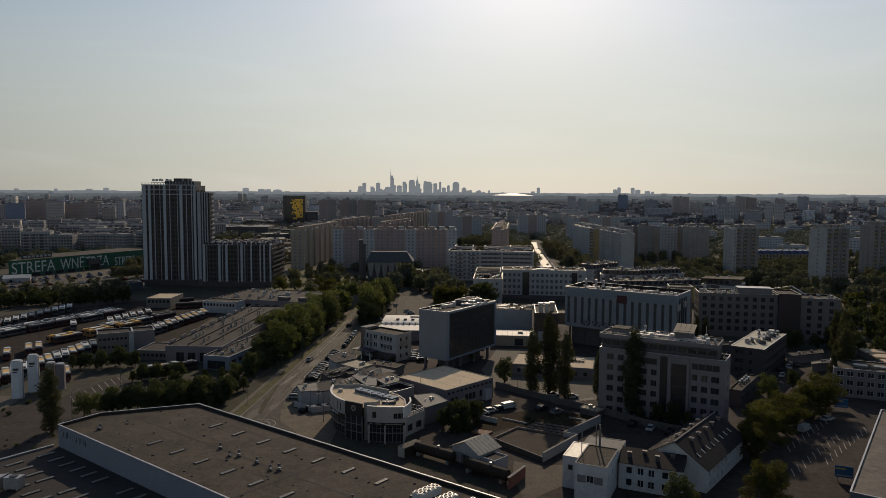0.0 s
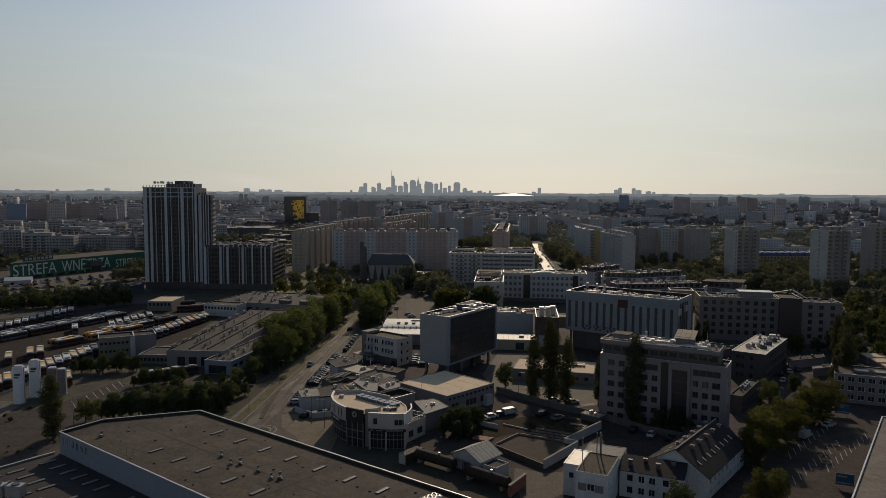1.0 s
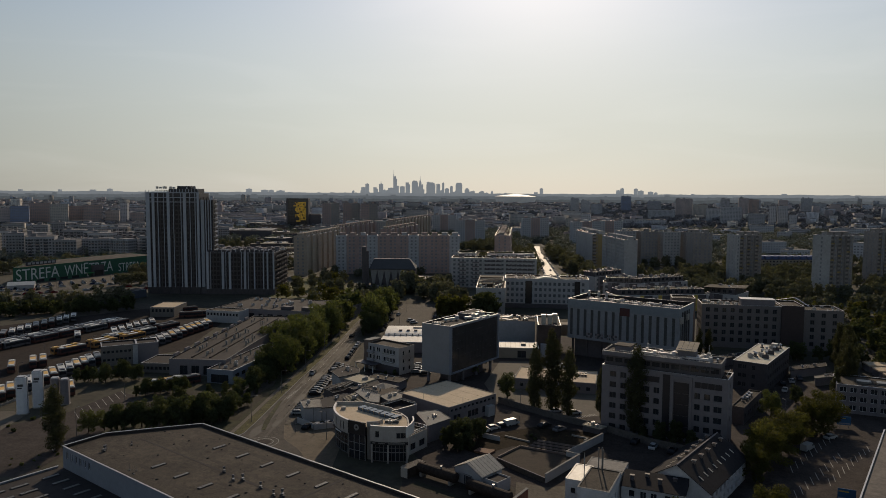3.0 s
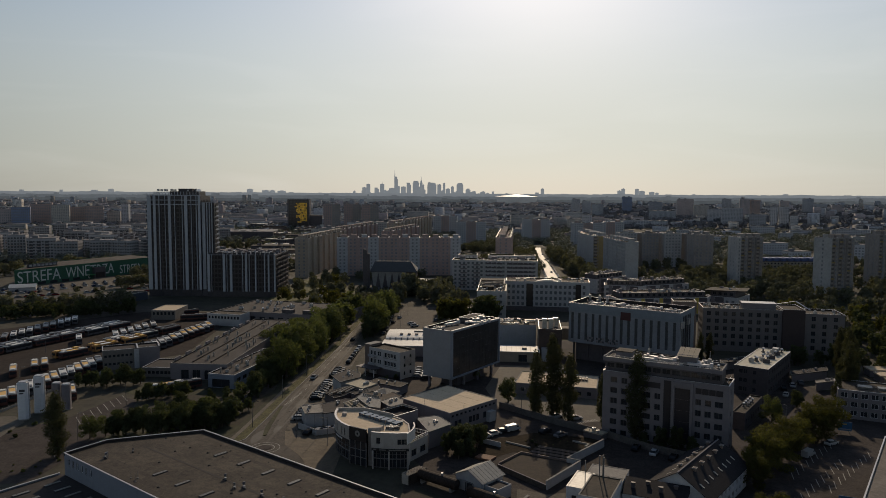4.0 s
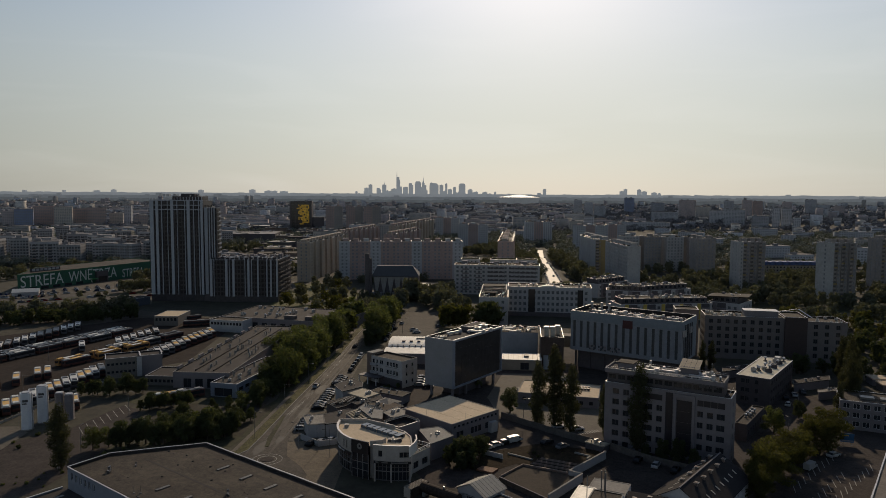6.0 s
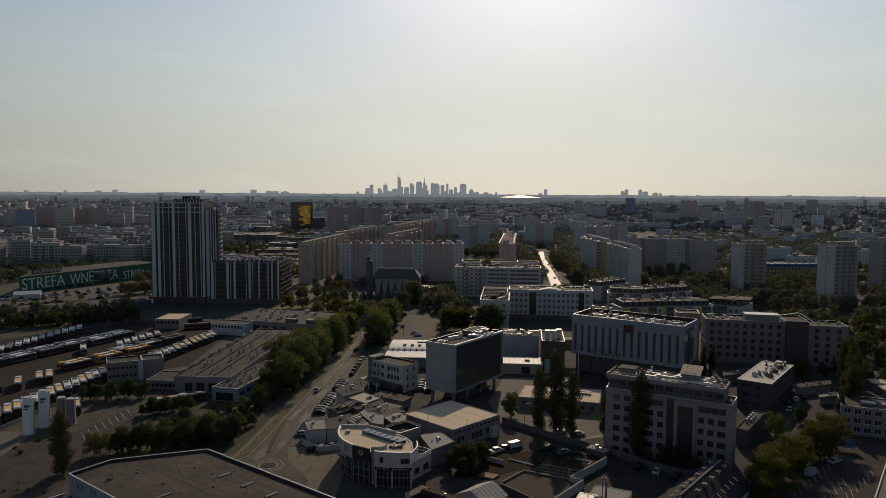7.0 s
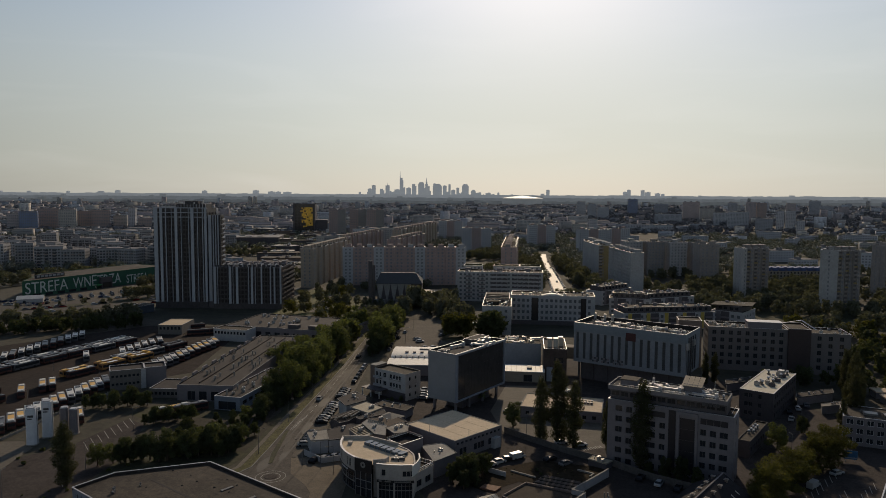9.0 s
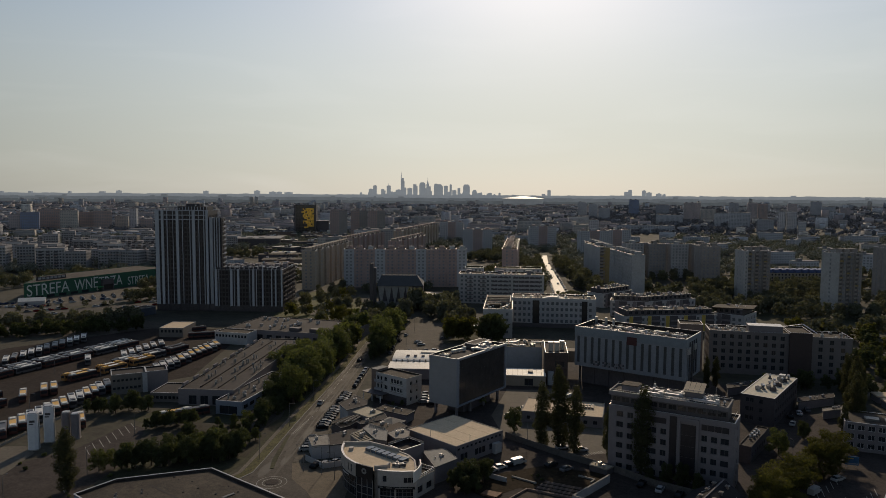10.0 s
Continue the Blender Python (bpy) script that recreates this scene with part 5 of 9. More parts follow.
rb = thing("office_building", "pale two-storey workshop office with window rows", "office building", 123, 220, -24)
walls(rb, 40, 14, 9, GREY_WALL, {"f": (even(40, 14, 1.9), floors(3, 1.0, 1.6, 2.8))}, BITUMEN, parapet=0.3, frame=FRAME_W)
for k in range(6):
    slab(rb, "roof_light", 6 + 5.6 * k, 10 + 5.6 * k, 5, 8, 8.7, 9.3, SKYLIGHT)
for k in range(3):
    e = thing("greenhouse", "low glasshouse with a pale sheet roof", "greenhouse", 160 + k * 1.5, 252 + 9 * k, -10, group="glasshouses")
    slab(e, "wall", 0, 22, 0, 6, 0, 2.4, GREY_WALL), slab(e, "roof", -0.2, 22.2, -0.2, 6.2, 2.4, 2.9, BEIGE_ROOF)
# ---- car showroom with a curved front ----
sh = thing("car_showroom", "white car showroom with a curved glazed front", "showroom", -13.0, 193.2)
SR = 17.7


def arc(a, r=SR):
    return Vector((r * math.cos(radians(a)), r * math.sin(radians(a)), 0))


SEG = [174 + 58 * k / 12 for k in range(13)]
SHOW_W = mat("off-white panels", (0.34, 0.31, 0.275), 0.7, 0.14, 0.3, 2.0, 0.05)
SHOW_D = mat("black fascia", (0.018, 0.017, 0.018), 0.35, 0.1, 0.3, 2.0, 0.0)
PALE_STEEL = mat("pale painted steel", (0.20, 0.195, 0.185), 0.5, 0.12, 0.5, 3.0, 0.0)


def curve_run(name, a0, a1, r, w, z0, z1, material, label="", n=8):
    """One curved strip of the showroom's front, from angle to angle."""
    bm = bmesh.new()
    A = [a0 + (a1 - a0) * k / n for k in range(n + 1)]
    rows = [[bm.verts.new(arc(a, r + o) + Vector((0, 0, z))) for a in A] for o, z in ((w / 2, z0), (w / 2, z1), (-w / 2, z1), (-w / 2, z0))]
    for p, q in zip(rows, rows[1:] + rows[:1]):
        for k in range(n):
            bm.faces.new((p[k], p[k + 1], q[k + 1], q[k]))
    for k in (0, n):
        bm.faces.new([p[k] for p in rows])
    bmesh.ops.recalc_face_normals(bm, faces=bm.faces)
    return part(name, bm, material, sh, label)


def front(a, b, r, z0, z1, cols, rows, bm, k=1):
    """One straight bay of upper wall with its windows."""
    p, q = arc(a, r), arc(b, r)
    u = q - p
    wins = []
    facade(bm, wins, p, u.normalized(), u.length, z0, z1, [(c * u.length, d * u.length) for c, d in cols], rows)
    for w in wins:
        part("window", window_mesh(w[2], w[3], FRAME_D, GLASS, k), None, sh).matrix_local = Matrix.Translation(w[0]) @ Matrix.Rotation(w[1], 4, "Z")


bm = bmesh.new()
for i, (a, b) in enumerate(zip(SEG, SEG[1:])):
    front(a, b, SR, 5.6, 9.2, [(0.3, 0.72)] if i % 3 != 1 else (), [(6.3, 8.4)], bm)
front(246.5, 252, SR - 0.4, 0, 9.9, (), (), bm)
part("upper_wall", bm, SHOW_W, sh)
bm = bmesh.new()
front(252, 262, SR + 1.3, 5.5, 9.5, [(0.4, 0.72)], [(6.6, 8.2)], bm)
front(262, 272, SR + 1.3, 5.5, 9.5, (), [(6.6, 8.2)], bm)
front(272, 281.5, SR + 1.3, 5.5, 9.5, [(0.06, 0.36), (0.38, 0.66), (0.68, 0.96)], [(6.5, 7.9)], bm)
for a in (252, 281.5):
    p, q = arc(a, SR - 1.2), arc(a, SR + 1.3)
    p, q = (p, q) if a < 260 else (q, p)
    facade(bm, [], p, (q - p).normalized(), (q - p).length, 5.5, 9.5)
pts = [arc(a, r) for a, r in ((252, SR - 1.2), (252, SR + 1.3), (262, SR + 1.3), (272, SR + 1.3), (281.5, SR + 1.3), (281.5, SR - 1.2))]
quad(bm, *[p + Vector((0, 0, 5.5)) for p in pts[::-1]])
part("projecting_bay", bm, SHOW_W, sh, "off-white projecting upper bay")
bm = bmesh.new()
quad(bm, *[p + Vector((0, 0, 9.1)) for p in pts])
part("bay_roof", bm, BEIGE_ROOF, sh)
for a, b in ((252, 262), (262, 272), (272, 281.5)):
    curve_run("parapet_cap", a, b, SR + 1.2, 0.5, 9.5, 9.62, FLASHING, n=1)
    curve_run("fascia", a, b, SR + 0.9, 0.3, 4.6, 5.5, SHOW_D, n=1)
for a, b in ((253.5, 256), (258.5, 263.5), (266, 279)):
    curve_run("sign_strip", a, b, SR + 1.09, 0.08, 4.95, 5.2, KERB, "plain white sign strip", n=3)
curve_run("fascia", 174, 232, SR + 0.05, 0.3, 5.0, 5.62, SHOW_D, n=12)
for k in range(6):
    curve_run("sign_strip", 205 + 2.2 * k, 206.4 + 2.2 * k, SR + 0.24, 0.08, 5.15, 5.5, FRAME_W, n=1)
# glazing of the two lower storeys
for a0, a1, n, r, top in ((174, 232, 14, SR - 0.5, 5.0), (252, 281.5, 9, SR + 0.1, 4.6)):
    for k in range(n):
        a, b = a0 + (a1 - a0) * k / n, a0 + (a1 - a0) * (k + 1) / n
        for z0, z1 in ((0.2, 2.45), (2.55, top)):
            pane = bmesh.new()
            p, q = arc(a, r), arc(b, r)
            quad(pane, *[v + Vector((0, 0, z)) for v, z in ((p, z0), (q, z0), (q, z1), (p, z1))])
            part("glass_pane", pane, GLASS, sh)
        m = bmesh.new()
        tube(m, arc(a, r + 0.1).x, arc(a, r + 0.1).y, 0, top, 0.07, 0.07, 6)
        part("mullion", m, PALE_STEEL if k % 3 == 0 else DULL_STEEL, sh)
    for z in (0.1, 2.4, 3.6):
        curve_run("glazing_rail", a0, a1, r + 0.12, 0.14, z, z + (0.2 if z < 3 else 0.1), PALE_STEEL if z == 2.4 else DULL_STEEL, n=n)
for a in (253, 266, 280.5):
    m = bmesh.new()
    tube(m, arc(a, SR + 1.0).x, arc(a, SR + 1.0).y, 0, 4.7, 0.24, 0.24, 10)
    part("column", m, SHOW_W, sh)
# glazed entrance with its black sign panel
ea = 239.2
em = Matrix.Translation(arc(ea, SR + 0.7)) @ Matrix.Rotation(radians(ea + 90), 4, "Z")
bm = bmesh.new()
box(bm, -2.7, 2.7, -0.3, 0.1, 6.5, 9.9)
part("sign_panel", bm, SHOW_D, sh, "black entrance sign panel").matrix_local = em
for i in range(3):
    for z0, z1 in ((0.2, 2.2), (2.3, 4.2), (4.3, 6.4)):
        bm = bmesh.new()
        quad(bm, (-2.6 + 1.73 * i, 0, z0), (-0.87 + 1.73 * i, 0, z0), (-0.87 + 1.73 * i, 0, z1), (-2.6 + 1.73 * i, 0, z1))
        part("glass_pane", bm, GLASS, sh).matrix_local = em
for x in (-2.65, -0.9, 0.85, 2.6):
    bm = bmesh.new()
    box(bm, x - 0.08, x + 0.08, -0.15, 0.05, 0, 6.5)
    part("entrance_post", bm, PALE_STEEL, sh).matrix_local = em
for z in (2.2, 4.2):
    bm = bmesh.new()
    box(bm, -2.6, 2.6, -0.13, 0.04, z, z + 0.12)
    part("entrance_rail", bm, PALE_STEEL, sh).matrix_local = em
bm = bmesh.new()
for k in range(16):
    b0, b1 = 2 * math.pi * k / 16, 2 * math.pi * (k + 1) / 16
    quad(bm, (0.8 * math.cos(b0), -0.34, 8.4 + 0.8 * math.sin(b0)), (0.8 * math.cos(b1), -0.34, 8.4 + 0.8 * math.sin(b1)), (0.3 * math.cos(b1), -0.34, 8.4 + 0.3 * math.sin(b1)), (0.3 * math.cos(b0), -0.34, 8.4 + 0.3 * math.sin(b0)))
part("round_emblem", bm, PALE_STEEL, sh).matrix_local = em
# terrace roof, its rim and the rear walls
BACK = [(3.6, -13.4), (3.0, -8.6), (1.2, -5.0), (-1.6, -2.2), (-10.3, 3.3), (-17.6, 3.0)]
PLAN = [tuple(arc(a).xy) for a in SEG] + [tuple(arc(a, SR - 0.2).xy) for a in (239, 246, 252, 262, 272, 281)]
bm = bmesh.new()
quad(bm, *[(x * 0.985, y * 0.985, 8.4) for x, y in PLAN + BACK])
part("roof", bm, BEIGE_ROOF, sh, "dusty beige roof terrace")
curve_run("parapet_cap", 174, 232, SR - 0.2, 0.55, 9.2, 9.32, FLASHING, n=12)
curve_run("parapet_inner", 174, 232, SR - 0.5, 0.1, 8.3, 9.2, SHOW_W, n=12)
chain = [PLAN[-1]] + BACK + [PLAN[0]]
for k, ((ax, ay), (bx, by)) in enumerate(zip(chain, chain[1:])):
    bm = bmesh.new()
    run(bm, [(ax, ay), (bx, by)], 0.4, 0, 9.3 if k > 3 else 8.6)
    part("rear_wall", bm, SHOW_W, sh)
FIN = [(3.4, -20.4), (4.5, -17.4), (5.0, -14.6), (4.6, -11.6), (3.6, -9.0), (2.0, -6.2), (0.2, -4.0)]
bm = bmesh.new()
run(bm, FIN[:4], 0.3, 7.2, 10.0)
part("curved_fin", bm, mat("white fin", (0.58, 0.56, 0.52), 0.4, 0.1), sh, "white curved fin wall")
bm = bmesh.new()
run(bm, [(-6.9, -16.2), (-3.8, -15.4), (-3.2, -13.6)], 0.35, 8.4, 9.9)
part("inner_wall", bm, SHOW_W, sh)
for k in range(7):
    bm = bmesh.new()
    box(bm, 0, 1.66, 0, 2.3, 0.75, 0.86), box(bm, 0, 0.1, 0, 0.1, 0, 0.75), box(bm, 0, 1.66, 0.1, 0.2, 0, 0.75), box(bm, 0, 1.66, 2.1, 2.2, 0, 0.75)
    o = part("canopy_pane", bm, mat("blue canopy glass", (0.10, 0.125, 0.15), 0.2, 0.1) if k == 0 else bpy.data.materials["blue canopy glass"], sh)
    o.matrix_local = pose(-11.0 + 1.6 * k, -1.6 - 1.35 * k, 8.4, 0, 0, -40)
slab(sh, "roof_hatch", -15.6, -14.4, -1.6, -0.2, 8.4, 9.1, SHOW_W)
clutter(sh, -3.0, 1.4, -13.6, -10.6, 8.4, 6, 51, ((HALL_VENT, "roof_vent"), (UNIT, "air_unit")), (0.45, 0.7))
slab(sh, "roof_plant", -2.6, 1.0, -12.6, -11.2, 8.4, 9.0, DULL_STEEL)
slab(sh, "roof_plant", -1.0, 1.6, -8.6, -7.2, 8.4, 9.1, SHOW_W)

SHEETR = mat("blue grey sheet roof", (0.12, 0.125, 0.125), 0.75, 0.3, 0.2, 2.0, 0.05)
dk = thing("showroom_annex", "dark sunken roof court with white toothed edge", "annex", -18.4, 199.2, -44)
walls(dk, 6.4, 8.2, 7.4, GREY_WALL, {}, BITUMEN_D, parapet=1.0)
for k in range(12):
    slab(dk, "edge_block", k * 0.53, k * 0.53 + 0.3, 7.9, 8.2, 7.5, 7.95, KERB)
    slab(dk, "edge_block", -0.1, 0.2, k * 0.66, k * 0.66 + 0.36, 7.5, 7.95, KERB)
rx = thing("showroom_annex", "grey side wing with a railed terrace", "annex", -9.6, 179.6, 55.4)
walls(rx, 8.6, 5.4, 4.9, SHOW_W, {"f": ([(1.2, 3.4), (5.0, 7.4)], [(1.0, 2.8)])}, BITUMEN, parapet=0.3, cap=KERB)
for k in range(11):
    slab(rx, "rail_post", 0.05 + 0.83 * k, 0.13 + 0.83 * k, 0.05, 0.13, 4.95, 5.9, FRAME_W)
slab(rx, "top_rail", 0.0, 8.6, 0.03, 0.15, 5.82, 5.92, FRAME_W), slab(rx, "mid_rail", 0.0, 8.6, 0.06, 0.12, 5.4, 5.46, FRAME_W)
for k in range(6):
    slab(rx, "rail_post", 8.45, 8.53, 0.9 + 0.85 * k, 0.98 + 0.85 * k, 4.95, 5.9, FRAME_W)
slab(rx, "top_rail", 8.43, 8.55, 0.2, 5.3, 5.82, 5.92, FRAME_W)


def shed(name, label, pts, h, wall, roofm, over=0.25):
    """A low flat-roofed shed over a plan polygon."""
    x0, y0 = pts[0]
    e = thing(name, label, "shed", x0, y0)
    P = [(x - x0, y - y0) for x, y in pts]
    bm = bmesh.new()
    prism(bm, P, 0, h)
    bmesh.ops.recalc_face_normals(bm, faces=bm.faces)
    part("wall", bm, wall, e)
    cx, cy = sum(p[0] for p in P) / len(P), sum(p[1] for p in P) / len(P)
    g = 1 + over / 5
    bm = bmesh.new()
    prism(bm, [(cx + (x - cx) * g, cy + (y - cy) * g) for x, y in P], h, h + 0.22)
    bmesh.ops.recalc_face_normals(bm, faces=bm.faces)
    part("roof", bm, roofm, e)
    rim = [(cx + (x - cx) * g, cy + (y - cy) * g) for x, y in P]
    for (ax, ay), (bx, by) in zip(rim, rim[1:] + rim[:1]):
        bm = bmesh.new()
        run(bm, [(ax, ay), (bx, by)], 0.14, h + 0.22, h + 0.34)
        part("roof_edge", bm, KERB, e)
    rg = random.Random(int(abs(x0 * 7 + y0 * 3)))
    for k in range(4):
        (ax, ay), (bx, by), f, q = rg.choice(P), rg.choice(P), rg.uniform(0.3, 0.7), rg.uniform(0.25, 0.6)
        x, y = (ax + (bx - ax) * f) * q + cx * (1 - q), (ay + (by - ay) * f) * q + cy * (1 - q)
        if k % 2:
            put(e, "roof_vent", VENT, x, y, h + 0.22, 0, rg.uniform(0.35, 0.6))
        else:
            put(e, "roof_box", UNIT, x, y, h + 0.22, rg.uniform(0, 90), rg.uniform(0.5, 0.9))
    return e


shed("showroom_annex", "grey annex with a dull blue grey sheet roof", [(-4.6, 189.2), (1.5, 195.8), (-2.3, 203.5), (-8.5, 201.1)], 4.6, GREY_WALL, SHEETR, 0.1)
shed("shed", "low shed with a pale ribbed sheet roof", [(-44.3, 213.5), (-41.7, 206.3), (-36.8, 207.5), (-39.0, 216.0)], 4.0, WHITE_WALL, SHED_ROOF)
shed("shed", "low long shed with a dark felt roof", [(-38.8, 216.2), (-36.6, 207.6), (-31.8, 209.5), (-24.5, 219.5), (-32.0, 222.0)], 3.8, WHITE_WALL, BITUMEN_D)
CREAM_R = mat("cream sheet roof", (0.33, 0.29, 0.21), 0.8, 0.25, 0.3, 2.0, 0.1)
BROWN_R = mat("brown tarred roof", (0.055, 0.04, 0.03), 0.9, 0.35, 0.2, 2.0, 0.2)
shed("shed", "low car wash hall with a cream flat roof", [(-34.1, 237.4), (-27.7, 231.5), (-23.6, 237.4), (-29.8, 243.6)], 4.6, GREY_WALL, CREAM_R)
shed("shed", "narrow dark bay beside the car wash", [(-31.2, 228.1), (-29.5, 225.9), (-21.8, 231.9), (-23.2, 236.8), (-27.0, 231.0)], 4.2, DARK_WALL, BITUMEN_D)
rib = shed("showroom_annex", "low annex with a ribbed cream sheet roof", [(-31.0, 211.3), (-27.2, 204.6), (-23.1, 207.6), (-27.8, 216.6)], 5.8, GREY_WALL, CREAM_R)
for k in range(7):
    f = (k + 0.5) / 7
    bm = bmesh.new()
    run(bm, [(3.8 * f, -6.7 * f), (3.8 * f + 3.6, -6.7 * f + 4.4)], 0.28, 6.02, 6.14)
    part("roof_rib", bm, BITUMEN, rib)
blue = shed("showroom_annex", "grey annex under a plain blue grey sheet roof", [(-27.6, 215.8), (-22.8, 206.5), (-19.6, 205.3), (-20.1, 214.0), (-26.1, 220.2)], 6.2, GREY_WALL, SHEETR)
for k in range(9):
    slab(blue, "name_bar", 1.6 + 0.6 * k, 2.0 + 0.6 * k, 2.2 - 0.35 * k, 2.35 - 0.35 * k, 6.44, 7.1, KERB)
shed("showroom_annex", "small annex with a pale grey felt roof", [(-19.8, 211.9), (-16.9, 207.0), (-13.1, 208.4), (-13.3, 213.8), (-15.7, 216.9)], 6.2, GREY_WALL, SHED_ROOF)
shed("shed", "workshop under a brown tarred roof", [(-25.3, 224.2), (-26.4, 222.9), (-20.2, 215.2), (-14.3, 220.9), (-18.5, 226.9)], 5.2, BROWN_WALL, BROWN_R)
hip = thing("shed", "small shed with a pale hipped roof", "shed", -20, 226.5)
bm = bmesh.new()
HIPS = [(-3.8, -0.9), (0.9, -4.1), (4.6, 0.9), (-0.9, 4.7)]
for (ax, ay), (bx, by) in zip(HIPS, HIPS[1:] + HIPS[:1]):
    quad(bm, (ax, ay, 0), (bx, by, 0), (bx, by, 5.2), (ax, ay, 5.2))
part("wall", bm, GREY_WALL, hip)
bm = bmesh.new()
for (ax, ay), (bx, by) in zip(HIPS, HIPS[1:] + HIPS[:1]):
    quad(bm, (ax * 1.1, ay * 1.1, 5.15), (bx * 1.1, by * 1.1, 5.15), (0.2, 0.2, 6.5))
part("roof", bm, SHED_ROOF, hip)
fr2 = shed("shed", "dark service bay under a slatted frame", [(-40.0, 230.0), (-35.8, 224.0), (-33.2, 226.5), (-29.5, 236.0), (-33.0, 238.0)], 3.6, DARK_WALL, BITUMEN_D)
for k in range(6):
    bm = bmesh.new()
    run(bm, [(1.0 + 1.2 * k, -5.0 + k * 0.6), (6.0 + 0.9 * k, 3.5 + k * 0.7)], 0.35, 4.4, 4.75)
    part("frame_beam", bm, KERB if k % 2 else BITUMEN, fr2)
shed("house", "small white house with a dark tarred roof", [(-39.8, 246.0), (-36.0, 238.6), (-30.4, 244.6), (-31.0, 249.5), (-35.4, 254.6)], 5.0, WHITE_WALL, BITUMEN_D, 0.5)
shed("shed", "low felt-roofed garage row", [(-27, 247), (-16, 240), (-13.5, 245), (-24, 252)], 2.8, GREY_WALL, BITUMEN)

bm = bmesh.new()
run(bm, [(-43.6, 205.6), (-37.2, 199.4), (-31.6, 201.8)], 0.25, 0, 1.7)
solid("wall_lot", "whitewashed low wall round the showroom's car lot", "wall", bm, WHITE_WALL, kind="structure")
shed("garage_row", "row of low garages with tarred roofs", [(108.9, 277.9), (123.9, 285.1), (126, 291), (111, 284)], 2.9, GREY_WALL, BITUMEN_D)
shed("garage_row", "row of low garages with tarred roofs", [(128.4, 260.4), (144.7, 266.8), (147, 272), (130.7, 265.6)], 2.9, GREY_WALL, BITUMEN_D)
shed("shed", "small yard shed with a pale sheet roof", [(131.8, 249.6), (140.4, 252.5), (142, 256), (133.4, 253)], 2.7, GREY_WALL, SHED_ROOF)

# ---- tank yard, walls and brown deck ----
tk = thing("boiler_shed", "grey shed with a ribbed pitched roof", "shed", 2.4, 164.2, -43)
bm = bmesh.new()
prism(bm, [(0, 0), (9.6, 0), (9.6, 8.5), (0, 8.5)], 0, 3.8)
quad(bm, (0, 0, 3.8), (9.6, 0, 3.8), (4.8, 0, 6.0)), quad(bm, (9.6, 8.5, 3.8), (0, 8.5, 3.8), (4.8, 8.5, 6.0))
part("wall", bm, WHITE_WALL, tk)
for sg in (-1, 1):
    bm = bmesh.new()
    e0 = 4.8 + sg * 5.3
    quad(bm, (e0, -0.5, 3.62), (e0, 9, 3.62), (4.8, 9, 6.08), (4.8, -0.5, 6.08)), quad(bm, (e0, -0.5, 3.75), (e0, 9, 3.75), (4.8, 9, 6.2), (4.8, -0.5, 6.2))
    part("roof_slope", bm, LIGHT_ROOF, tk)
    for k in range(7):
        bm = bmesh.new()
        y = 0.2 + 1.4 * k
        quad(bm, (e0, y, 3.83), (e0, y + 0.14, 3.83), (4.8, y + 0.14, 6.28), (4.8, y, 6.28))
        part("roof_rib", bm, DARK_STEEL, tk)
slab(tk, "lean_to", 9.7, 14.5, 0.5, 6, 0, 2.9, WHITE_WALL), slab(tk, "lean_to_roof", 9.95, 14.25, 0.75, 5.75, 2.9, 2.93, BITUMEN_D)
for q in ((9.7, 14.5, 0.5, 0.75), (9.7, 14.5, 5.75, 6), (14.25, 14.5, 0.75, 5.75)):
    slab(tk, "lean_to_rim", *q, 2.9, 3.3, WHITE_WALL)
for k in range(3):
    slab(tk, "wall_pipe", 1.6 + 2.4 * k, 1.75 + 2.4 * k, -0.25, -0.1, 0, 2.6, STEEL)
slab(tk, "pipe_run", 1.6, 6.6, -0.25, -0.1, 2.6, 2.75, STEEL)
slab(tk, "door_lintel", 3.3, 6.2, -0.1, 0, 2.62, 2.8, DARK_STEEL), slab(tk, "door", 3.5, 6.0, -0.06, 0, 0, 2.6, DARK_STEEL)
tk.scale = (0.87, 0.87, 0.9)
RUST = mat("rusty tank steel", (0.040, 0.030, 0.024), 0.85, 0.5, 0.5, 3.0, 0.15, spec=0.15)
for (ax, ay), (bx, by) in (((-6.4, 168.0), (2.9, 160.8)), ((5.2, 158.0), (14.6, 150.2))):
    e = thing("storage_tank", "rust-brown horizontal storage tank on cradles", "tank", ax, ay, math.degrees(math.atan2(by - ay, bx - ax)), group="storage tanks")
    L = math.hypot(bx - ax, by - ay)
    bm = bmesh.new()
    ring = []
    for x, r in ((0, 0.6), (0.35, 1.25), (L - 0.35, 1.25), (L, 0.6)):
        ring.append([bm.verts.new((x, r * math.cos(k * math.pi / 8), 1.9 + r * math.sin(k * math.pi / 8))) for k in range(16)])
    for r0, r1 in zip(ring, ring[1:]):
        for k in range(16):
            bm.faces.new((r0[k], r0[(k + 1) % 16], r1[(k + 1) % 16], r1[k]))
    bm.faces.new(ring[0]), bm.faces.new(ring[-1][::-1])
    part("shell", bm, RUST, e)
    for x in (1.2, L - 1.8):
        slab(e, "cradle", x, x + 0.6, -1.1, 1.1, 0, 1.0, KERB)
    bm = bmesh.new()
    tube(bm, L * 0.6, 0, 3.1, 3.7, 0.3, 0.3, 8)
    part("hatch", bm, STEEL, e)
bm = bmesh.new()
run(bm, [(43.6, 191.9), (31.2, 177.9), (34.2, 176.0), (23.8, 163.0)], 0.35, 0, 2.2)
solid("wall_yard", "whitewashed yard wall with angled corners", "wall", bm, WHITE_WALL, kind="structure")
bm = bmesh.new()
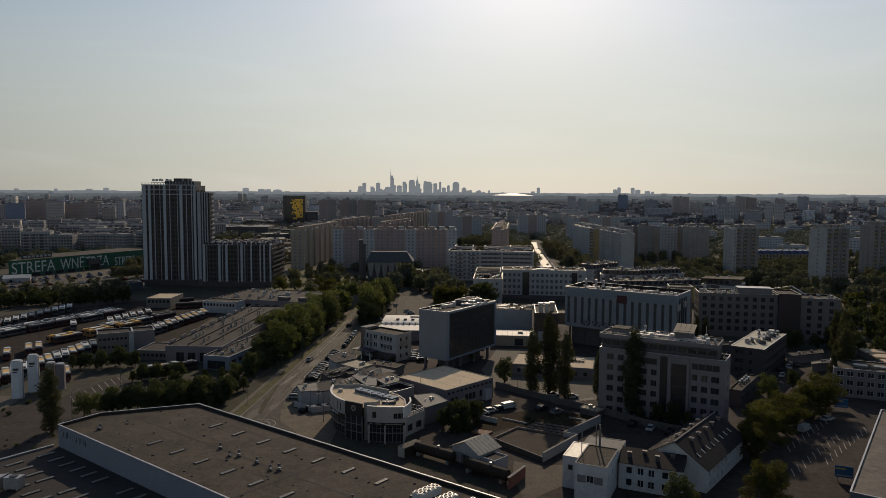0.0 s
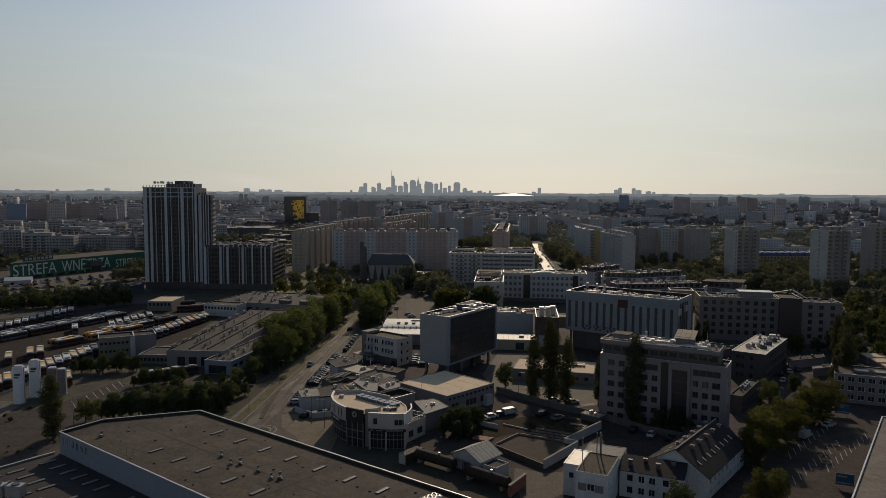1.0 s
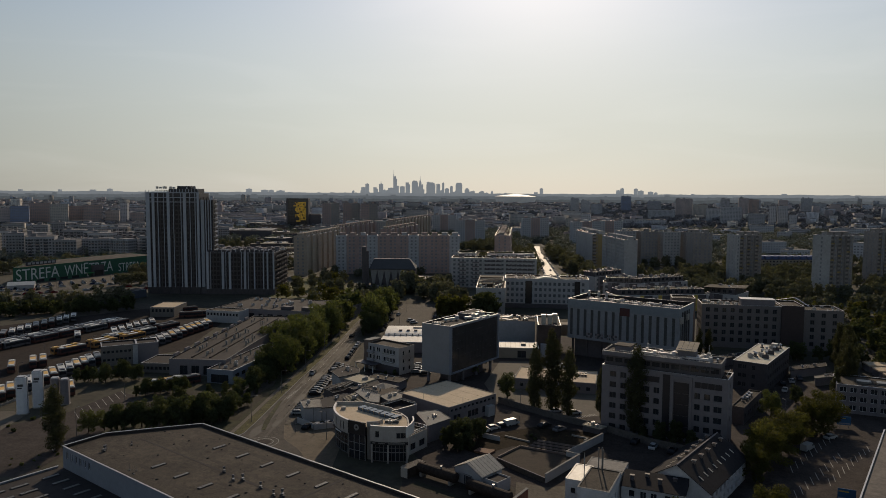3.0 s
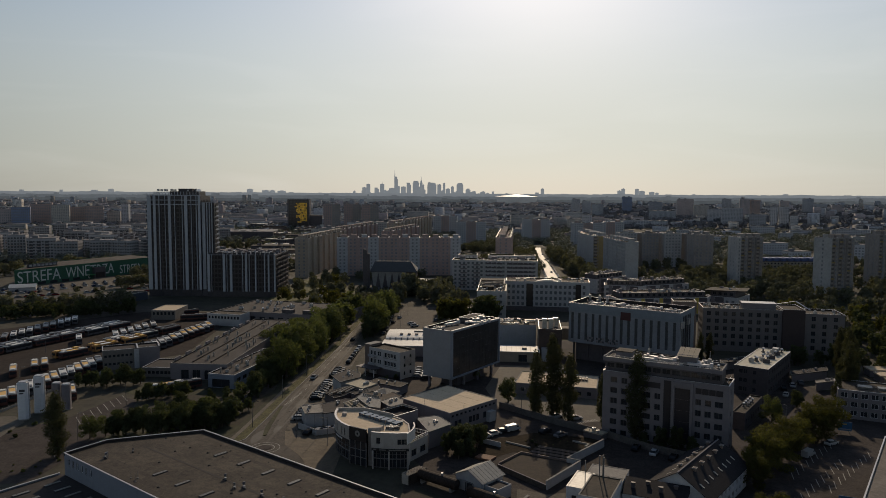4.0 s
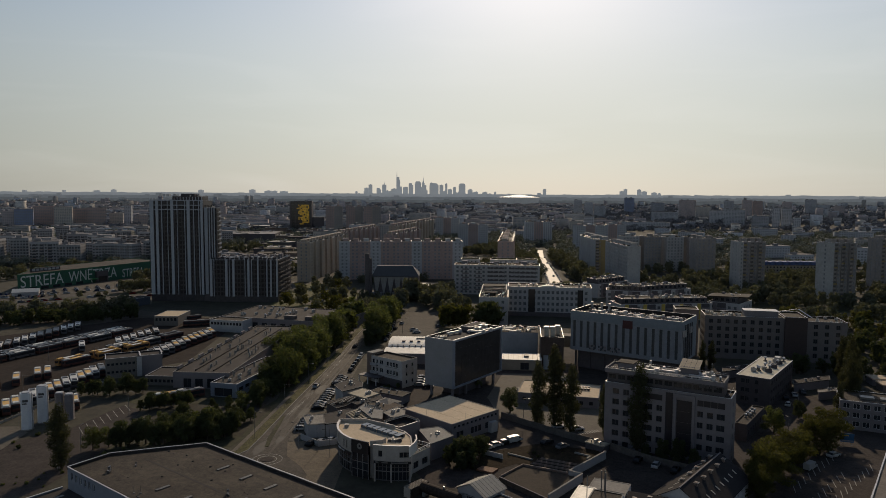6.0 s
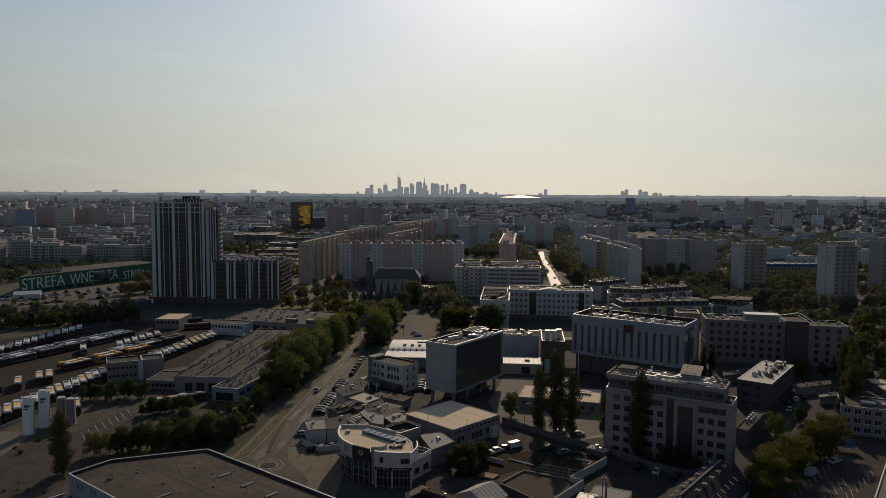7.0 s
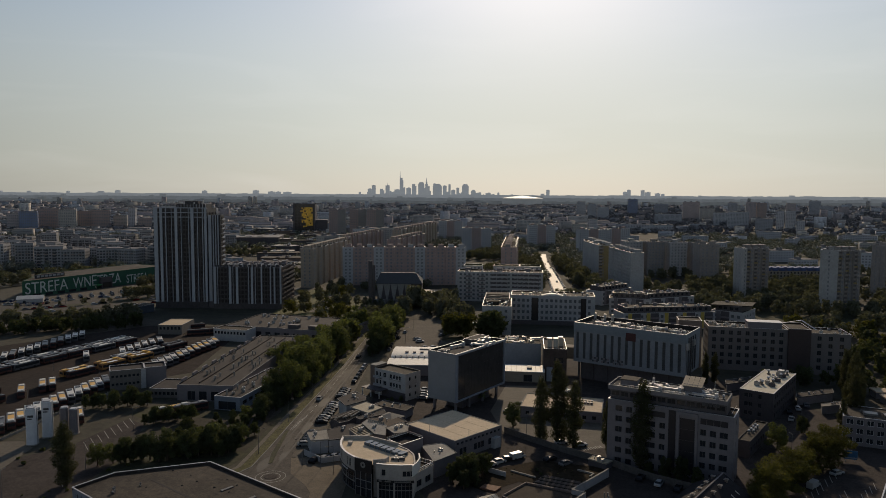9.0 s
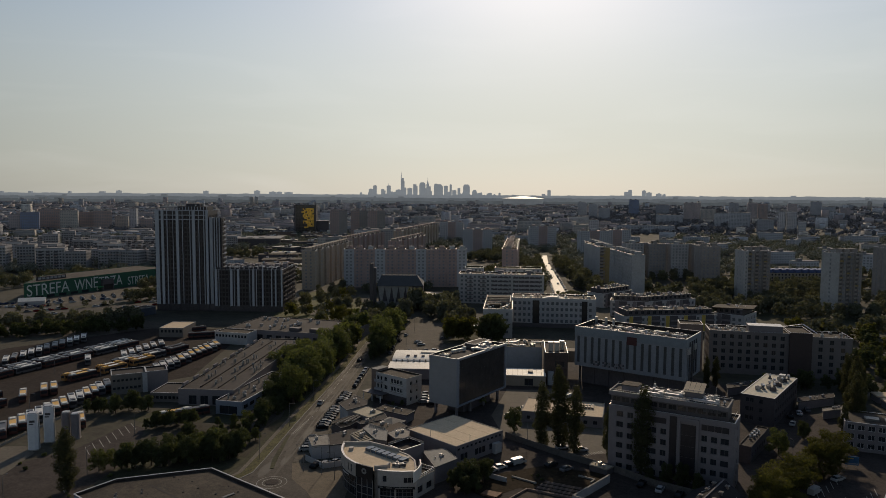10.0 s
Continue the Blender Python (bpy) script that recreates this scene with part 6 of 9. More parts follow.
run(bm, [(43.6, 191.9), (31.2, 177.9), (34.2, 176.0), (23.8, 163.0)], 0.5, 2.2, 2.3)
solid("trim_wall", "pale coping on the yard wall", "coping", bm, KERB, kind="structure")
bm = bmesh.new()
run(bm, [(23.6, 163.0), (13.2, 175.6)], 0.3, 0, 1.3)
solid("wall_retaining", "dark stained retaining wall of the earth terrace", "wall", bm, mat("stained concrete wall", (0.066, 0.056, 0.048), 0.9, 0.4, 0.4, 2.5, 0.2), kind="structure")
bm = bmesh.new()
run(bm, [(23.6, 163.0), (13.2, 175.6)], 0.34, 1.3, 1.36)
solid("trim_retaining", "thin grey coping on the retaining wall", "coping", bm, GREY_WALL, kind="structure")
DECK = mat("brown earth and planks", (0.041, 0.031, 0.022), 0.95, 0.4, 0.5, 3.0, 0.3)
bm = bmesh.new()
prism(bm, [(13.6, 176.0), (23.9, 163.4), (33.6, 176.0), (31.0, 178.2), (20.0, 183.8)], 0, 1.0)
bmesh.ops.recalc_face_normals(bm, faces=bm.faces)
solid("earth_terrace", "low brown earth terrace inside the whitewashed wall", "terrace", bm, DECK)
bm = bmesh.new()
run(bm, [(13.6, 176.2), (20.0, 184.0), (31.0, 178.4)], 0.3, 0, 1.5)
solid("wall_terrace", "dark low wall round the earth terrace", "wall", bm, BROWN_WALL, kind="structure")
bm = bmesh.new()
run(bm, [(9.5, 194.8), (15.1, 191.0)], 0.3, 0, 1.4)
solid("wall_low", "short white wall beside the parked cars", "wall", bm, WHITE_WALL, kind="structure")
shed("shed", "low shed with a pale flat roof by the boundary wall", [(39.6, 200.2), (44.0, 196.6), (46.2, 198.8), (41.4, 202.6)], 1.6, DARK_WALL, CREAM_R, 0.1)
bm = bmesh.new()
prism(bm, [(7.6, 182.6), (11.6, 180.4), (13.4, 183.2), (9.2, 185.0)], 0, 0.5)
solid("sheet_pile", "pile of rusty sheets on the yard's ground", "pile", bm, mat("rust red sheet", (0.15, 0.075, 0.045), 0.8, 0.4, 0.5, 3.0, 0.1))
sheet("lawn", [(3, 187), (14, 197.5), (26, 203), (44, 198), (42.5, 192), (31.4, 179), (18.5, 187.5), (9, 180.5)], 0.06, mat("trodden earth", (0.030, 0.0225, 0.0145), 0.95, 0.55, 0.2, 1.2, 0.4, spec=0.05), "trodden brown earth yard with weeds", "yard")
for a, b in (((16.9, 194.8), (23.2, 190.3)), ((35.8, 195.8), (39.8, 193.2)), ((39.8, 193.2), (38.4, 191.2))):
    bm = bmesh.new()
    run(bm, [a, b], 0.5, 0, 0.45)
    solid("concrete_beam", "pale concrete beam lying in the earth yard", "beam", bm, KERB, group="concrete beams")
pb = thing("timber_beams", "rows of dark timber beams on the earth yard", "beams", 20.6, 184.9, -25.5)
for k in range(12):
    slab(pb, "beam", 0.2 + 0.15 * k, 11.4 + 0.25 * k, 0.1 + 0.72 * k, 0.34 + 0.72 * k, 0.06, 0.42, BROWN_WALL if k % 3 else DECK)
bm = bmesh.new()
run(bm, [(14.3, 147.4), (18.4, 153.9)], 0.5, 0, 2.6)
solid("wall_brick", "short red brick wall with pale coping", "wall", bm, BRICK, kind="structure")
bm = bmesh.new()
run(bm, [(14.2, 147.3), (18.5, 154.0)], 0.65, 2.6, 2.7)
solid("trim_brick", "pale coping on the brick wall", "coping", bm, KERB, kind="structure")
ctn = thing("open_container", "rusty open container with slatted top", "container", -8.8, 164.8, 50)
slab(ctn, "wall", 0, 6.5, 0, 0.12, 0, 2.4, RUST), slab(ctn, "wall", 0, 6.5, 2.3, 2.42, 0, 2.4, RUST), slab(ctn, "wall", 0, 0.12, 0.12, 2.3, 0, 2.4, LIGHT_ROOF)
for k in range(14):
    slab(ctn, "slat", 0.1 + 0.46 * k, 0.34 + 0.46 * k, 0, 2.42, 2.4, 2.5, BEIGE_WALL)
# Soil darkened in colour for the shade of shed and tanks.
sheet("road_tankyard", [(-10, 176), (4, 170), (18, 160), (19, 148), (12, 141), (-10, 158)], 0.045, mat("soil with painted shade", (0.034, 0.027, 0.020), 0.95, 0.5, 0.3, 2.0, 0.3), "soil round the tanks, darkened as their shade", "ground")
# This strip's shade is painted into the weed colour.
sheet("lawn", [(-8, 161.5), (10, 147), (12.5, 148.6), (-6.5, 163.6)], 0.06, mat("weeds with painted shade", (0.026, 0.026, 0.014), 0.95, 0.55, 0.3, 1.5, 0.4), "thin weeds below the tanks, darkened as shade", "lawn")
sheet("road_paved", [(17, 141), (29, 152), (30, 162), (24, 160.5), (17, 163.5), (16, 156)], 0.05, mat("stained yard paving", (0.078, 0.066, 0.050), 0.9, 0.4, 0.3, 2.0, 0.2), "stained paved yard beside the boiler house", "yard")
bm = bmesh.new()
run(bm, [(17.4, 227), (34.1, 209.8), (46.9, 199), (55.4, 189.2), (64, 183)], 0.3, 0, 2.0)
solid("wall_long", "long grey concrete boundary wall under the trees", "wall", bm, mat("weathered concrete wall", (0.09, 0.082, 0.075), 0.9, 0.3, 0.3, 2.0, 0.15), kind="structure")

# ---- bus depot ----
CREAM_WALL = mat("cream depot render", (0.14, 0.128, 0.116), 0.9, 0.15, 0.2, 1.5, 0.08)
do = thing("depot_office", "cream two-storey depot office with two window rows", "office building", -133.0, 270.4, 27)
walls(do, 12.6, 10, 7.9, CREAM_WALL, {"f": (even(12.6, 8, 1.0), [(1.9, 2.9), (5.0, 6.0)])}, BITUMEN_D, parapet=0.5)
walls(do, 8.0, 9, 7.9, GREY_WALL, {}, BITUMEN_D, x0=12.65, y0=0.4, parapet=0.5)
slab(do, "stair_shaft", 11.2, 13.0, -0.5, -0.02, 0, 7.6, WHITE_WALL, "white rendered stair shaft")
lk = thing("depot_link", "low depot link building with a row of windows", "office building", -114.4, 262.6, -3)
walls(lk, 11.6, 14, 3.6, CREAM_WALL, {"f": (even(11.6, 7, 1.2), [(1.1, 2.3)])}, BITUMEN_D, parapet=0.3)
dw = thing("depot_workshop", "wide depot workshop with a grey felt roof", "workshop", -102.6, 259.6, -4)
walls(dw, 21.6, 93, 6.0, GREY_WALL, {"f": ([(4, 7), (8.4, 11.4), (13, 16)], [(0.2, 3.6)]), "l": (even(92, 18, 2), [(2.6, 4.4)])}, BITUMEN_D, parapet=0.4, cap=KERB)
DV = bmesh.new()
tube(DV, 0, 0, 0, 1.7, 0.3, 0.3, 8), tube(DV, 0, 0, 1.75, 2.15, 0.62, 0.3, 8)
DV = mesh("roof_vent", DV, KERB)
vq = random.Random(71)
for k in range(48):
    put(dw, "roof_vent", DV, vq.choice((1.6, 5, 10.4, 11.4, 16, 19)) + vq.uniform(-0.6, 0.6), vq.uniform(5, 90), 5.6, 0, vq.uniform(0.6, 0.95))
bm = bmesh.new()
run(bm, [(7, 4), (7, 88)], 0.5, 5.6, 6.1), run(bm, [(14, 4), (14, 88)], 0.5, 5.6, 6.1)
part("roof_upstand", bm, BITUMEN_D, dw)
for k in range(9):
    slab(dw, "parapet_pier", -0.2, 0.5, 4 + 9.5 * k, 8 + 9.5 * k, 6.0, 7.1, GREY_WALL)
dv = thing("depot_workshop", "low depot wing with vents along its roof", "workshop", -85.0, 249.0, -13)
walls(dv, 10.4, 42, 5.0, PALE_WALL, {"f": ([(1.5, 8.5)], [(0.2, 3.2)]), "r": (even(42, 9, 3), [(2, 3.4)])}, BITUMEN_D, parapet=0.4)
for k in range(10):
    put(dv, "roof_vent", DV, 3 + 4.0 * (k % 2), 3.5 + 3.8 * k, 4.6, 0, 0.9)
    put(dv, "air_unit", UNIT, 5 + 2 * (k % 2), 4.5 + 3.7 * k, 4.6, 20, 0.8)
db = thing("depot_hall", "broad low hall with a dark flat roof", "hall", -122.5, 379, -16)
walls(db, 68, 38, 6.0, GREY_WALL, {"f": (even(68, 12, 3.2), [(0.3, 3.6)])}, BITUMEN_D, parapet=0.3, cap=KERB)
clutter(db, 4, 64, 4, 34, 5.7, 22, 61, ((VENT, "roof_vent"), (UNIT, "air_unit")), (1.0, 1.6))
for k in range(2):
    slab(db, "roof_box", 36 + 12 * k, 42 + 12 * k, 3, 6, 5.7, 7.6, DARK_WALL)
dc = thing("depot_office", "long low white office with a window band", "office building", -125, 367, -14)
walls(dc, 19, 10, 6.2, WHITE_WALL, {"f": (even(19, 10, 1.2), [(3.6, 5.0)])}, BITUMEN, parapet=0.4)
dd = thing("depot_office", "small depot pavilion with a pale roof", "office building", -160, 380.6, 0)
walls(dd, 13, 19, 5.2, CREAM_WALL, {"f": (even(13, 6, 1.3), [(2.6, 4.2)])}, BEIGE_ROOF, parapet=0.2)
de = thing("depot_shed", "long dark depot shed beside the trees", "shed", -204.0, 428.0, 66)
walls(de, 28, 9, 5.0, mat("dark blue cladding", (0.05, 0.06, 0.08), 0.7, 0.2), {}, BITUMEN_D, parapet=0.2)

SILO_W = mat("white silo enamel", (0.52, 0.53, 0.55), 0.5, 0.1, 0.3, 2.0, 0.03)
for x, y, h, w, m in ((-129.0, 212.2, 11.4, 2.9, SILO_W), (-128.0, 219.0, 11.6, 2.9, SILO_W), (-124.5, 222.5, 8.4, 2.6, GREY_WALL), (-121.5, 222.5, 8.0, 2.6, GREY_WALL)):
    e = thing("silo", "tall white storage silo with chamfered edges" if m is SILO_W else "shorter grey storage silo", "silo", x, y, 12, group="silos")
    c = w * 0.2
    q = w / 2
    O = [(-q + c, -q), (q - c, -q), (q, -q + c), (q, q - c), (q - c, q), (-q + c, q), (-q, q - c), (-q, -q + c)]
    bm = bmesh.new()
    prism(bm, O, 0.3, h)
    part("shell", bm, m, e)
    bm = bmesh.new()
    prism(bm, [(a * 0.8, b * 0.8) for a, b in O], h, h + 0.35)
    part("cap", bm, FLASHING, e)
    bm = bmesh.new()
    prism(bm, [(a * 1.1, b * 1.1) for a, b in O], 0, 0.3)
    part("foot", bm, KERB, e)
    if m is SILO_W:
        slab(e, "logo_band", -0.7, 0.9, -q - 0.04, -q, h - 2.6, h - 1.9, DARK_STEEL), slab(e, "logo_band", -0.8, 0.5, -q - 0.04, -q, h - 3.3, h - 2.9, DARK_STEEL)
        slab(e, "ladder", q, q + 0.15, -0.25, 0.25, 0.3, h, STEEL)
sheet("pavement_silo", [(-140, 214), (-133, 214.5), (-127, 209), (-126, 192), (-142, 196)], 0.06, CONCRETE, "pale paved strip by the silos", "pavement")

# ---- buses ----
def bus_kind(label, roofc, sidec, podc, topc):
    e = thing("bus", label, "bus", 0, -60, 0, 0, "parked buses")
    bm = bmesh.new()
    box(bm, -6, 6, -1.27, 1.27, 0.35, 2.75)
    body = part("body", bm, sidec, e)
    bm = bmesh.new()
    box(bm, -5.92, 5.92, -1.18, 1.18, 2.75, 2.95)
    part("roof", bm, topc, body)
    bm = bmesh.new()
    for s in (-1, 1):
        box(bm, -5.6, 5.7, s * 1.285 - 0.012, s * 1.285 + 0.012, 1.25, 2.35)
    box(bm, 5.98, 6.03, -1.15, 1.15, 1.0, 2.5), box(bm, -6.03, -5.98, -1.0, 1.0, 1.4, 2.4)
    part("glazing", bm, GLASS, body)
    bm = bmesh.new()
    box(bm, -2.6, 2.2, -0.95, 0.95, 2.95, 3.02)
    part("roof_panel", bm, roofc, body)
    for a, b in ((2.9, 4.9), (-5.3, -3.3)):
        bm = bmesh.new()
        box(bm, a, b, -0.85, 0.85, 2.95, 3.25)
        part("roof_pod", bm, podc, body)
    for x in (3.4, -3.2):
        for s in (-1, 1):
            bm = bmesh.new()
            ring = []
            for y in (s * 1.02, s * 1.3):
                ring.append([bm.verts.new((x + 0.48 * math.cos(k * math.pi / 5), y, 0.48 + 0.48 * math.sin(k * math.pi / 5))) for k in range(10)])
            for k in range(10):
                bm.faces.new((ring[0][k], ring[0][(k + 1) % 10], ring[1][(k + 1) % 10], ring[1][k]))
            bm.faces.new(ring[1])
            part("wheel", bm, RUBBER, e)
    return e


BUS_Y = mat("amber bus paint", (0.66, 0.38, 0.08), 0.45, 0.12, 0.5, 3.0, 0)
BUS_O = mat("dull orange bus paint", (0.30, 0.15, 0.05), 0.5, 0.15, 0.5, 3.0, 0)
BUS_W = mat("white bus paint", (0.6, 0.58, 0.53), 0.4, 0.1, 0.5, 3.0, 0)
BUS_R = mat("dark red bus paint", (0.075, 0.028, 0.022), 0.45, 0.15, 0.5, 3.0, 0)
BUS_G = mat("dark grey bus paint", (0.08, 0.08, 0.085), 0.4, 0.15, 0.5, 3.0, 0)
BUS_P = mat("pale grey bus paint", (0.2, 0.2, 0.195), 0.45, 0.12, 0.5, 3.0, 0)
BUSES = [bus_kind("amber-roofed city bus parked in the depot", BUS_Y, BUS_R, BUS_W, BUS_P), bus_kind("pale-roofed city bus parked in the depot", BUS_W, BUS_G, BUS_G, BUS_W), bus_kind("orange city bus parked in the depot row", BUS_W, BUS_O, BUS_Y, BUS_O), bus_kind("grey-roofed city bus parked in the depot", BUS_G, BUS_R, BUS_P, BUS_G)]
done = set()
vr = random.Random(17)


def place(ob, x, y, deg, z=0.03):
    m = pose(x, y, z, 0, 0, deg)
    if ob.name not in done:
        done.add(ob.name)
        ob.matrix_world = m
        return ob
    return copy_thing(ob, m)


def bus_row(a, b, n, deg, kinds):
    for k in range(n):
        f = k / max(n - 1, 1)
        place(BUSES[vr.choice(kinds)], a[0] + (b[0] - a[0]) * f + vr.uniform(-0.25, 0.25), a[1] + (b[1] - a[1]) * f + vr.uniform(-0.2, 0.2), deg + vr.uniform(-1.5, 1.5))


bus_row((-147.0, 225), (-139, 279), 14, 122, (0, 0, 0, 1, 3))
bus_row((-129.8, 306), (-120.5, 356), 12, 120, (0, 1, 1, 0))
bus_row((-156.5, 331), (-149, 356), 6, 118, (1, 1, 0))
bus_row((-205, 318), (-196, 370), 11, 118, (1, 1, 3))
for dx in (0, 3.4, 6.8):
    bus_row((-199 + dx, 296 - dx * 0.5), (-172 + dx, 357 - dx * 0.5), 6, 66, (3, 1, 3))
bus_row((-152, 322), (-139, 348), 3, 64, (3, 1)), bus_row((-148.5, 320.5), (-136, 345), 3, 64, (1, 3))
bus_row((-160, 295), (-146, 324), 3, 62, (2, 2)), bus_row((-156.6, 293.5), (-143, 321), 3, 62, (2, 0))
for x, y, d, k in ((-164, 264, 120, 0), (-160.5, 272, 120, 0), (-158, 274.5, 120, 0), (-169, 322, 118, 1), (-176, 260, 64, 3), (-168, 250, 64, 3), (-157, 392, 30, 0), (-146, 396, 32, 3), (-97.5, 243.5, 40, 0), (-92.5, 246.0, 40, 3), (-127, 236, 120, 0), (-132, 384, 20, 3), (-126, 388, 20, 1), (-138, 381, 20, 3)):
    place(BUSES[k], x, y, d)

# ---- cars ----
CAR_GLASS = mat("dark car glass", (0.02, 0.022, 0.025), 0.3, 0.2, 0.5, 3.0, 0.0, spec=0.2)


def car_kind(name, label, paint, van=False):
    e = thing(name, label, "van" if van else "car", 0, -70, 0, 0, "parked cars")
    prof = [(-2.15, 0.3), (2.1, 0.3), (2.2, 0.65), (2.05, 0.85), (1.1, 0.98), (-1.95, 1.0), (-2.2, 0.75)]
    if van:
        prof = [(-2.5, 0.35), (2.4, 0.35), (2.5, 0.9), (1.9, 1.15), (-2.5, 1.2)]
    bm = bmesh.new()
    A = [bm.verts.new((x, -0.88, z)) for x, z in prof]
    B = [bm.verts.new((x, 0.88, z)) for x, z in prof]
    n = len(prof)
    bm.faces.new(A), bm.faces.new(B[::-1])
    for k in range(n):
        bm.faces.new((A[k], B[k], B[(k + 1) % n], A[(k + 1) % n]))
    bmesh.ops.recalc_face_normals(bm, faces=bm.faces)
    body = part("body", bm, paint, e)

    def cabin(pts, wb, wt, z0, z1, m, nm):
        bm = bmesh.new()
        (b0, b1), (t0, t1) = pts
        V = [bm.verts.new(p) for p in ((b0, -wb, z0), (b1, -wb, z0), (b1, wb, z0), (b0, wb, z0), (t0, -wt, z1), (t1, -wt, z1), (t1, wt, z1), (t0, wt, z1))]
        for q in ((4, 5, 6, 7), (0, 1, 5, 4), (1, 2, 6, 5), (2, 3, 7, 6), (3, 0, 4, 7)):
            bm.faces.new([V[i] for i in q])
        part(nm, bm, m, body)
    if van:
        cabin(((-2.5, 1.9), (-2.45, 1.2)), 0.87, 0.8, 1.18, 2.0, paint, "roof_body")
        cabin(((1.0, 1.95), (0.9, 1.28)), 0.885, 0.8, 1.2, 1.85, CAR_GLASS, "windscreen")
    else:
        cabin(((-1.85, 1.15), (-1.3, 0.45)), 0.82, 0.64, 0.98, 1.42, CAR_GLASS, "glazing")
        cabin(((-1.3, 0.45), (-1.2, 0.35)), 0.64, 0.6, 1.42, 1.48, paint, "roof")
    for x in (1.35, -1.35):
        for s in (-1, 1):
            bm = bmesh.new()
            ring = []
            for y in (s * 0.7, s * 0.9):
                ring.append([bm.verts.new((x + 0.32 * math.cos(k * math.pi / 4), y, 0.32 + 0.32 * math.sin(k * math.pi / 4))) for k in range(8)])
            for k in range(8):
                bm.faces.new((ring[0][k], ring[0][(k + 1) % 8], ring[1][(k + 1) % 8], ring[1][k]))
            bm.faces.new(ring[1])
            part("wheel", bm, RUBBER, e)
    return e


CP = [("silver", (0.34, 0.345, 0.35)), ("black", (0.015, 0.015, 0.017)), ("white", (0.33, 0.33, 0.32)), ("dark blue", (0.02, 0.03, 0.07)), ("grey", (0.12, 0.12, 0.125)), ("dark red", (0.14, 0.02, 0.02))]
CARS = [car_kind("car", nm + " hatchback car parked on the asphalt", mat(nm + " car paint", c, 0.25, 0.05, 0.3, 3.0, 0, metal=0.0, spec=0.15)) for nm, c in CP]
CARS.append(car_kind("van", "white panel van parked in the yard", bpy.data.materials["white car paint"], True))


def far_car(paint):
    """A car a few hundred metres off: body, glazing and roof in one small mesh."""
    bm = bmesh.new()
    for pts, w, mi in (([(-2.15, 0.15), (2.15, 0.15), (2.2, 0.7), (1.1, 0.98), (-1.95, 1.0), (-2.2, 0.75)], 0.88, 0), ([(-1.85, 0.99), (1.15, 0.98), (0.45, 1.42), (-1.3, 1.42)], 0.76, 1), ([(-1.3, 1.42), (0.45, 1.42), (0.35, 1.48), (-1.2, 1.48)], 0.64, 0)):
        A, B = [[bm.verts.new((x, s * w, z)) for x, z in pts] for s in (-1, 1)]
        for f in [A, B[::-1]] + [(A[k], B[k], B[(k + 1) % len(A)], A[(k + 1) % len(A)]) for k in range(len(A))]:
            bm.faces.new(f).material_index = mi
    bmesh.ops.recalc_face_normals(bm, faces=bm.faces)
    return mesh("car", bm, paint, CAR_GLASS)


FAR_CARS = [far_car(bpy.data.materials[nm + " car paint"]) for nm, c in CP]


def car(x, y, deg, k=None):
    if y > 400:
        k = vr.randrange(6) if k is None else k
        ob = new("car", FAR_CARS[k % 6])
        ob.matrix_world = pose(x, y, 0.04, 0, 0, deg)
        tagged(ob, CP[k % 6][0] + " car on the distant asphalt", "car", "distant cars")
        return
    place(CARS[vr.randrange(6) if k is None else k], x, y, deg, 0.04)


for y0, n in ((213.5, 5), (234.5, 9), (264.0, 5)):
    for k in range(n):
        y = y0 + 2.55 * k
        car(-44.9 + (y - 219) * 0.06 + vr.uniform(-0.2, 0.2), y + vr.uniform(-0.2, 0.2), 14 + vr.uniform(-4, 4), vr.choice((1, 1, 4, 1, 1, 1, 2)))
for k in range(6):
    car(-39.8 + 0.2 * k, 286 + 5.4 * k, 84, vr.choice((1, 4, 1, 2)))
for x, y, d, k in ((-49.6, 262, 85, 2), (-44, 330, 85, 1), (-39.6, 200.5, 70, 1), (-37.0, 201.8, 72, 2), (-34.2, 203.5, 70, 0), (-10.2, 275, 8, 0), (-10.5, 271, 6, 2), (-10.5, 267.5, 5, 0), (-10.8, 264, 5, 4), (-7.5, 262, 5, 1), (13.9, 200.8, 30, 2), (11.3, 198.4, 30, 2), (19.6, 204.6, 35, 6), (16.6, 202.8, 30, 1), (34.4, 217.3, 10, 0), (40, 215.5, 8, 0)):
    car(x, y, d, k)
for x, y, d, k in ((29, 203, 40, 1), (33, 200, 40, 4), (-18.4, 372, 20, 0), (-16.6, 366, 20, 2), (-5.7, 383, 80, 4), (-28.5, 375, 80, 1), (-26, 390, 80, 0), (-9, 352, 10, 2), (-13, 351, 10, 4), (-21, 350, 10, 1), (20.5, 249, 40, 2), (27, 257, 10, 1), (45, 272, 50, 6), (-20, 226, 60, 1), (-17, 229, 60, 4), (52, 190, 60, 1)):
    car(x, y, d, k)
for x, y, d, k in ((56, 186.5, 60, 0), (60, 183, 60, 1), (92, 214, 60, 4), (121, 251, 70, 1), (126, 255, 70, 0), (131, 259, 70, 4), (118, 243, 60, 2), (108, 195, 30, 2), (97, 186, 40, 6), (93, 190, 40, 1), (104, 199, 30, 5), (-40.5, 209.5, 60, 1), (-30, 239, 50, 4), (-26, 241, 50, 2), (-39, 258, 10, 6)):
    car(x, y, d, k)
for k in range(16):
    car(-300 + 6.2 * k + vr.uniform(-2, 2), 468 + 4.6 * k * (0.6 if k < 5 else 1.0) + vr.choice((0, 7, 12)), 38, vr.randrange(6))
for k in range(34):
    car(-345 + 4.2 * (k % 17) + vr.uniform(-1, 1), 462 + 16 * (k // 17) + 1.2 * (k % 17), 100, vr.randrange(6))
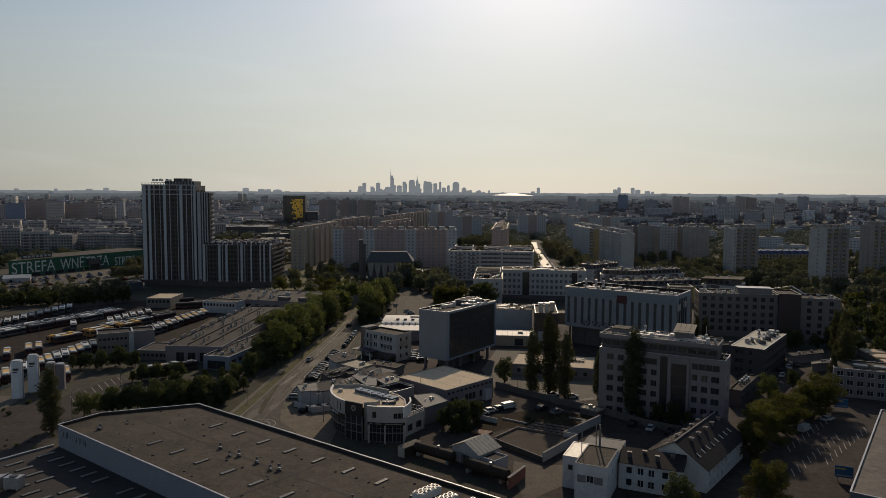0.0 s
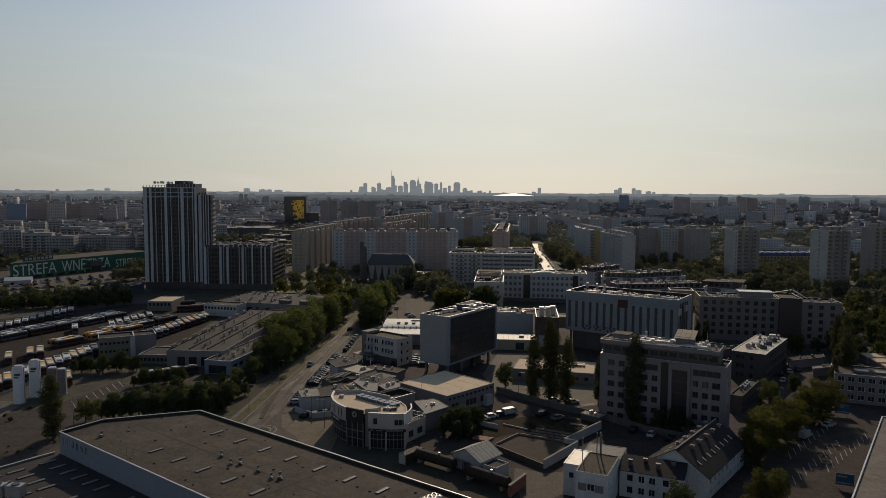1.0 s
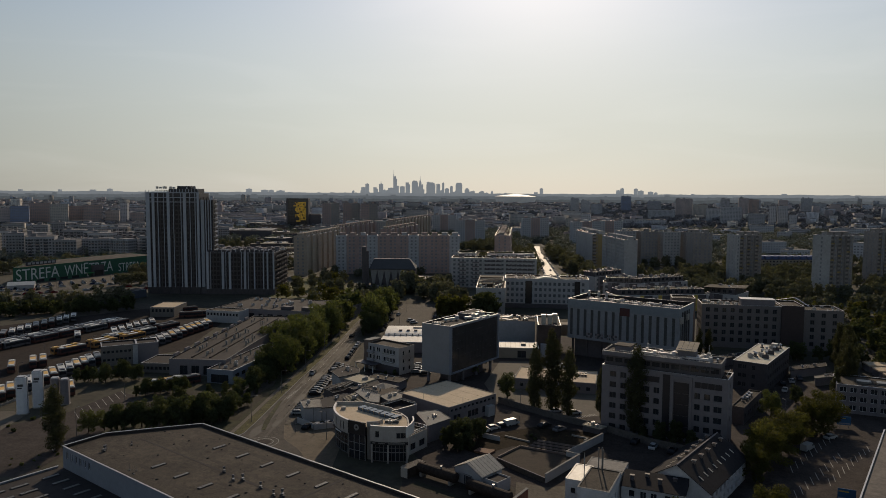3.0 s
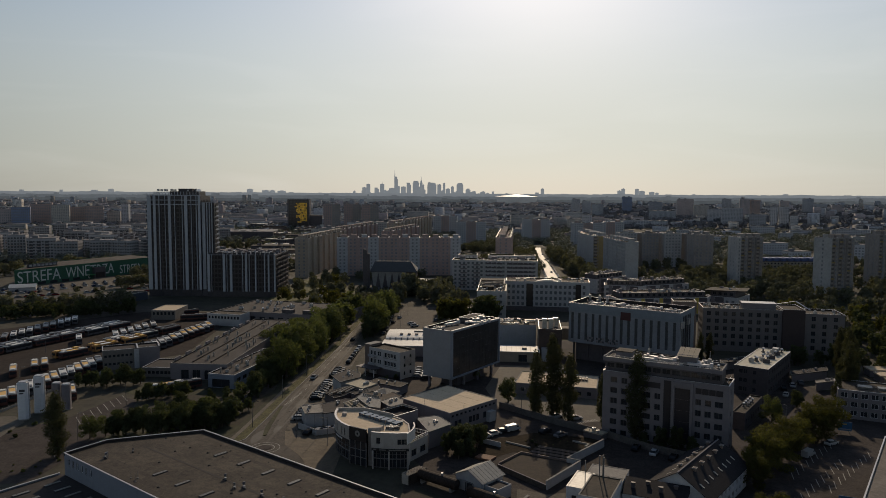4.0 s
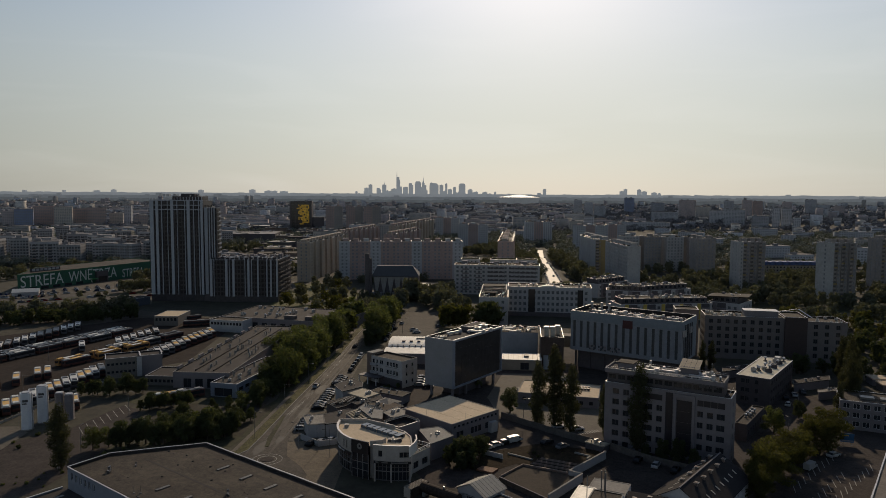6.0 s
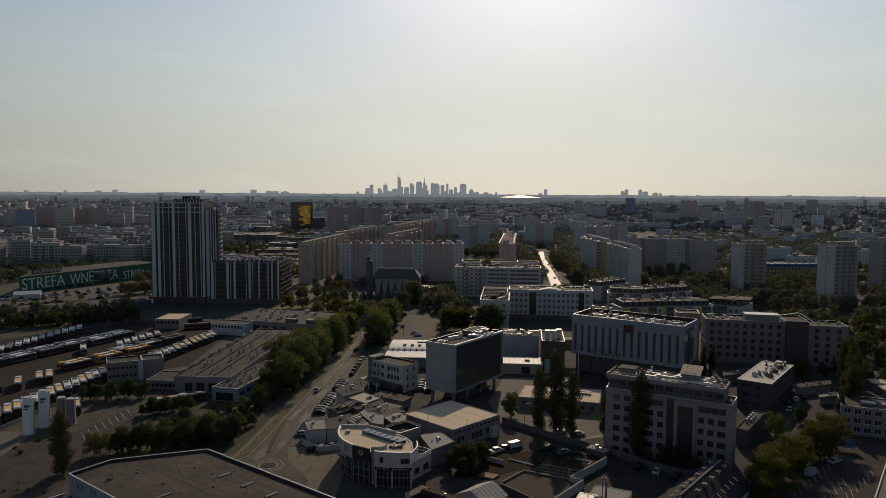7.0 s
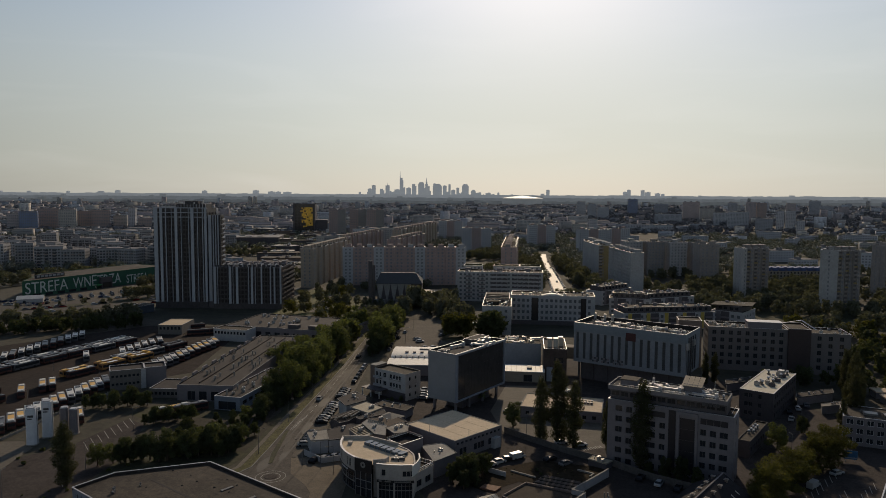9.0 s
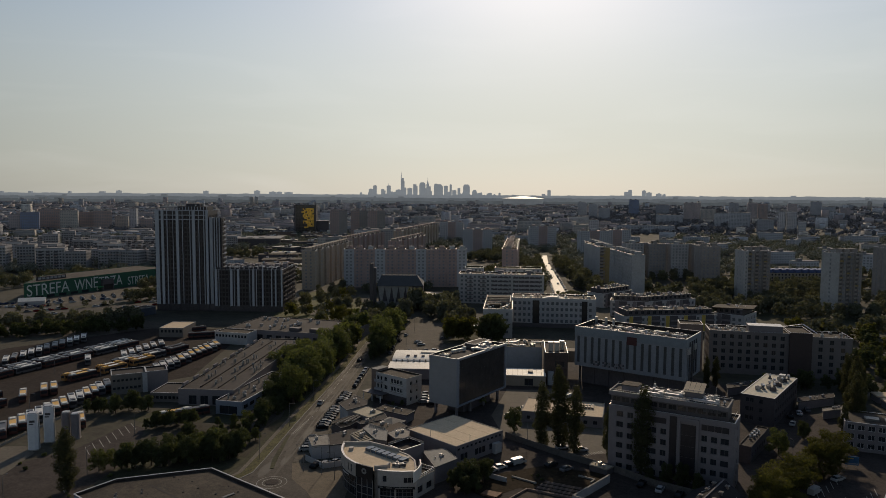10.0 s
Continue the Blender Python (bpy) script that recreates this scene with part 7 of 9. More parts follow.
for k in range(5):
    y = 560 + 58 * k + vr.uniform(-10, 10)
    car(85.3 + (y - 574) * 0.089 + vr.choice((-1.3, 2.2)), y, 85, vr.choice((0, 4, 2, 3)))
for k in range(34):
    y = 532 + 6.2 * k + vr.uniform(-1.5, 1.5)
    car(82.4 + (y - 574) * 0.087 + (-1.6 if k % 2 else 9.6 - (y - 532) * 0.012), y, 85, vr.choice((0, 0, 2, 0, 4, 1)))

for k in range(46):
    f = vr.uniform(0, 1)
    lane = vr.choice((-5.5, -2.5, 12, 16))
    car(-330 + 150 * f - lane * 0.58, 404 + 107 * f + lane * 0.81, 35.5, vr.randrange(6))
for k in range(40):
    row, c = k % 4, k // 4
    car(-296 + 5.4 * c + 3.0 * row + vr.uniform(-0.4, 0.4), 484 + 5.0 * c + 9 * row + vr.uniform(-0.4, 0.4), 110, vr.choice((0, 2, 4, 1, 3)))
for k in range(7):
    car(-84 + vr.uniform(-0.3, 0.3), 470 + 5.6 * k, 92, vr.choice((0, 2, 1)))
for k in range(9):
    car(-30.6 + vr.uniform(-0.2, 0.2), 346 + 6.6 * k, 86, vr.choice((1, 4, 0)))

# ---- street furniture and paint ----
def lamp_post(x, y, h=8.0, deg=0.0):
    e = thing("street_lamp", "slim grey street lamp with an arm", "street lamp", x, y, deg, group="street lamps")
    bm = bmesh.new()
    tube(bm, 0, 0, 0, h, 0.09, 0.05, 8)
    part("pole", bm, DULL_STEEL, e)
    bm = bmesh.new()
    box(bm, 0, 1.6, -0.03, 0.03, h - 0.06, h)
    arm = part("arm", bm, DULL_STEEL, e)
    bm = bmesh.new()
    box(bm, 1.4, 2.0, -0.13, 0.13, h - 0.16, h - 0.02)
    part("lamp_head", bm, DARK_STEEL, arm)
    return e


LP = lamp_post(-57.4, 206)
for x, y, d in ((-55.4, 236, 0), (-53.2, 266, 0), (-51, 296, 0), (-49.2, 326, 0), (-102.4, 192.6, 90), (-113, 172, 90), (-104, 226, 0), (-150, 245, 0), (-147, 290, 0), (-172, 300, 0), (-143, 320, 0), (-42.4, 197, 180), (-36.8, 195, 180), (-32.6, 191.3, 180), (24, 222, 0), (45, 262, 0), (100, 205, 90), (115, 230, 90), (-24, 365, 0), (-22, 400, 0), (-240, 505, 0), (-265, 480, 0), (-215, 530, 0)):
    copy_thing(LP, pose(x, y, 0, 0, 0, d))
bm = bmesh.new()
tube(bm, 0, 0, 0, 0.1, 1.9, 1.7, 28)
solid("traffic_island", "small round raised traffic island", "traffic island", bm, ASPHALT_DARK, pose(-49.5, 189.2, 0.03))
for r, w in ((2.5, 0.2), (4.0, 0.16)):
    bm = bmesh.new()
    for k in range(36):
        a, b = 2 * math.pi * k / 36, 2 * math.pi * (k + 1) / 36
        quad(bm, (r * math.cos(a), r * math.sin(a), 0), ((r + w) * math.cos(a), (r + w) * math.sin(a), 0), ((r + w) * math.cos(b), (r + w) * math.sin(b), 0), (r * math.cos(b), r * math.sin(b), 0))
    solid("road_marking", "worn white ring painted round the mini roundabout", "road marking", bm, PAINT_W, pose(-49.5, 189.2, 0.036), kind="structure")


def line(a, b, w=0.15, z=0.04, dash=0.0, paint=None):
    bm = bmesh.new()
    L = math.hypot(b[0] - a[0], b[1] - a[1])
    n = int(L / dash / 2) if dash else 1
    for k in range(max(n, 1)):
        f0, f1 = (k / n, (k + 0.5) / n) if dash else (0, 1)
        P = [(a[0] + (b[0] - a[0]) * f, a[1] + (b[1] - a[1]) * f) for f in (f0, f1)]
        d = Vector((b[0] - a[0], b[1] - a[1], 0)).normalized()
        s = (-d.y * w / 2, d.x * w / 2)
        quad(bm, (P[0][0] - s[0], P[0][1] - s[1], z), (P[1][0] - s[0], P[1][1] - s[1], z), (P[1][0] + s[0], P[1][1] + s[1], z), (P[0][0] + s[0], P[0][1] + s[1], z))
    solid("road_marking", "white painted line on the asphalt" if paint is None else "dark tyre track worn into the asphalt", "road marking", bm, paint or PAINT_W, kind="structure")


for k in range(8):
    x, y = -114.4 + 0.55 * k, 214.5 + 3.3 * k
    line((x, y), (x + 4.6, y - 6.4), 0.2)
line((-107, 188), (-102.5, 181), 0.2)
line((-49.8, 246), (-44.6, 350), 0.13, 0.045, 3.0)
PATCH = [mat("dark road patch", (0.042, 0.038, 0.032), 0.7, 0.3, 0.3, 2.0, 0.1), mat("pale road patch", (0.066, 0.057, 0.046), 0.85, 0.3, 0.3, 2.0, 0.1)]
pr = random.Random(29)
for k in range(34):
    f = pr.random()
    x, y = -51.8 + 7.4 * f + pr.uniform(-2.4, 2.4), 196 + 150 * f
    L, w = pr.uniform(2, 9), pr.uniform(0.35, 1.6)
    bm = bmesh.new()
    n = 8
    pts = [(w * math.cos(a) * pr.uniform(0.7, 1.1), L * math.sin(a) * pr.uniform(0.75, 1.1), 0) for a in [2 * math.pi * q / n for q in range(n)]]
    quad(bm, *pts)
    solid("road_patch", "uneven repaired patch in the street asphalt", "road patch", bm, PATCH[k % 2], pose(x, y, 0.0345 + 0.0003 * k, 0, 0, -3), kind="structure")
for o in (-2.6, -1.2, 1.0, 2.4):
    line((-51.2 + o, 205), (-49.2 + o, 245), 0.4, 0.0335, 0.0, PATCH[0]), line((-49.2 + o, 245), (-45.2 + o, 312), 0.4, 0.0335, 0.0, PATCH[0]), line((-45.2 + o, 312), (-43.9 + o, 350), 0.4, 0.0335, 0.0, PATCH[0])
line((-53.0, 228), (-50.4, 244), 0.14, 0.045), line((-52.4, 228), (-50.2, 243), 0.14, 0.045)
for k in range(5):
    line((80.7 + 5.2 * k, 159.8 + 5.4 * k), (79.2 + 5.2 * k, 155.0 + 5.4 * k), 0.2, 0.05)
    line((85.6 + 5.2 * k, 170.4 + 5.4 * k), (87.2 + 5.2 * k, 175.2 + 5.4 * k), 0.2, 0.05), line((88.2 + 5.2 * k, 173.1 + 5.4 * k), (89.8 + 5.2 * k, 177.9 + 5.4 * k), 0.2, 0.05)
    line((92.4 + 5.0 * k, 167 + 5.0 * k), (90.6 + 5.0 * k, 162.5 + 5.0 * k), 0.2, 0.05)
    line((94.9 + 5.0 * k, 169.5 + 5.0 * k), (93.1 + 5.0 * k, 165.0 + 5.0 * k), 0.2, 0.05), line((83.3 + 5.2 * k, 162.5 + 5.4 * k), (81.8 + 5.2 * k, 157.7 + 5.4 * k), 0.2, 0.05)
for k in range(9):
    line((40 + 0.75 * k, 213.2 + 0.35 * k), (40.6 + 0.75 * k, 211.4 + 0.35 * k), 0.3, 0.045)
bm = bmesh.new()
prism(bm, [(-52.5, 198.6), (-51.5, 199), (-52.1, 206), (-53.2, 227), (-54.1, 226.5), (-53.6, 206)], 0, 0.17)
bmesh.ops.recalc_face_normals(bm, faces=bm.faces)
solid("grass_island", "narrow kerbed grass island in the street", "traffic island", bm, GRASS)
# The street trees' shade is put into this grass colour.
sheet("ground_verge", [(-74, 182), (-66.5, 186), (-60, 205), (-57.4, 262), (-51, 351), (-60, 351), (-76, 262), (-100, 226), (-98, 190)], 0.02, mat("rough grass with painted shade", (0.030, 0.031, 0.014), 0.95, 0.55, 0.15, 1.2, 0.4), "rough grass darkened as shade below the street trees", "grass")
# depot fence
fe = thing("fence", "low pale depot fence with many posts", "fence", 0, 0)
pts = [(-141.5, 206), (-140.2, 216), (-138.6, 230), (-136.2, 250), (-130.8, 268)]
bm = bmesh.new()
run(bm, pts, 0.12, 0.05, 0.9)
part("fence_panel", bm, KERB, fe)
for (ax, ay), (bx, by) in zip(pts, pts[1:]):
    n = int(math.hypot(bx - ax, by - ay) / 2.4)
    for k in range(n):
        slab(fe, "fence_post", ax + (bx - ax) * k / n - 0.1, ax + (bx - ax) * k / n + 0.1, ay + (by - ay) * k / n - 0.1, ay + (by - ay) * k / n + 0.1, 0, 1.3, KERB)
# ---- housing blocks in the middle distance ----
# Window glass and panel paints are lifted in colour to imitate haze.
FAR_GLASS = mat("far window glass with painted haze", (0.17, 0.176, 0.19), 0.4, 0.3, 0.1, 0.5, 0.0, spec=0.5)
P_GREY = mat("pale panel render", (0.37, 0.375, 0.385), 0.9, 0.14, 0.1, 0.8, 0.05)
P_PINK = mat("pink panel render", (0.33, 0.25, 0.228), 0.9, 0.14, 0.1, 0.8, 0.05)
P_BEIGE = mat("beige panel render", (0.36, 0.30, 0.24), 0.9, 0.14, 0.1, 0.8, 0.05)
P_BROWN = mat("brown grey panel render", (0.255, 0.232, 0.215), 0.9, 0.18, 0.1, 0.8, 0.05)
LOGGIA = mat("shaded loggia glazing", (0.115, 0.105, 0.10), 0.5, 0.3, 0.2, 1.0, 0.0, spec=0.3)
P_DIM = mat("grey blank panel render", (0.34, 0.335, 0.325), 0.9, 0.14, 0.1, 0.8, 0.05)


def panel_block(name, label, x, y, deg, W, D, n, mats, sec=12.0, storey=2.8, group="", roofm=BITUMEN, lift=True, ends=True, step=0.7, blank=False, loggia=False):
    """A slab block of n storeys in sections of alternating colour, with window rows and lift houses on the roof."""
    e = thing(name, label, "apartment building", x, y, deg, group=group)
    k = max(1, round(W / sec))
    w = W / k
    H = n * storey + 1.2
    for i in range(k):
        c, r = even(w, max(2, int(w / 2.9)), 1.5), floors(n, 1.3, 1.45, storey)
        faces = {"f": ([(w * 0.45, w * 0.45 + 1.0)] if blank else c, r), "b": (c, r)}
        if ends and i == k - 1:
            faces["r"] = (even(D, 2, 1.3), r)
        if ends and i == 0:
            faces["l"] = (even(D, 2, 1.3), r)
        back = step * (i % 2)
        walls(e, w - 0.04, D - back, H, mats[i % len(mats)], faces, roofm, joined=True, x0=i * w, y0=back, parapet=0.5, glass=FAR_GLASS)
        if loggia:
            bm = bmesh.new()
            for j in range(n):
                z = 1.1 + j * storey
                box(bm, i * w + 0.3, i * w + w * 0.5, back - 1.0, back - 0.02, z - 0.2, z - 0.05), box(bm, i * w + 0.3, i * w + w * 0.5, back - 1.08, back - 1.0, z - 0.2, z + 0.85, 1 if (i * 5 + j * 3) % 4 else 2)
                box(bm, i * w + 0.34, i * w + w * 0.5 - 0.04, back - 0.05, back - 0.015, z + 0.1, z + 2.1, 3)
            box(bm, i * w + 0.2, i * w + 0.3, back - 1.0, back - 0.02, 0, H - 0.6), box(bm, i * w + w * 0.5, i * w + w * 0.5 + 0.1, back - 1.0, back - 0.02, 0, H - 0.6)
            part("balcony_stack", bm, (P_BROWN, P_BROWN, OCHRE_WALL, LOGGIA), e, kind="stuff")
        if lift:
            bm = bmesh.new()
            box(bm, i * w + w * 0.35, i * w + w * 0.35 + 4, D * 0.4, D * 0.4 + 4.5, H - 0.5, H + 2.0)
            box(bm, i * w + w * 0.3, i * w + w * 0.35 + 4.3, D * 0.4 - 0.3, D * 0.4 + 4.8, H + 2.0, H + 2.2)
            part("lift_house", bm, mats[(i + 1) % len(mats)], e)
    return e


G1 = "eleven-storey panel blocks"
panel_block("apartment_building", "long dusty pink and grey eleven-storey panel block", -91.2, 588, 4.5, 103, 12, 11, (P_GREY, P_PINK, P_PINK, P_GREY, P_PINK, P_PINK, P_PINK, P_GREY, P_PINK, P_PINK, P_PINK, P_GREY), sec=8.6, group=G1)
panel_block("apartment_building", "beige eleven-storey panel block with an angled front", -112.2, 572, 83, 118, 11, 11, (P_BEIGE, P_BEIGE), sec=8, group=G1, step=1.8)
panel_block("apartment_building", "pink stepped panel block behind the long row", -105.7, 716, 80.5, 138, 11, 11, (P_PINK, P_BEIGE), sec=9, group=G1, step=2.0)
panel_block("apartment_building", "pink stepped panel block beyond the row", -53.1, 688, 77.7, 112, 11, 11, (P_PINK, P_BEIGE), sec=9, group=G1, step=2.0)
panel_block("apartment_building", "long beige panel block far behind the row", -62.9, 868, 79, 210, 11, 11, (P_BEIGE, P_PINK), sec=9, group=G1, step=2.0)
panel_block("apartment_building", "grey panel block standing end-on", 54, 600, 84, 150, 13, 11, (P_PINK, P_BROWN), group=G1)
panel_block("apartment_building", "pale slab block beside the park", 130.6, 712, -88, 80, 10, 11, (P_DIM,), group=G1)
e = panel_block("apartment_building", "pale block with an ochre balcony end", 130, 632, 3, 9, 60, 11, (P_DIM,), group=G1, loggia=True)
slab(e, "end_cladding", 3.4, 9.0, -0.4, -0.05, 0, 31.6, OCHRE_WALL, "ochre rendered end panel")
panel_block("apartment_building", "pale grey slab block with a blank end", 134.7, 613, -86, 60, 10.5, 11, (P_DIM, P_DIM), group=G1, ends=False)
for k in range(4):
    panel_block("apartment_building", "grey brown slab block behind the park trees", 166 + 20 * k, 682 - 4 * k, 6, 17, 13, 11, (P_BROWN if k % 2 else P_DIM,), sec=17, group=G1)
panel_block("apartment_building", "brown grey end-lit slab block", 213, 612, 4, 17, 14, 12, (P_BROWN, P_BROWN), sec=9, group=G1)
panel_block("tower_block", "grey thirteen-storey point block", 216.4, 531, 3, 3.3, 15, 13, (P_DIM,), sec=10, blank=True, lift=False)
panel_block("tower_block", "grey brown thirteen-storey balcony block", 219.8, 533, 3, 17.5, 15, 13, (P_BROWN,), sec=6, loggia=True)
panel_block("tower_block", "pale fourteen-storey point block beside trees", 251.5, 487.9, -38, 11, 17, 14, (P_DIM,), sec=11, blank=True)
panel_block("tower_block", "grey brown fourteen-storey balcony block", 260, 482, 6, 17, 15, 14, (P_BROWN,), sec=6, loggia=True)
panel_block("tower_block", "brown grey point block at the park's edge", 321, 530, 5, 18, 15, 14, (P_BROWN,), sec=6, loggia=True)
for k, (x, y) in enumerate(((-200, 1150), (-168, 1160), (-138, 1150))):
    panel_block("tower_block", "brown grey seventeen-storey block far off", x, y, 8, 27, 14, 17, (P_PINK, P_BROWN), group="far brown blocks")
for k, (x, y) in enumerate(((-22, 1138), (12, 918), (108, 1010), (160, 900), (196, 930))):
    panel_block("tower_block", "grey brown panel block in the distance", x, y, 5 * k - 8, 38, 13, 11, (P_GREY, P_PINK), group="distant panel blocks")

# blue roofed terrace
e = thing("apartment_building", "long low terrace with a blue roof", "apartment building", 263, 640, 2)
walls(e, 76, 12, 9, BEIGE_WALL, {"f": (even(76, 24, 1.4), floors(3, 1, 1.4, 2.8))}, BITUMEN, joined=True, parapet=0.0)
BLUE_R = mat("blue roof sheet", (0.06, 0.09, 0.2), 0.6, 0.2)
for k in range(12):
    slab(e, "roof_bay", k * 6.4 + 0.3, k * 6.4 + 4.6, -0.4, 12.2, 9.3, 12.2, BLUE_R)

# ---- the city behind, to the horizon ----
# Far roofs are paler than near ones, as haze in the colour.
FAR_ROOF = mat("far felt roofs", (0.16, 0.155, 0.158), 0.9, 0.3, 0.05, 0.6, 0, isle=0.35)


def far_mesh(W, D, H, wall, sto=2.9, step=3.2, glass=None):
    bm = bmesh.new()
    box(bm, -W / 2, W / 2, -D / 2, D / 2, 0, H, 0)
    box(bm, -W / 2, W / 2, -D / 2, D / 2, H, H + 0.5, 2)
    for s in range(max(1, int(W / 16))):
        box(bm, -W / 2 + 4 + s * 16, -W / 2 + 9 + s * 16, -2, 2, H + 0.5, H + 2.8, 2)
    for L, ax in ((W, 0), (D, 1)):
        n = int(L / step)
        for i in range(n):
            u = -L / 2 + (i + 0.5) * L / n
            for j in range(int(H / sto)):
                z = 1.0 + j * sto
                if ax == 0:
                    quad(bm, (u - 0.85, -D / 2 - 0.06, z), (u + 0.85, -D / 2 - 0.06, z), (u + 0.85, -D / 2 - 0.06, z + 1.5), (u - 0.85, -D / 2 - 0.06, z + 1.5), mi=1)
                else:
                    for sx in (-1, 1):
                        x = sx * (W / 2 + 0.06)
                        quad(bm, (x, u - 0.85, z), (x, u + 0.85, z), (x, u + 0.85, z + 1.5), (x, u - 0.85, z + 1.5), mi=1)
    return mesh("apartment_building", bm, wall, glass or FAR_GLASS, FAR_ROOF)


# Far wall colours lifted towards one another to stand in for haze.
FAR_W = [mat(nm, col, 0.9, 0.15, 0.05, 0.5, 0, isle=0.3) for nm, col in (("far pale render", (0.45, 0.45, 0.465)), ("far grey render", (0.40, 0.41, 0.43)), ("far rosy render", (0.42, 0.36, 0.35)), ("far beige render", (0.43, 0.40, 0.36)))]
LOWS = [far_mesh(w, d, h, FAR_W[i % 4]) for i, (w, d, h) in enumerate(((26, 12, 10), (38, 12, 13), (18, 14, 8), (32, 13, 12), (46, 12, 15), (16, 13, 7)))]
SLABS = [far_mesh(w, d, h, FAR_W[i % 4]) for i, (w, d, h) in enumerate(((32, 12, 31), (46, 12, 31), (24, 13, 31), (58, 12, 28)))]
TOWERS = [far_mesh(w, d, h, FAR_W[i % 4]) for i, (w, d, h) in enumerate(((24, 18, 42), (20, 20, 47), (30, 14, 42), (22, 16, 52)))]
KEEP = [(-125, 25, 505, 640), (-110, 60, 640, 800), (25, 75, 590, 760), (95, 400, 380, 690), (-420, -250, 400, 670), (-250, -90, 430, 520), (120, 240, 690, 720), (-250, -60, 1090, 1190), (-20, 240, 700, 1050), (255, 345, 630, 660), (70, 125, 500, 960)]
KEEP.append((-560, -262, 690, 1030))
# High-rises that stand out of the far estates: x, y, width, height, wall.
# Their own wall colours carry painted haze too.
NAVY = mat("far navy cladding", (0.18, 0.22, 0.32), 0.7, 0.15, 0.05, 0.5, 0)
RUSSET = mat("far russet render", (0.38, 0.29, 0.26), 0.9, 0.15, 0.05, 0.5, 0, isle=0.25)
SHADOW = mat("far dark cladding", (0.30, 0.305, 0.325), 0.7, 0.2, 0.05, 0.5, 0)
TALL = ((403, 2232, 28, 51, 1), (427, 2184, 28, 45, 1), (442, 2090, 35, 36, 1), (634, 2514, 36, 56, 4), (741, 2535, 50, 40, 6), (681, 2039, 49, 53, 2), (698, 1959, 42, 37, 3), (725, 1849, 25, 55, 6),
        (826, 1979, 28, 55, 2), (856, 1983, 28, 52, 5), (1061, 2244, 30, 48, 2), (1234, 2440, 39, 54, 1), (1247, 2385, 45, 38, 1), (1343, 2460, 35, 33, 2), (257, 1303, 18, 30, 0), (229, 1281, 26, 22, 3))
MIDDLE = ((388, 1439, 122, 15, 0), (666, 1450, 15, 44, 0), (699, 1476, 21, 43, 1), (622, 1423, 34, 29, 6), (616, 1537, 46, 39, 1), (658, 1347, 15, 28, 0), (533, 1198, 42, 15, 0), (444, 744, 40, 17, 0), (592, 980, 60, 11, 3), (552, 1824, 72, 25, 1), (656, 1739, 41, 32, 0))
WESTERN = ((-784, 1299, 33, 38, 4), (-783, 1363, 40, 42, 5), (-726, 1327, 33, 41, 3), (-718, 1371, 28, 37, 5), (-687, 1375, 36, 39, 5), (-680, 1497, 15, 41, 0), (-810, 1296, 21, 34, 2), (-671, 1423, 27, 27, 3), (-605, 1385, 27, 24, 5))
KINDS = FAR_W + [NAVY, RUSSET, SHADOW]
TALKS = ("pale grey", "grey", "rosy", "beige", "navy blue", "russet", "dark grey")
CLEAR = []
for x, y, w, h, k in TALL + MIDDLE + WESTERN:
    CLEAR.append((x, y, w))
    ob = new("apartment_building", far_mesh(w * 0.92, 14, h, KINDS[k], 2.9, 3.0))
    ob.matrix_world = pose(x, y + 7, 0, 0, 0, math.degrees(math.atan2(-x, y)) * 0.7 + (k * 37 % 17) - 8)
    tagged(ob, TALKS[k] + (" high-rise of flats far off in the haze" if h > 28 else " low block of flats far off in the haze"), "apartment building", "far high-rises")
def far_house(W, D, H, wall):
    """A house beyond two kilometres: walls, storey bands of windows and a roof."""
    bm = bmesh.new()
    box(bm, -W / 2, W / 2, -D / 2, D / 2, 0, H, 0)
    box(bm, -W / 2 - 0.3, W / 2 + 0.3, -D / 2 - 0.3, D / 2 + 0.3, H, H + 0.6, 2)
    for j in range(int(H / 3)):
        quad(bm, (-W / 2 + 1, -D / 2 - 0.08, 1.1 + 3 * j), (W / 2 - 1, -D / 2 - 0.08, 1.1 + 3 * j), (W / 2 - 1, -D / 2 - 0.08, 2.4 + 3 * j), (-W / 2 + 1, -D / 2 - 0.08, 2.4 + 3 * j), mi=1)
    return mesh("far_house", bm, wall, FAR_GLASS, FAR_ROOF)


HOUSES = [far_house(w, d, h, FAR_W[i % 4]) for i, (w, d, h) in enumerate(((24, 11, 9), (36, 12, 12), (18, 13, 7), (30, 12, 14), (52, 14, 10), (14, 12, 8), (44, 12, 16)))]
fr = random.Random(11)
JOIN = []
hs = random.Random(90)
for k in range(2600):
    y = math.sqrt(hs.uniform(1150 ** 2, 4000 ** 2))
    x = y * hs.uniform(-0.68, 0.68)
    if -0.27 < x / y < -0.17 and y < 1350 or any(abs(x - a) < b * 0.5 + 20 and c - 60 < y < c + 30 for a, c, b in CLEAR):
        continue
    east = x > 0.22 * y
    if east and hs.random() < 0.5:
        continue
    f = 0.62 if east else 1.0
    JOIN.append((hs.choice(HOUSES), pose(x, y, 0, 0, 0, hs.choice((8, 8, -20, 40, 98)) + hs.uniform(-8, 8)) @ Matrix.Diagonal((f, f, 1, 1))))
y = 640.0
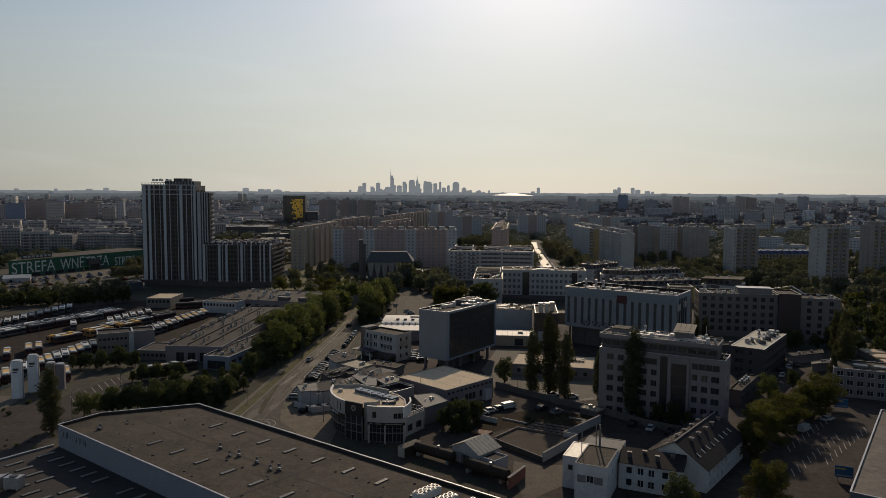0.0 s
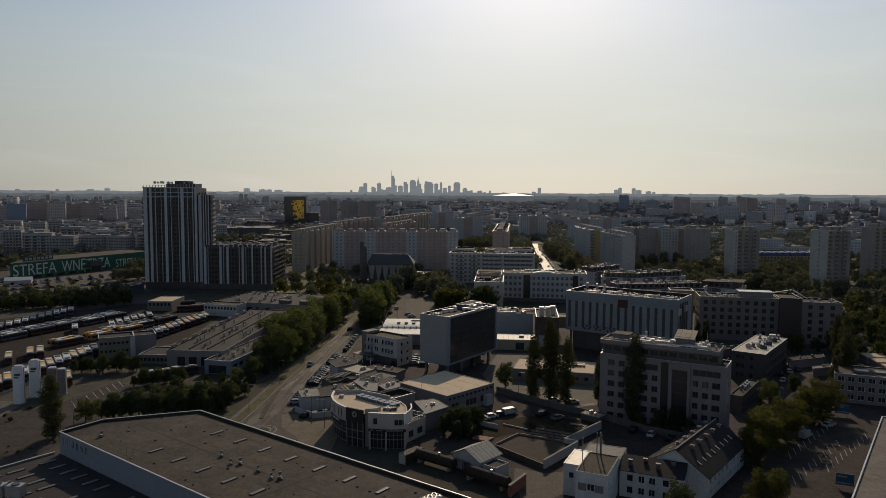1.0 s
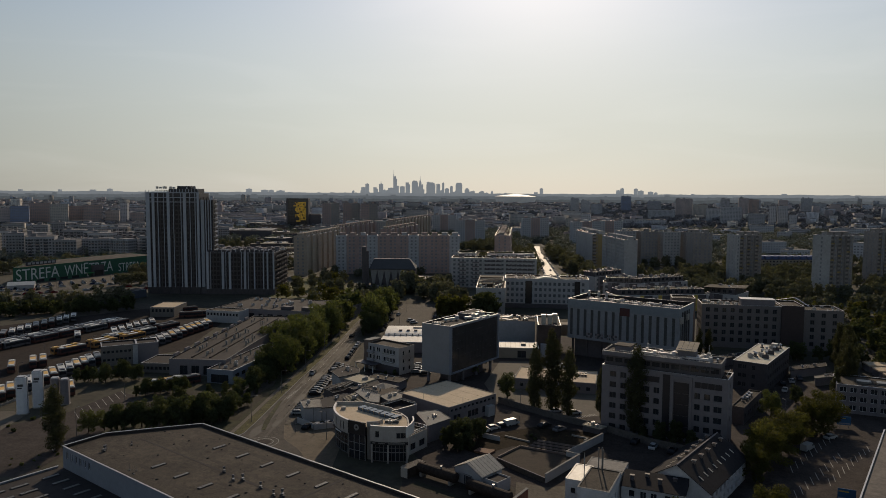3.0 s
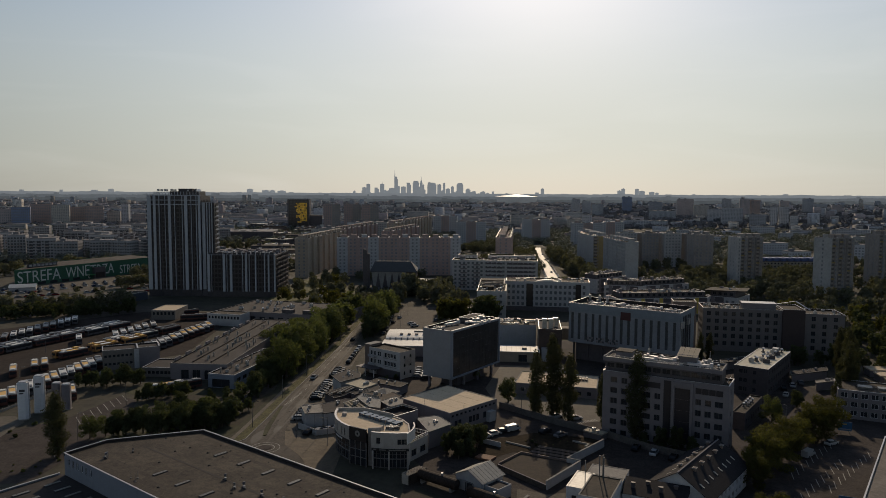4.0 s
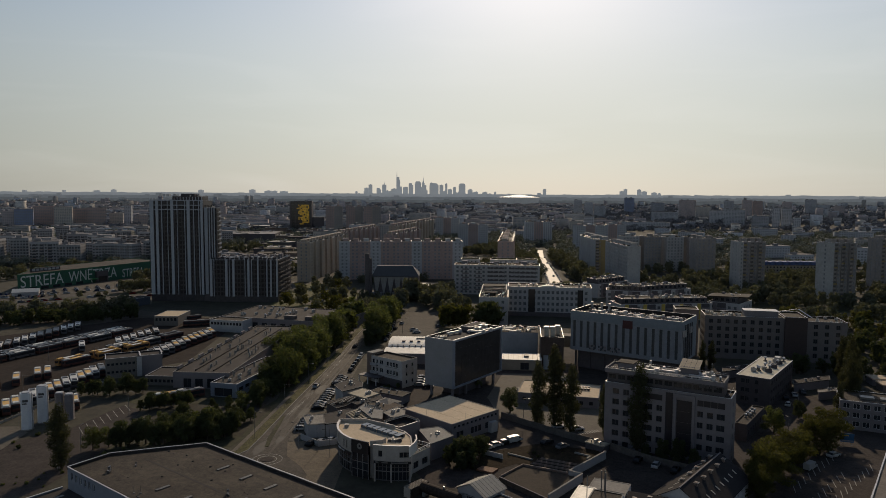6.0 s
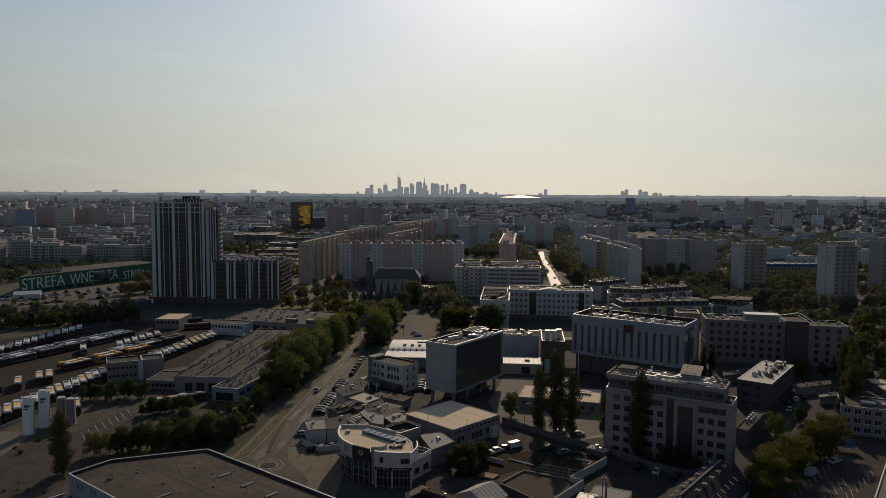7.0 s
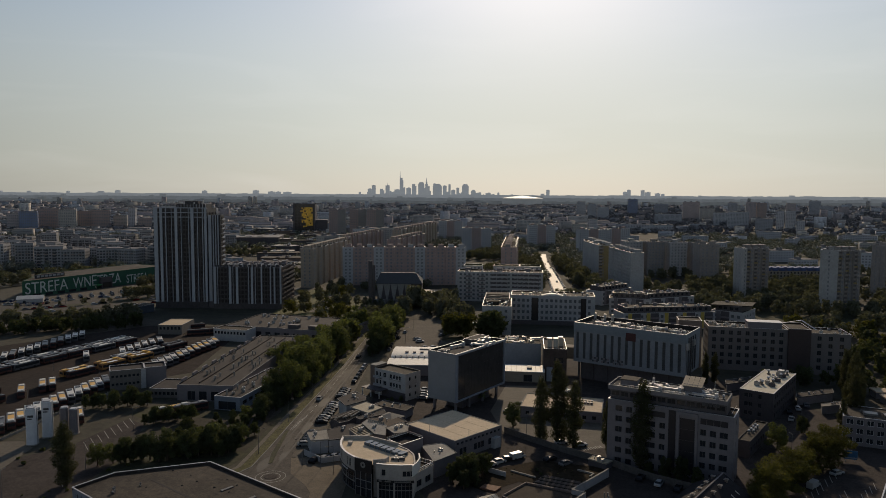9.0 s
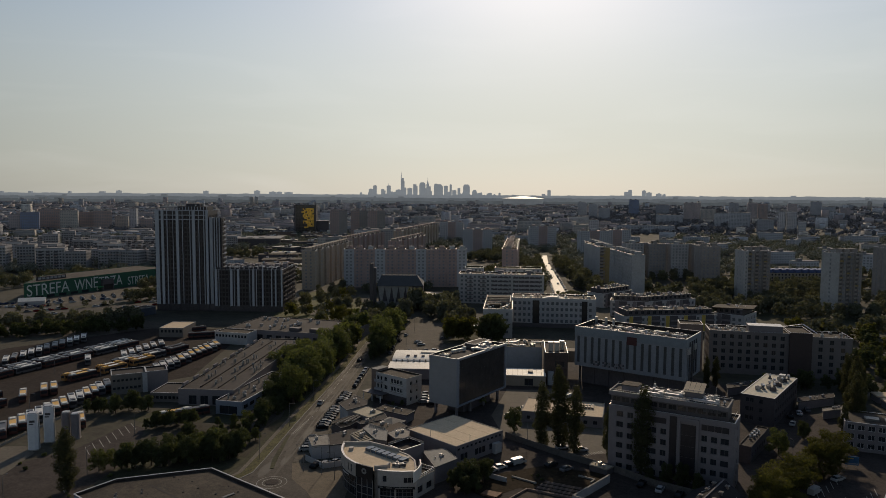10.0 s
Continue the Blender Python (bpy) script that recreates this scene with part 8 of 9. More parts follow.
while y < 4400:
    x = -0.68 * y - 60
    while x < 0.68 * y + 60:
        px, py = x + fr.uniform(-18, 18), y + fr.uniform(-24, 24)
        x += fr.uniform(44, 84) * (1 + y / 3000)
        if any(a - 30 < px < b + 30 and c - 20 < py < d + 20 for a, b, c, d in KEEP) or fr.random() < 0.1 or (py < 1330 and -0.305 < px / py < -0.185) or any(abs(px - a) < b * 0.5 + 45 and c - 130 < py < c + 40 for a, c, b in CLEAR):
            continue
        q = fr.random()
        kind = LOWS if 0.05 < px / py < 0.15 and py > 1500 or px / py > 0.15 and py < 1350 or q < (0.72 if py < 1100 else 0.80) else SLABS if q < 0.97 else TOWERS
        me = fr.choice(kind)
        mw = pose(px, py, 0, 0, 0, fr.choice((-34, 12, 12, 56, -10)) + fr.uniform(-6, 6))
        if py > 1120:
            f = 0.55 if px > 0.22 * py and kind is LOWS else 0.8
            if f > 0.6 or fr.random() < 0.55:
                JOIN.append((me, mw @ Matrix.Diagonal((f, 0.8, fr.uniform(0.75, 1.0), 1))))
            if fr.random() < 0.6 and f > 0.6:
                JOIN.append((fr.choice(LOWS), pose(px + fr.uniform(-60, 60), py + fr.uniform(-50, 50), 0, 0, 0, fr.uniform(0, 180)) @ Matrix.Diagonal((0.6, 0.8, 0.8, 1))))
            continue
        ob = new("apartment_building", me)
        ob.matrix_world = mw
        h = "low" if kind is LOWS else "slab" if kind is SLABS else "high"
        tagged(ob, {"low": "low pale apartment house among distant trees", "slab": "grey distant panel slab block of flats", "high": "tall grey point block in the distance"}[h], "apartment building", "distant city blocks")
    y += 50 * (1 + y / 2500)


def joined(name, label, category, pairs):
    """Many uncounted far copies in one mesh of kind stuff."""
    mats, V, F, I, S, base, loops = [], [], [], [], [], 0, 0
    for me, m in pairs:
        for q in me.materials:
            if q not in mats:
                mats.append(q)
        co = np.empty(len(me.vertices) * 3)
        me.vertices.foreach_get("co", co)
        a = np.array(m)
        V.append(co.reshape(-1, 3) @ a[:3, :3].T + a[:3, 3])
        ix = np.empty(len(me.loops), dtype=int)
        me.loops.foreach_get("vertex_index", ix)
        F.append(ix + base)
        mi, st = np.empty(len(me.polygons), dtype=int), np.empty(len(me.polygons), dtype=int)
        me.polygons.foreach_get("material_index", mi), me.polygons.foreach_get("loop_start", st)
        I.append(np.array([mats.index(q) for q in me.materials])[mi])
        S.append(st + loops)
        base, loops = base + len(co) // 3, loops + len(ix)
    V, F, I, S = [np.concatenate(q) for q in (V, F, I, S)]
    me = bpy.data.meshes.new(name)
    me.vertices.add(len(V)), me.loops.add(len(F)), me.polygons.add(len(S))
    me.vertices.foreach_set("co", V.ravel())
    me.loops.foreach_set("vertex_index", F)
    me.polygons.foreach_set("loop_start", S)
    me.polygons.foreach_set("material_index", I)
    for q in mats:
        me.materials.append(q)
    me.update(calc_edges=True)
    return tagged(new(name, me), label, category, kind="stuff")


joined("distant_housing", "hazy far housing estates out to the horizon", "houses", JOIN)

# ---- the white estate left of the tower ----
EST = mat("estate pale render", (0.31, 0.303, 0.305), 0.9, 0.15, 0.05, 0.6, 0, per=0.2)
EST_M = [far_mesh(w, d, h, EST, 2.9, 2.6, mat("estate window glass", (0.06, 0.06, 0.066), 0.3, 0.3, 0.1, 0.5, 0.0) if w == 18 else bpy.data.materials["estate window glass"]) for w, d, h in ((18, 14, 16), (22, 15, 19), (16, 15, 25), (26, 14, 22), (34, 14, 16))]
ESTB = bmesh.new()
for j in range(6):
    box(ESTB, -1.8, 1.8, -1.4, 0, 2.6 + 2.9 * j, 2.75 + 2.9 * j), box(ESTB, -1.8, 1.8, -1.4, -1.3, 2.75 + 2.9 * j, 3.5 + 2.9 * j, j % 3 == 1)
    box(ESTB, -1.8, -1.65, -1.3, 0, 2.75 + 2.9 * j, 5.4 + 2.9 * j), box(ESTB, -1.6, 1.7, -0.08, 0.05, 2.75 + 2.9 * j, 5.0 + 2.9 * j, 2)
ESTB = mesh("balcony_stack", ESTB, EST, RUSSET, bpy.data.materials["estate window glass"])
for r, (y0, x0, x1, dg) in enumerate(((700, -455, -275, 8), (745, -500, -290, 6), (800, -540, -300, 10), (862, -560, -330, 4), (930, -590, -300, 8))):
    x = x0
    while x < x1:
        me = fr.choice(EST_M)
        w = max(v.co.x for v in me.vertices) * 2
        ob = new("apartment_building", me)
        ob.matrix_world = pose(x + w / 2, y0 + (x - x0) * 0.14 + fr.uniform(-10, 10), 0, 0, 0, dg + fr.choice((0, 0, 12, -20)) + fr.uniform(-4, 4))
        tagged(ob, "pale six-storey estate block with many balconies", "apartment building", "white estate")
        for k in range(int(w / 7)):
            b = part("balcony_stack", ESTB, None, ob, kind="stuff")
            b.matrix_local = pose(-w / 2 + 4 + 7 * k, -7.2, 0)
        x += w + fr.uniform(-1, 7)
mall = thing("shopping_hall", "wide dark flat hall with pale roof lights", "hall", -395, 985, 6)
slab(mall, "wall", 0, 150, 0, 60, 0, 13, DARK_WALL)
for k in range(8):
    slab(mall, "roof_light", 20 + 14 * k, 28 + 14 * k, 8 + (k % 3) * 12, 12 + (k % 3) * 12, 13, 14.2, LIGHT_ROOF)

# ---- glass tower with a painted golden reflection ----
e = thing("office_tower", "dark glass tower with a golden reflection painted on its face", "office tower", -292, 1300, 4)
walls(e, 40, 24, 55, DARK_WALL, {}, BITUMEN_D, parapet=0.5)
# Gold panels in a ragged patch stand in for a reflection.
GOLD_REFLECTION = mat("painted gold reflection", (0.62, 0.37, 0.06), 0.35, 0.6, 0.12, 0.9, 0.3, metal=0.7)
for i in range(14):
    for j in range(18):
        edge = 7.5 - 0.25 * j + 1.8 * math.sin(j * 1.7) if j < 12 else 4.5 + 1.5 * math.sin(j * 2.3)
        lit = edge < i < 12.5 - (j < 4) * 4 and 2 < j < 16 and (i * 5 + j * 7) % 9
        bm = bmesh.new()
        box(bm, 3 + i * 2.5, 5.3 + i * 2.5, -0.12, 0.02, 4 + j * 2.8, 6.6 + j * 2.8)
        part("glass_panel", bm, GOLD_REFLECTION if lit else GLASS_B, e)
slab(e, "side_wing", 40.2, 62, 4, 20, 0, 26, DARK_WALL), slab(e, "side_wing", 62.2, 80, 4, 20, 0, 20, BLUE_WALL)

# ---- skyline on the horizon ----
# Haze painted into these colours, with emission lifting towers and woods.
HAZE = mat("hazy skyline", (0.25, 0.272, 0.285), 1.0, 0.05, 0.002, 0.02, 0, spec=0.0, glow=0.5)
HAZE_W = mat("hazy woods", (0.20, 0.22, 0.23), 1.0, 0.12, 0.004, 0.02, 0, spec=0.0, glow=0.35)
SK = 4850.0
def at_px(px, dist=SK):
    return (px - 784) / 1259.0 * dist


def sky_tower(x, w, h, taper=1.0, spire=0.0, notch=0.0):
    """A far high-rise with a stepped head."""
    bm = bmesh.new()
    hw = w * 0.5
    box(bm, -hw, hw, -15, 15, 0, h * 0.9 if taper < 1 or notch else h)
    if notch:
        box(bm, -hw, hw * (1 - 2 * notch), -12, 12, h * 0.9, h)
    elif taper < 1:
        box(bm, -hw * taper, hw * taper, -12, 12, h * 0.9, h * 0.97), box(bm, -hw * taper * 0.7, hw * taper * 0.7, -10, 10, h * 0.97, h)
    else:
        box(bm, -hw * 0.3, hw * 0.45, -8, 8, h, h + 3)
    if spire:
        tube(bm, -hw * 0.8 * (notch > 0), 0, h * 0.98, spire, 2.8, 0.5, 6)
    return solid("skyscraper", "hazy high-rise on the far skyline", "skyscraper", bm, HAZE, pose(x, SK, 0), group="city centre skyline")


for x, w, h, tp, sp, nt in ((-564, 26, 97, 1, 0, 0), (-537, 23, 120, 1, 0, 0), (-480, 28, 97, 1, 0, 0.3), (-443, 26, 120, 1, 139, 0), (-422, 13, 80, 1, 0, 0), (-376, 38, 93, 1, 0, 0), (-348, 23, 172, 1, 216, 0.22), (-330, 13, 106, 1, 0, 0), (-299, 32, 104, 1, 0, 0), (-262, 29, 131, 1, 0, 0.25)):
    sky_tower(x, w, h, tp, sp, nt)
for x, w, h, tp, sp, nt in ((-214, 41, 144, 0.85, 0, 0), (-178, 17, 147, 0.6, 176, 0), (-164, 13, 117, 1, 0, 0), (-178, 30, 104, 1, 0, 0), (-105, 61, 132, 0.8, 0, 0), (-123, 20, 134, 1, 0, 0), (-55, 26, 120, 1, 0, 0), (-22, 15, 129, 1, 0, 0), (3, 29, 91, 1, 0, 0), (34, 19, 106, 1, 0, 0), (85, 45, 131, 0.85, 0, 0), (140, 32, 94, 0.7, 0, 0), (243, 28, 73, 1, 0, 0), (645, 19, 95, 1, 0, 0)):
    sky_tower(x, w, h, tp, sp, nt)
for x, w, h in ((1166, 20, 85), (1192, 18, 98), (1285, 19, 96), (1319, 31, 83), (1386, 29, 76), (1421, 15, 71), (-1342, 35, 81), (-1235, 42, 74), (-1190, 31, 73), (-1127, 50, 71), (-1693, 27, 77), (-2290, 26, 76)):
    sky_tower(x, w, h)
kr = random.Random(77)
for k in range(46):
    x = kr.uniform(-640, 320)
    sky_tower(x, kr.uniform(10, 34), kr.uniform(62, 84) - abs(x + 160) * 0.02)
def woods(y, base, amp, seed, material):
    rr = random.Random(seed)
    bm = bmesh.new()
    x, pts = -3300.0, []
    while x < 3300:
        h = base + amp * (noise.noise((x * 0.004, seed, 0)) + 0.6 * noise.noise((x * 0.02, seed, 3)) + 0.3 * rr.uniform(-1, 1))
        if rr.random() < 0.04:
            h += rr.uniform(4, 12)
        wd = rr.uniform(12, 40)
        pts.append((x, h)), pts.append((x + wd - 0.5, h))
        x += wd
    rows = [[bm.verts.new(p) for p in ((a, y, 0), (a, y, h), (a, y + 20, h), (a, y + 20, 0))] for a, h in pts]
    for r0, r1 in zip(rows, rows[1:]):
        for k in range(3):
            bm.faces.new((r0[k], r1[k], r1[k + 1], r0[k + 1]))
    bmesh.ops.recalc_face_normals(bm, faces=bm.faces)
    return solid("backdrop", "hazy wooded horizon of the far plain", "horizon", bm, material, kind="structure")
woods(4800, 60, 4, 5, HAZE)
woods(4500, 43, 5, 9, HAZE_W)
# The nearest strip has its haze in base colour and glow as well.
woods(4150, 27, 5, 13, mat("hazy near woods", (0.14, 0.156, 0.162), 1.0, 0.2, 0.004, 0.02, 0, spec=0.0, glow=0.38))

# ---- stadium ----
e = thing("stadium", "far stadium with a white tent roof", "stadium", at_px(906, 4000), 4000)
bm = bmesh.new()
tube(bm, 0, 0, 0, 38, 105, 115, 40)
# The bowl takes the woods' painted haze colour.
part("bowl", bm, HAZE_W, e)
bm = bmesh.new()
tube(bm, 0, 0, 46, 60, 118, 6, 40)
part("tent_roof", bm, mat("white membrane", (0.85, 0.84, 0.8), 0.6, 0.05, 0.01, 0.1, 0), e)
bm = bmesh.new()
tube(bm, 0, 0, 50, 66, 1.6, 0.4, 6)
part("mast", bm, STEEL, e)

# ---- dark works halls behind the low block ----
ir = random.Random(29)
for k in range(34):
    y = 650 + 19 * k + ir.uniform(-8, 8)
    x = y * ir.uniform(-0.262, -0.178)
    if -150 < x and y < 860:
        x -= 30
    e = thing("works_hall", "low dark works hall with a cluttered felt roof", "hall", x, y, ir.choice((8, 12, -20, 30)), group="works halls")
    w, d, h = ir.uniform(24, 52), ir.uniform(14, 24), ir.uniform(5, 11)
    slab(e, "wall", -w / 2, w / 2, 0, d, 0, h, ir.choice((DARK_WALL, BROWN_WALL, GREY_WALL)))
    slab(e, "roof", -w / 2 - 0.3, w / 2 + 0.3, -0.3, d + 0.3, h, h + 0.5, ir.choice((BITUMEN_D, BITUMEN, BITUMEN_D, LIGHT_ROOF)))
    for j in range(4):
        u = ir.uniform(-w / 2 + 2, w / 2 - 6)
        slab(e, "roof_box", u, u + ir.uniform(1.5, 5), d * 0.2 * j + 1, d * 0.2 * j + 3, h + 0.5, h + ir.uniform(1.2, 3.2), ir.choice((FLASHING, DARK_WALL, GREY_WALL)))
# ---- trees ----
def leaf_cloud(name, lobes, n, size, material, seed):
    """A crown: n leaf clumps spread over and in ellipsoid lobes (x, y, z, rx, rz), facing every way."""
    rg = np.random.RandomState(seed)
    wts = np.array([l[3] ** 2 * l[4] for l in lobes]) ** 0.7
    pick = rg.choice(len(lobes), n, p=wts / wts.sum())
    lo = np.array(lobes)[pick]
    d = rg.normal(size=(n, 3))
    d /= np.linalg.norm(d, axis=1)[:, None]
    rad = rg.uniform(0.35, 1.0, n) ** 0.45 * rg.uniform(0.86, 1.12, n)
    c = lo[:, :3] + d * rad[:, None] * np.stack([lo[:, 3], lo[:, 3], lo[:, 4]], 1)
    nv = d + np.array([0, 0, 0.35]) + rg.normal(size=(n, 3)) * 0.5
    nv /= np.linalg.norm(nv, axis=1)[:, None]
    a = np.cross(nv, rg.normal(size=(n, 3)))
    a /= np.linalg.norm(a, axis=1)[:, None]
    b = np.cross(nv, a)
    s = (size * rg.uniform(0.6, 1.4, n))[:, None]
    k = rg.uniform(0.6, 1.0, n)[:, None]
    v = np.stack([c - a * s - b * s * 0.5, c + a * s - b * s * 0.4 * k, c + b * s * k], 1).reshape(-1, 3)
    v[:, 2] = np.maximum(v[:, 2], 0.15)
    me = bpy.data.meshes.new(name)
    me.from_pydata(v.tolist(), [], np.arange(3 * n).reshape(-1, 3).tolist())
    me.materials.append(material)
    return me


def limb(bm, a, b, r0, r1, n=6):
    a, b = Vector(a), Vector(b)
    q = (b - a).to_track_quat("Z", "Y")
    ring = []
    for p, r in ((a, r0), (b, r1)):
        ring.append([bm.verts.new(p + q @ Vector((r * math.cos(k * 2 * math.pi / n), r * math.sin(k * 2 * math.pi / n), 0))) for k in range(n)])
    for k in range(n):
        bm.faces.new((ring[0][k], ring[0][(k + 1) % n], ring[1][(k + 1) % n], ring[1][k]))


THIN = {}


def tree(name, label, h, w, seed, material, poplar=False, n=4300, size=0.235):
    rg = random.Random(seed)
    e = thing(name, label, "tree", 0, -50, 0, 0, "trees")
    bm = bmesh.new()
    lobes = []
    if poplar:
        limb(bm, (0, 0, 0), (0, 0, h * 0.85), 0.35, 0.06, 8)
        for k in range(16):
            z = h * (0.10 + 0.056 * k)
            f = (0.10 + 0.056 * k)
            r = w / 2 * (0.6 + 0.42 * math.sin(math.pi * min(1.0, f * 1.1))) * min(1.0, 4.2 * (1.04 - f)) ** 0.55
            a = rg.uniform(0, 6.28)
            lobes.append((0.28 * r * math.cos(a), 0.28 * r * math.sin(a), z, r * rg.uniform(0.72, 1.0), h * 0.075))
            limb(bm, (0, 0, z - h * 0.08), (r * 0.6 * math.cos(a), r * 0.6 * math.sin(a), z + h * 0.05), 0.09, 0.03, 5)
    else:
        ht = h * 0.35
        limb(bm, (0, 0, 0), (0, 0, ht), 0.3, 0.2, 8)
        limb(bm, (0, 0, ht), (0.2, 0.1, h * 0.8), 0.2, 0.05)
        lobes.append((rg.uniform(-0.6, 0.6), rg.uniform(-0.6, 0.6), h * 0.54, w * 0.36, h * 0.37))
        for k in range(16):
            a = k * 2.4 + rg.uniform(-0.5, 0.5)
            up = k / 15
            r = w * rg.uniform(0.24, 0.44) * (1.0 - 0.75 * max(0.0, up - 0.35) ** 1.2)
            z = h * (0.2 + 0.74 * up) + rg.uniform(-0.4, 0.4)
            lobes.append((r * math.cos(a), r * math.sin(a), z, w * rg.uniform(0.12, 0.21), h * rg.uniform(0.08, 0.15)))
            limb(bm, (0, 0, ht * rg.uniform(0.7, 1.2)), (r * math.cos(a), r * math.sin(a), z), 0.12, 0.03, 5)
    part("trunk", bm, BARK, e)
    part("crown", leaf_cloud("crown", lobes, n, size, material, seed), None, e)
    THIN[e.name] = [leaf_cloud("crown_far", lobes, 500, 0.66, q, seed) for q in (LEAF_HAZED if material is not LEAF_Y else material, material)]
    return e


def bush(label, h, w, seed, material):
    rg = random.Random(seed)
    e = thing("shrub", label, "shrub", 0, -50, 0, 0, "shrubs")
    bm = bmesh.new()
    lobes = []
    for k in range(6):
        a, r = k * 1.05, w * rg.uniform(0.1, 0.34)
        lobes.append((r * math.cos(a), r * math.sin(a), h * rg.uniform(0.35, 0.6), w * rg.uniform(0.18, 0.28), h * rg.uniform(0.25, 0.4)))
        limb(bm, (0, 0, 0), (r * math.cos(a), r * math.sin(a), h * 0.5), 0.06, 0.02, 5)
    part("stem", bm, BARK, e)
    part("crown", leaf_cloud("crown", lobes, 700, 0.26, material, seed), None, e)
    return e


# Paler leaf colour for crowns further off, with haze painted in.
LEAF_HAZED = leaf_mat("park foliage with painted haze", (0.122, 0.122, 0.088), 0.3)
LEAF_P = leaf_mat("deep green poplar leaves", (0.050, 0.052, 0.030), 0.42)
BROAD = [tree("tree", "broad leafy green tree with a rounded crown", 10, 8.5, 1, LEAF), tree("tree", "dense dark green street tree", 10, 7.5, 2, LEAF_D), tree("tree", "spreading green tree in full leaf", 10, 9.5, 3, LEAF), tree("tree", "tall oval dark green tree", 10, 6.5, 4, LEAF_D)]
SUNNY = [tree("tree", "yellow green tree with sunlit leaves", 10, 10, 5, LEAF_Y, n=8500, size=0.18), tree("tree", "broad yellow green tree beside the yard", 10, 9, 6, LEAF_Y, n=8500, size=0.18)]
POPLAR = [tree("poplar_tree", "slender dark columnar poplar", 18, 4.6, 7, LEAF_P, True, 8200, 0.185), tree("poplar_tree", "tall narrow poplar with a ragged outline", 18, 5.2, 8, LEAF_P, True, 8200, 0.185)]
BUSH = [bush("low dark green shrub", 2.2, 3.2, 21, LEAF_D), bush("loose green shrub by the fence", 2.6, 3.6, 22, LEAF)]
USED = set()


def plant(ob, x, y, s=1.0, sz=None, turn=None):
    m = pose(x, y, 0, 0, 0, tr.uniform(0, 360) if turn is None else turn) @ Matrix.Diagonal((s, s, sz or s, 1))
    if ob.name not in USED:
        USED.add(ob.name)
        ob.matrix_world = m
        return ob
    return copy_thing(ob, m)


tr = random.Random(5)
DIM = [BROAD[1], BROAD[3]]
CROWNS = []


def stand(a, b, w, n, size, kinds):
    """Trees in a band from a to b in plan: its width, how many, their size; those far off are gathered as one cover."""
    d = Vector((b[0] - a[0], b[1] - a[1], 0)).normalized()
    for k in range(n):
        f = (k + tr.uniform(0, 1)) / n
        o = tr.uniform(-0.5, 0.5) * w
        s = tr.uniform(*size)
        x, y = a[0] + (b[0] - a[0]) * f - d.y * o, a[1] + (b[1] - a[1]) * f + d.x * o
        ob = tr.choice(kinds)
        if a[1] > 340 or a[0] > 149 or a[0] < -170:
            CROWNS.append((THIN[ob.name][a[1] < 385], pose(x, y, 0, 0, 0, tr.uniform(0, 360)) @ Matrix.Diagonal((s, s, s, 1))))
        else:
            plant(ob, x, y, s * tr.uniform(0.9, 1.1), s)


stand((-83, 216), (-66, 232), 9, 11, (0.5, 0.75), DIM)
# Row added before the grey block to cast shade on the yard.
stand((118, 280), (150, 293), 6, 9, (0.8, 1.1), DIM)
stand((-102, 530), (-86, 585), 8, 8, (0.6, 0.9), BROAD)
stand((-72, 560), (-20, 572), 8, 16, (0.6, 0.9), BROAD)
stand((205, 575), (400, 590), 50, 60, (0.7, 1.1), DIM)
stand((255, 670), (420, 690), 50, 40, (0.7, 1.1), BROAD)
stand((130, 655), (250, 655), 30, 30, (0.7, 1.1), BROAD)
stand((-252, 560), (-212, 625), 16, 22, (0.6, 0.95), BROAD)
stand((-215, 545), (-130, 640), 24, 40, (0.6, 1.0), BROAD)
stand((-410, 600), (-260, 660), 22, 40, (0.6, 1.0), BROAD)
stand((300, 500), (420, 500), 50, 36, (0.7, 1.1), BROAD)
stand((255, 300), (420, 380), 60, 60, (0.6, 1.1), DIM)
stand((-60.5, 272), (-54.5, 345), 7, 28, (1.0, 1.35), BROAD)
stand((-67.5, 270), (-64, 304), 6, 13, (1.05, 1.35), DIM)
stand((-74, 305), (-62, 345), 14, 18, (0.75, 1.0), BROAD)
stand((-66, 234), (-62, 256), 4, 7, (0.8, 1.15), DIM)
stand((-64, 256), (-59.5, 266), 3, 6, (1.0, 1.3), BROAD)
stand((-55.5, 345), (-53, 395), 5, 11, (1.1, 1.4), BROAD)
stand((-51, 395), (-49, 440), 7, 10, (0.7, 0.95), BROAD)
stand((-37.0, 332), (-35, 390), 5, 14, (1.1, 1.45), BROAD)
stand((-36, 390), (-34, 448), 6, 12, (0.7, 1.0), BROAD)
stand((-30, 432), (-29, 440), 2, 3, (1.3, 1.5), [BROAD[3]])
stand((-33, 345), (-31, 430), 2, 8, (0.7, 1.0), BROAD)
stand((-86, 201), (-67, 207), 7, 13, (0.95, 1.25), DIM)
stand((-84, 209), (-64, 214), 8, 8, (0.8, 1.1), DIM)
stand((-97, 199), (-87, 203), 5, 6, (0.85, 1.15), DIM)
stand((-70, 204), (-62, 224), 5, 7, (0.55, 0.85), DIM)
stand((-69, 262), (-58.5, 266), 4, 9, (1.1, 1.4), DIM)
stand((-78, 213), (-66, 216), 5, 4, (0.45, 0.6), BROAD)
stand((-133, 248), (-110, 251), 5, 10, (0.75, 1.05), DIM)
stand((-104, 232), (-88, 238), 5, 8, (0.6, 0.85), DIM)
stand((-78, 408), (-68, 446), 12, 8, (0.7, 1.1), BROAD + SUNNY)
stand((-22, 470), (2, 430), 10, 12, (0.8, 1.2), BROAD)
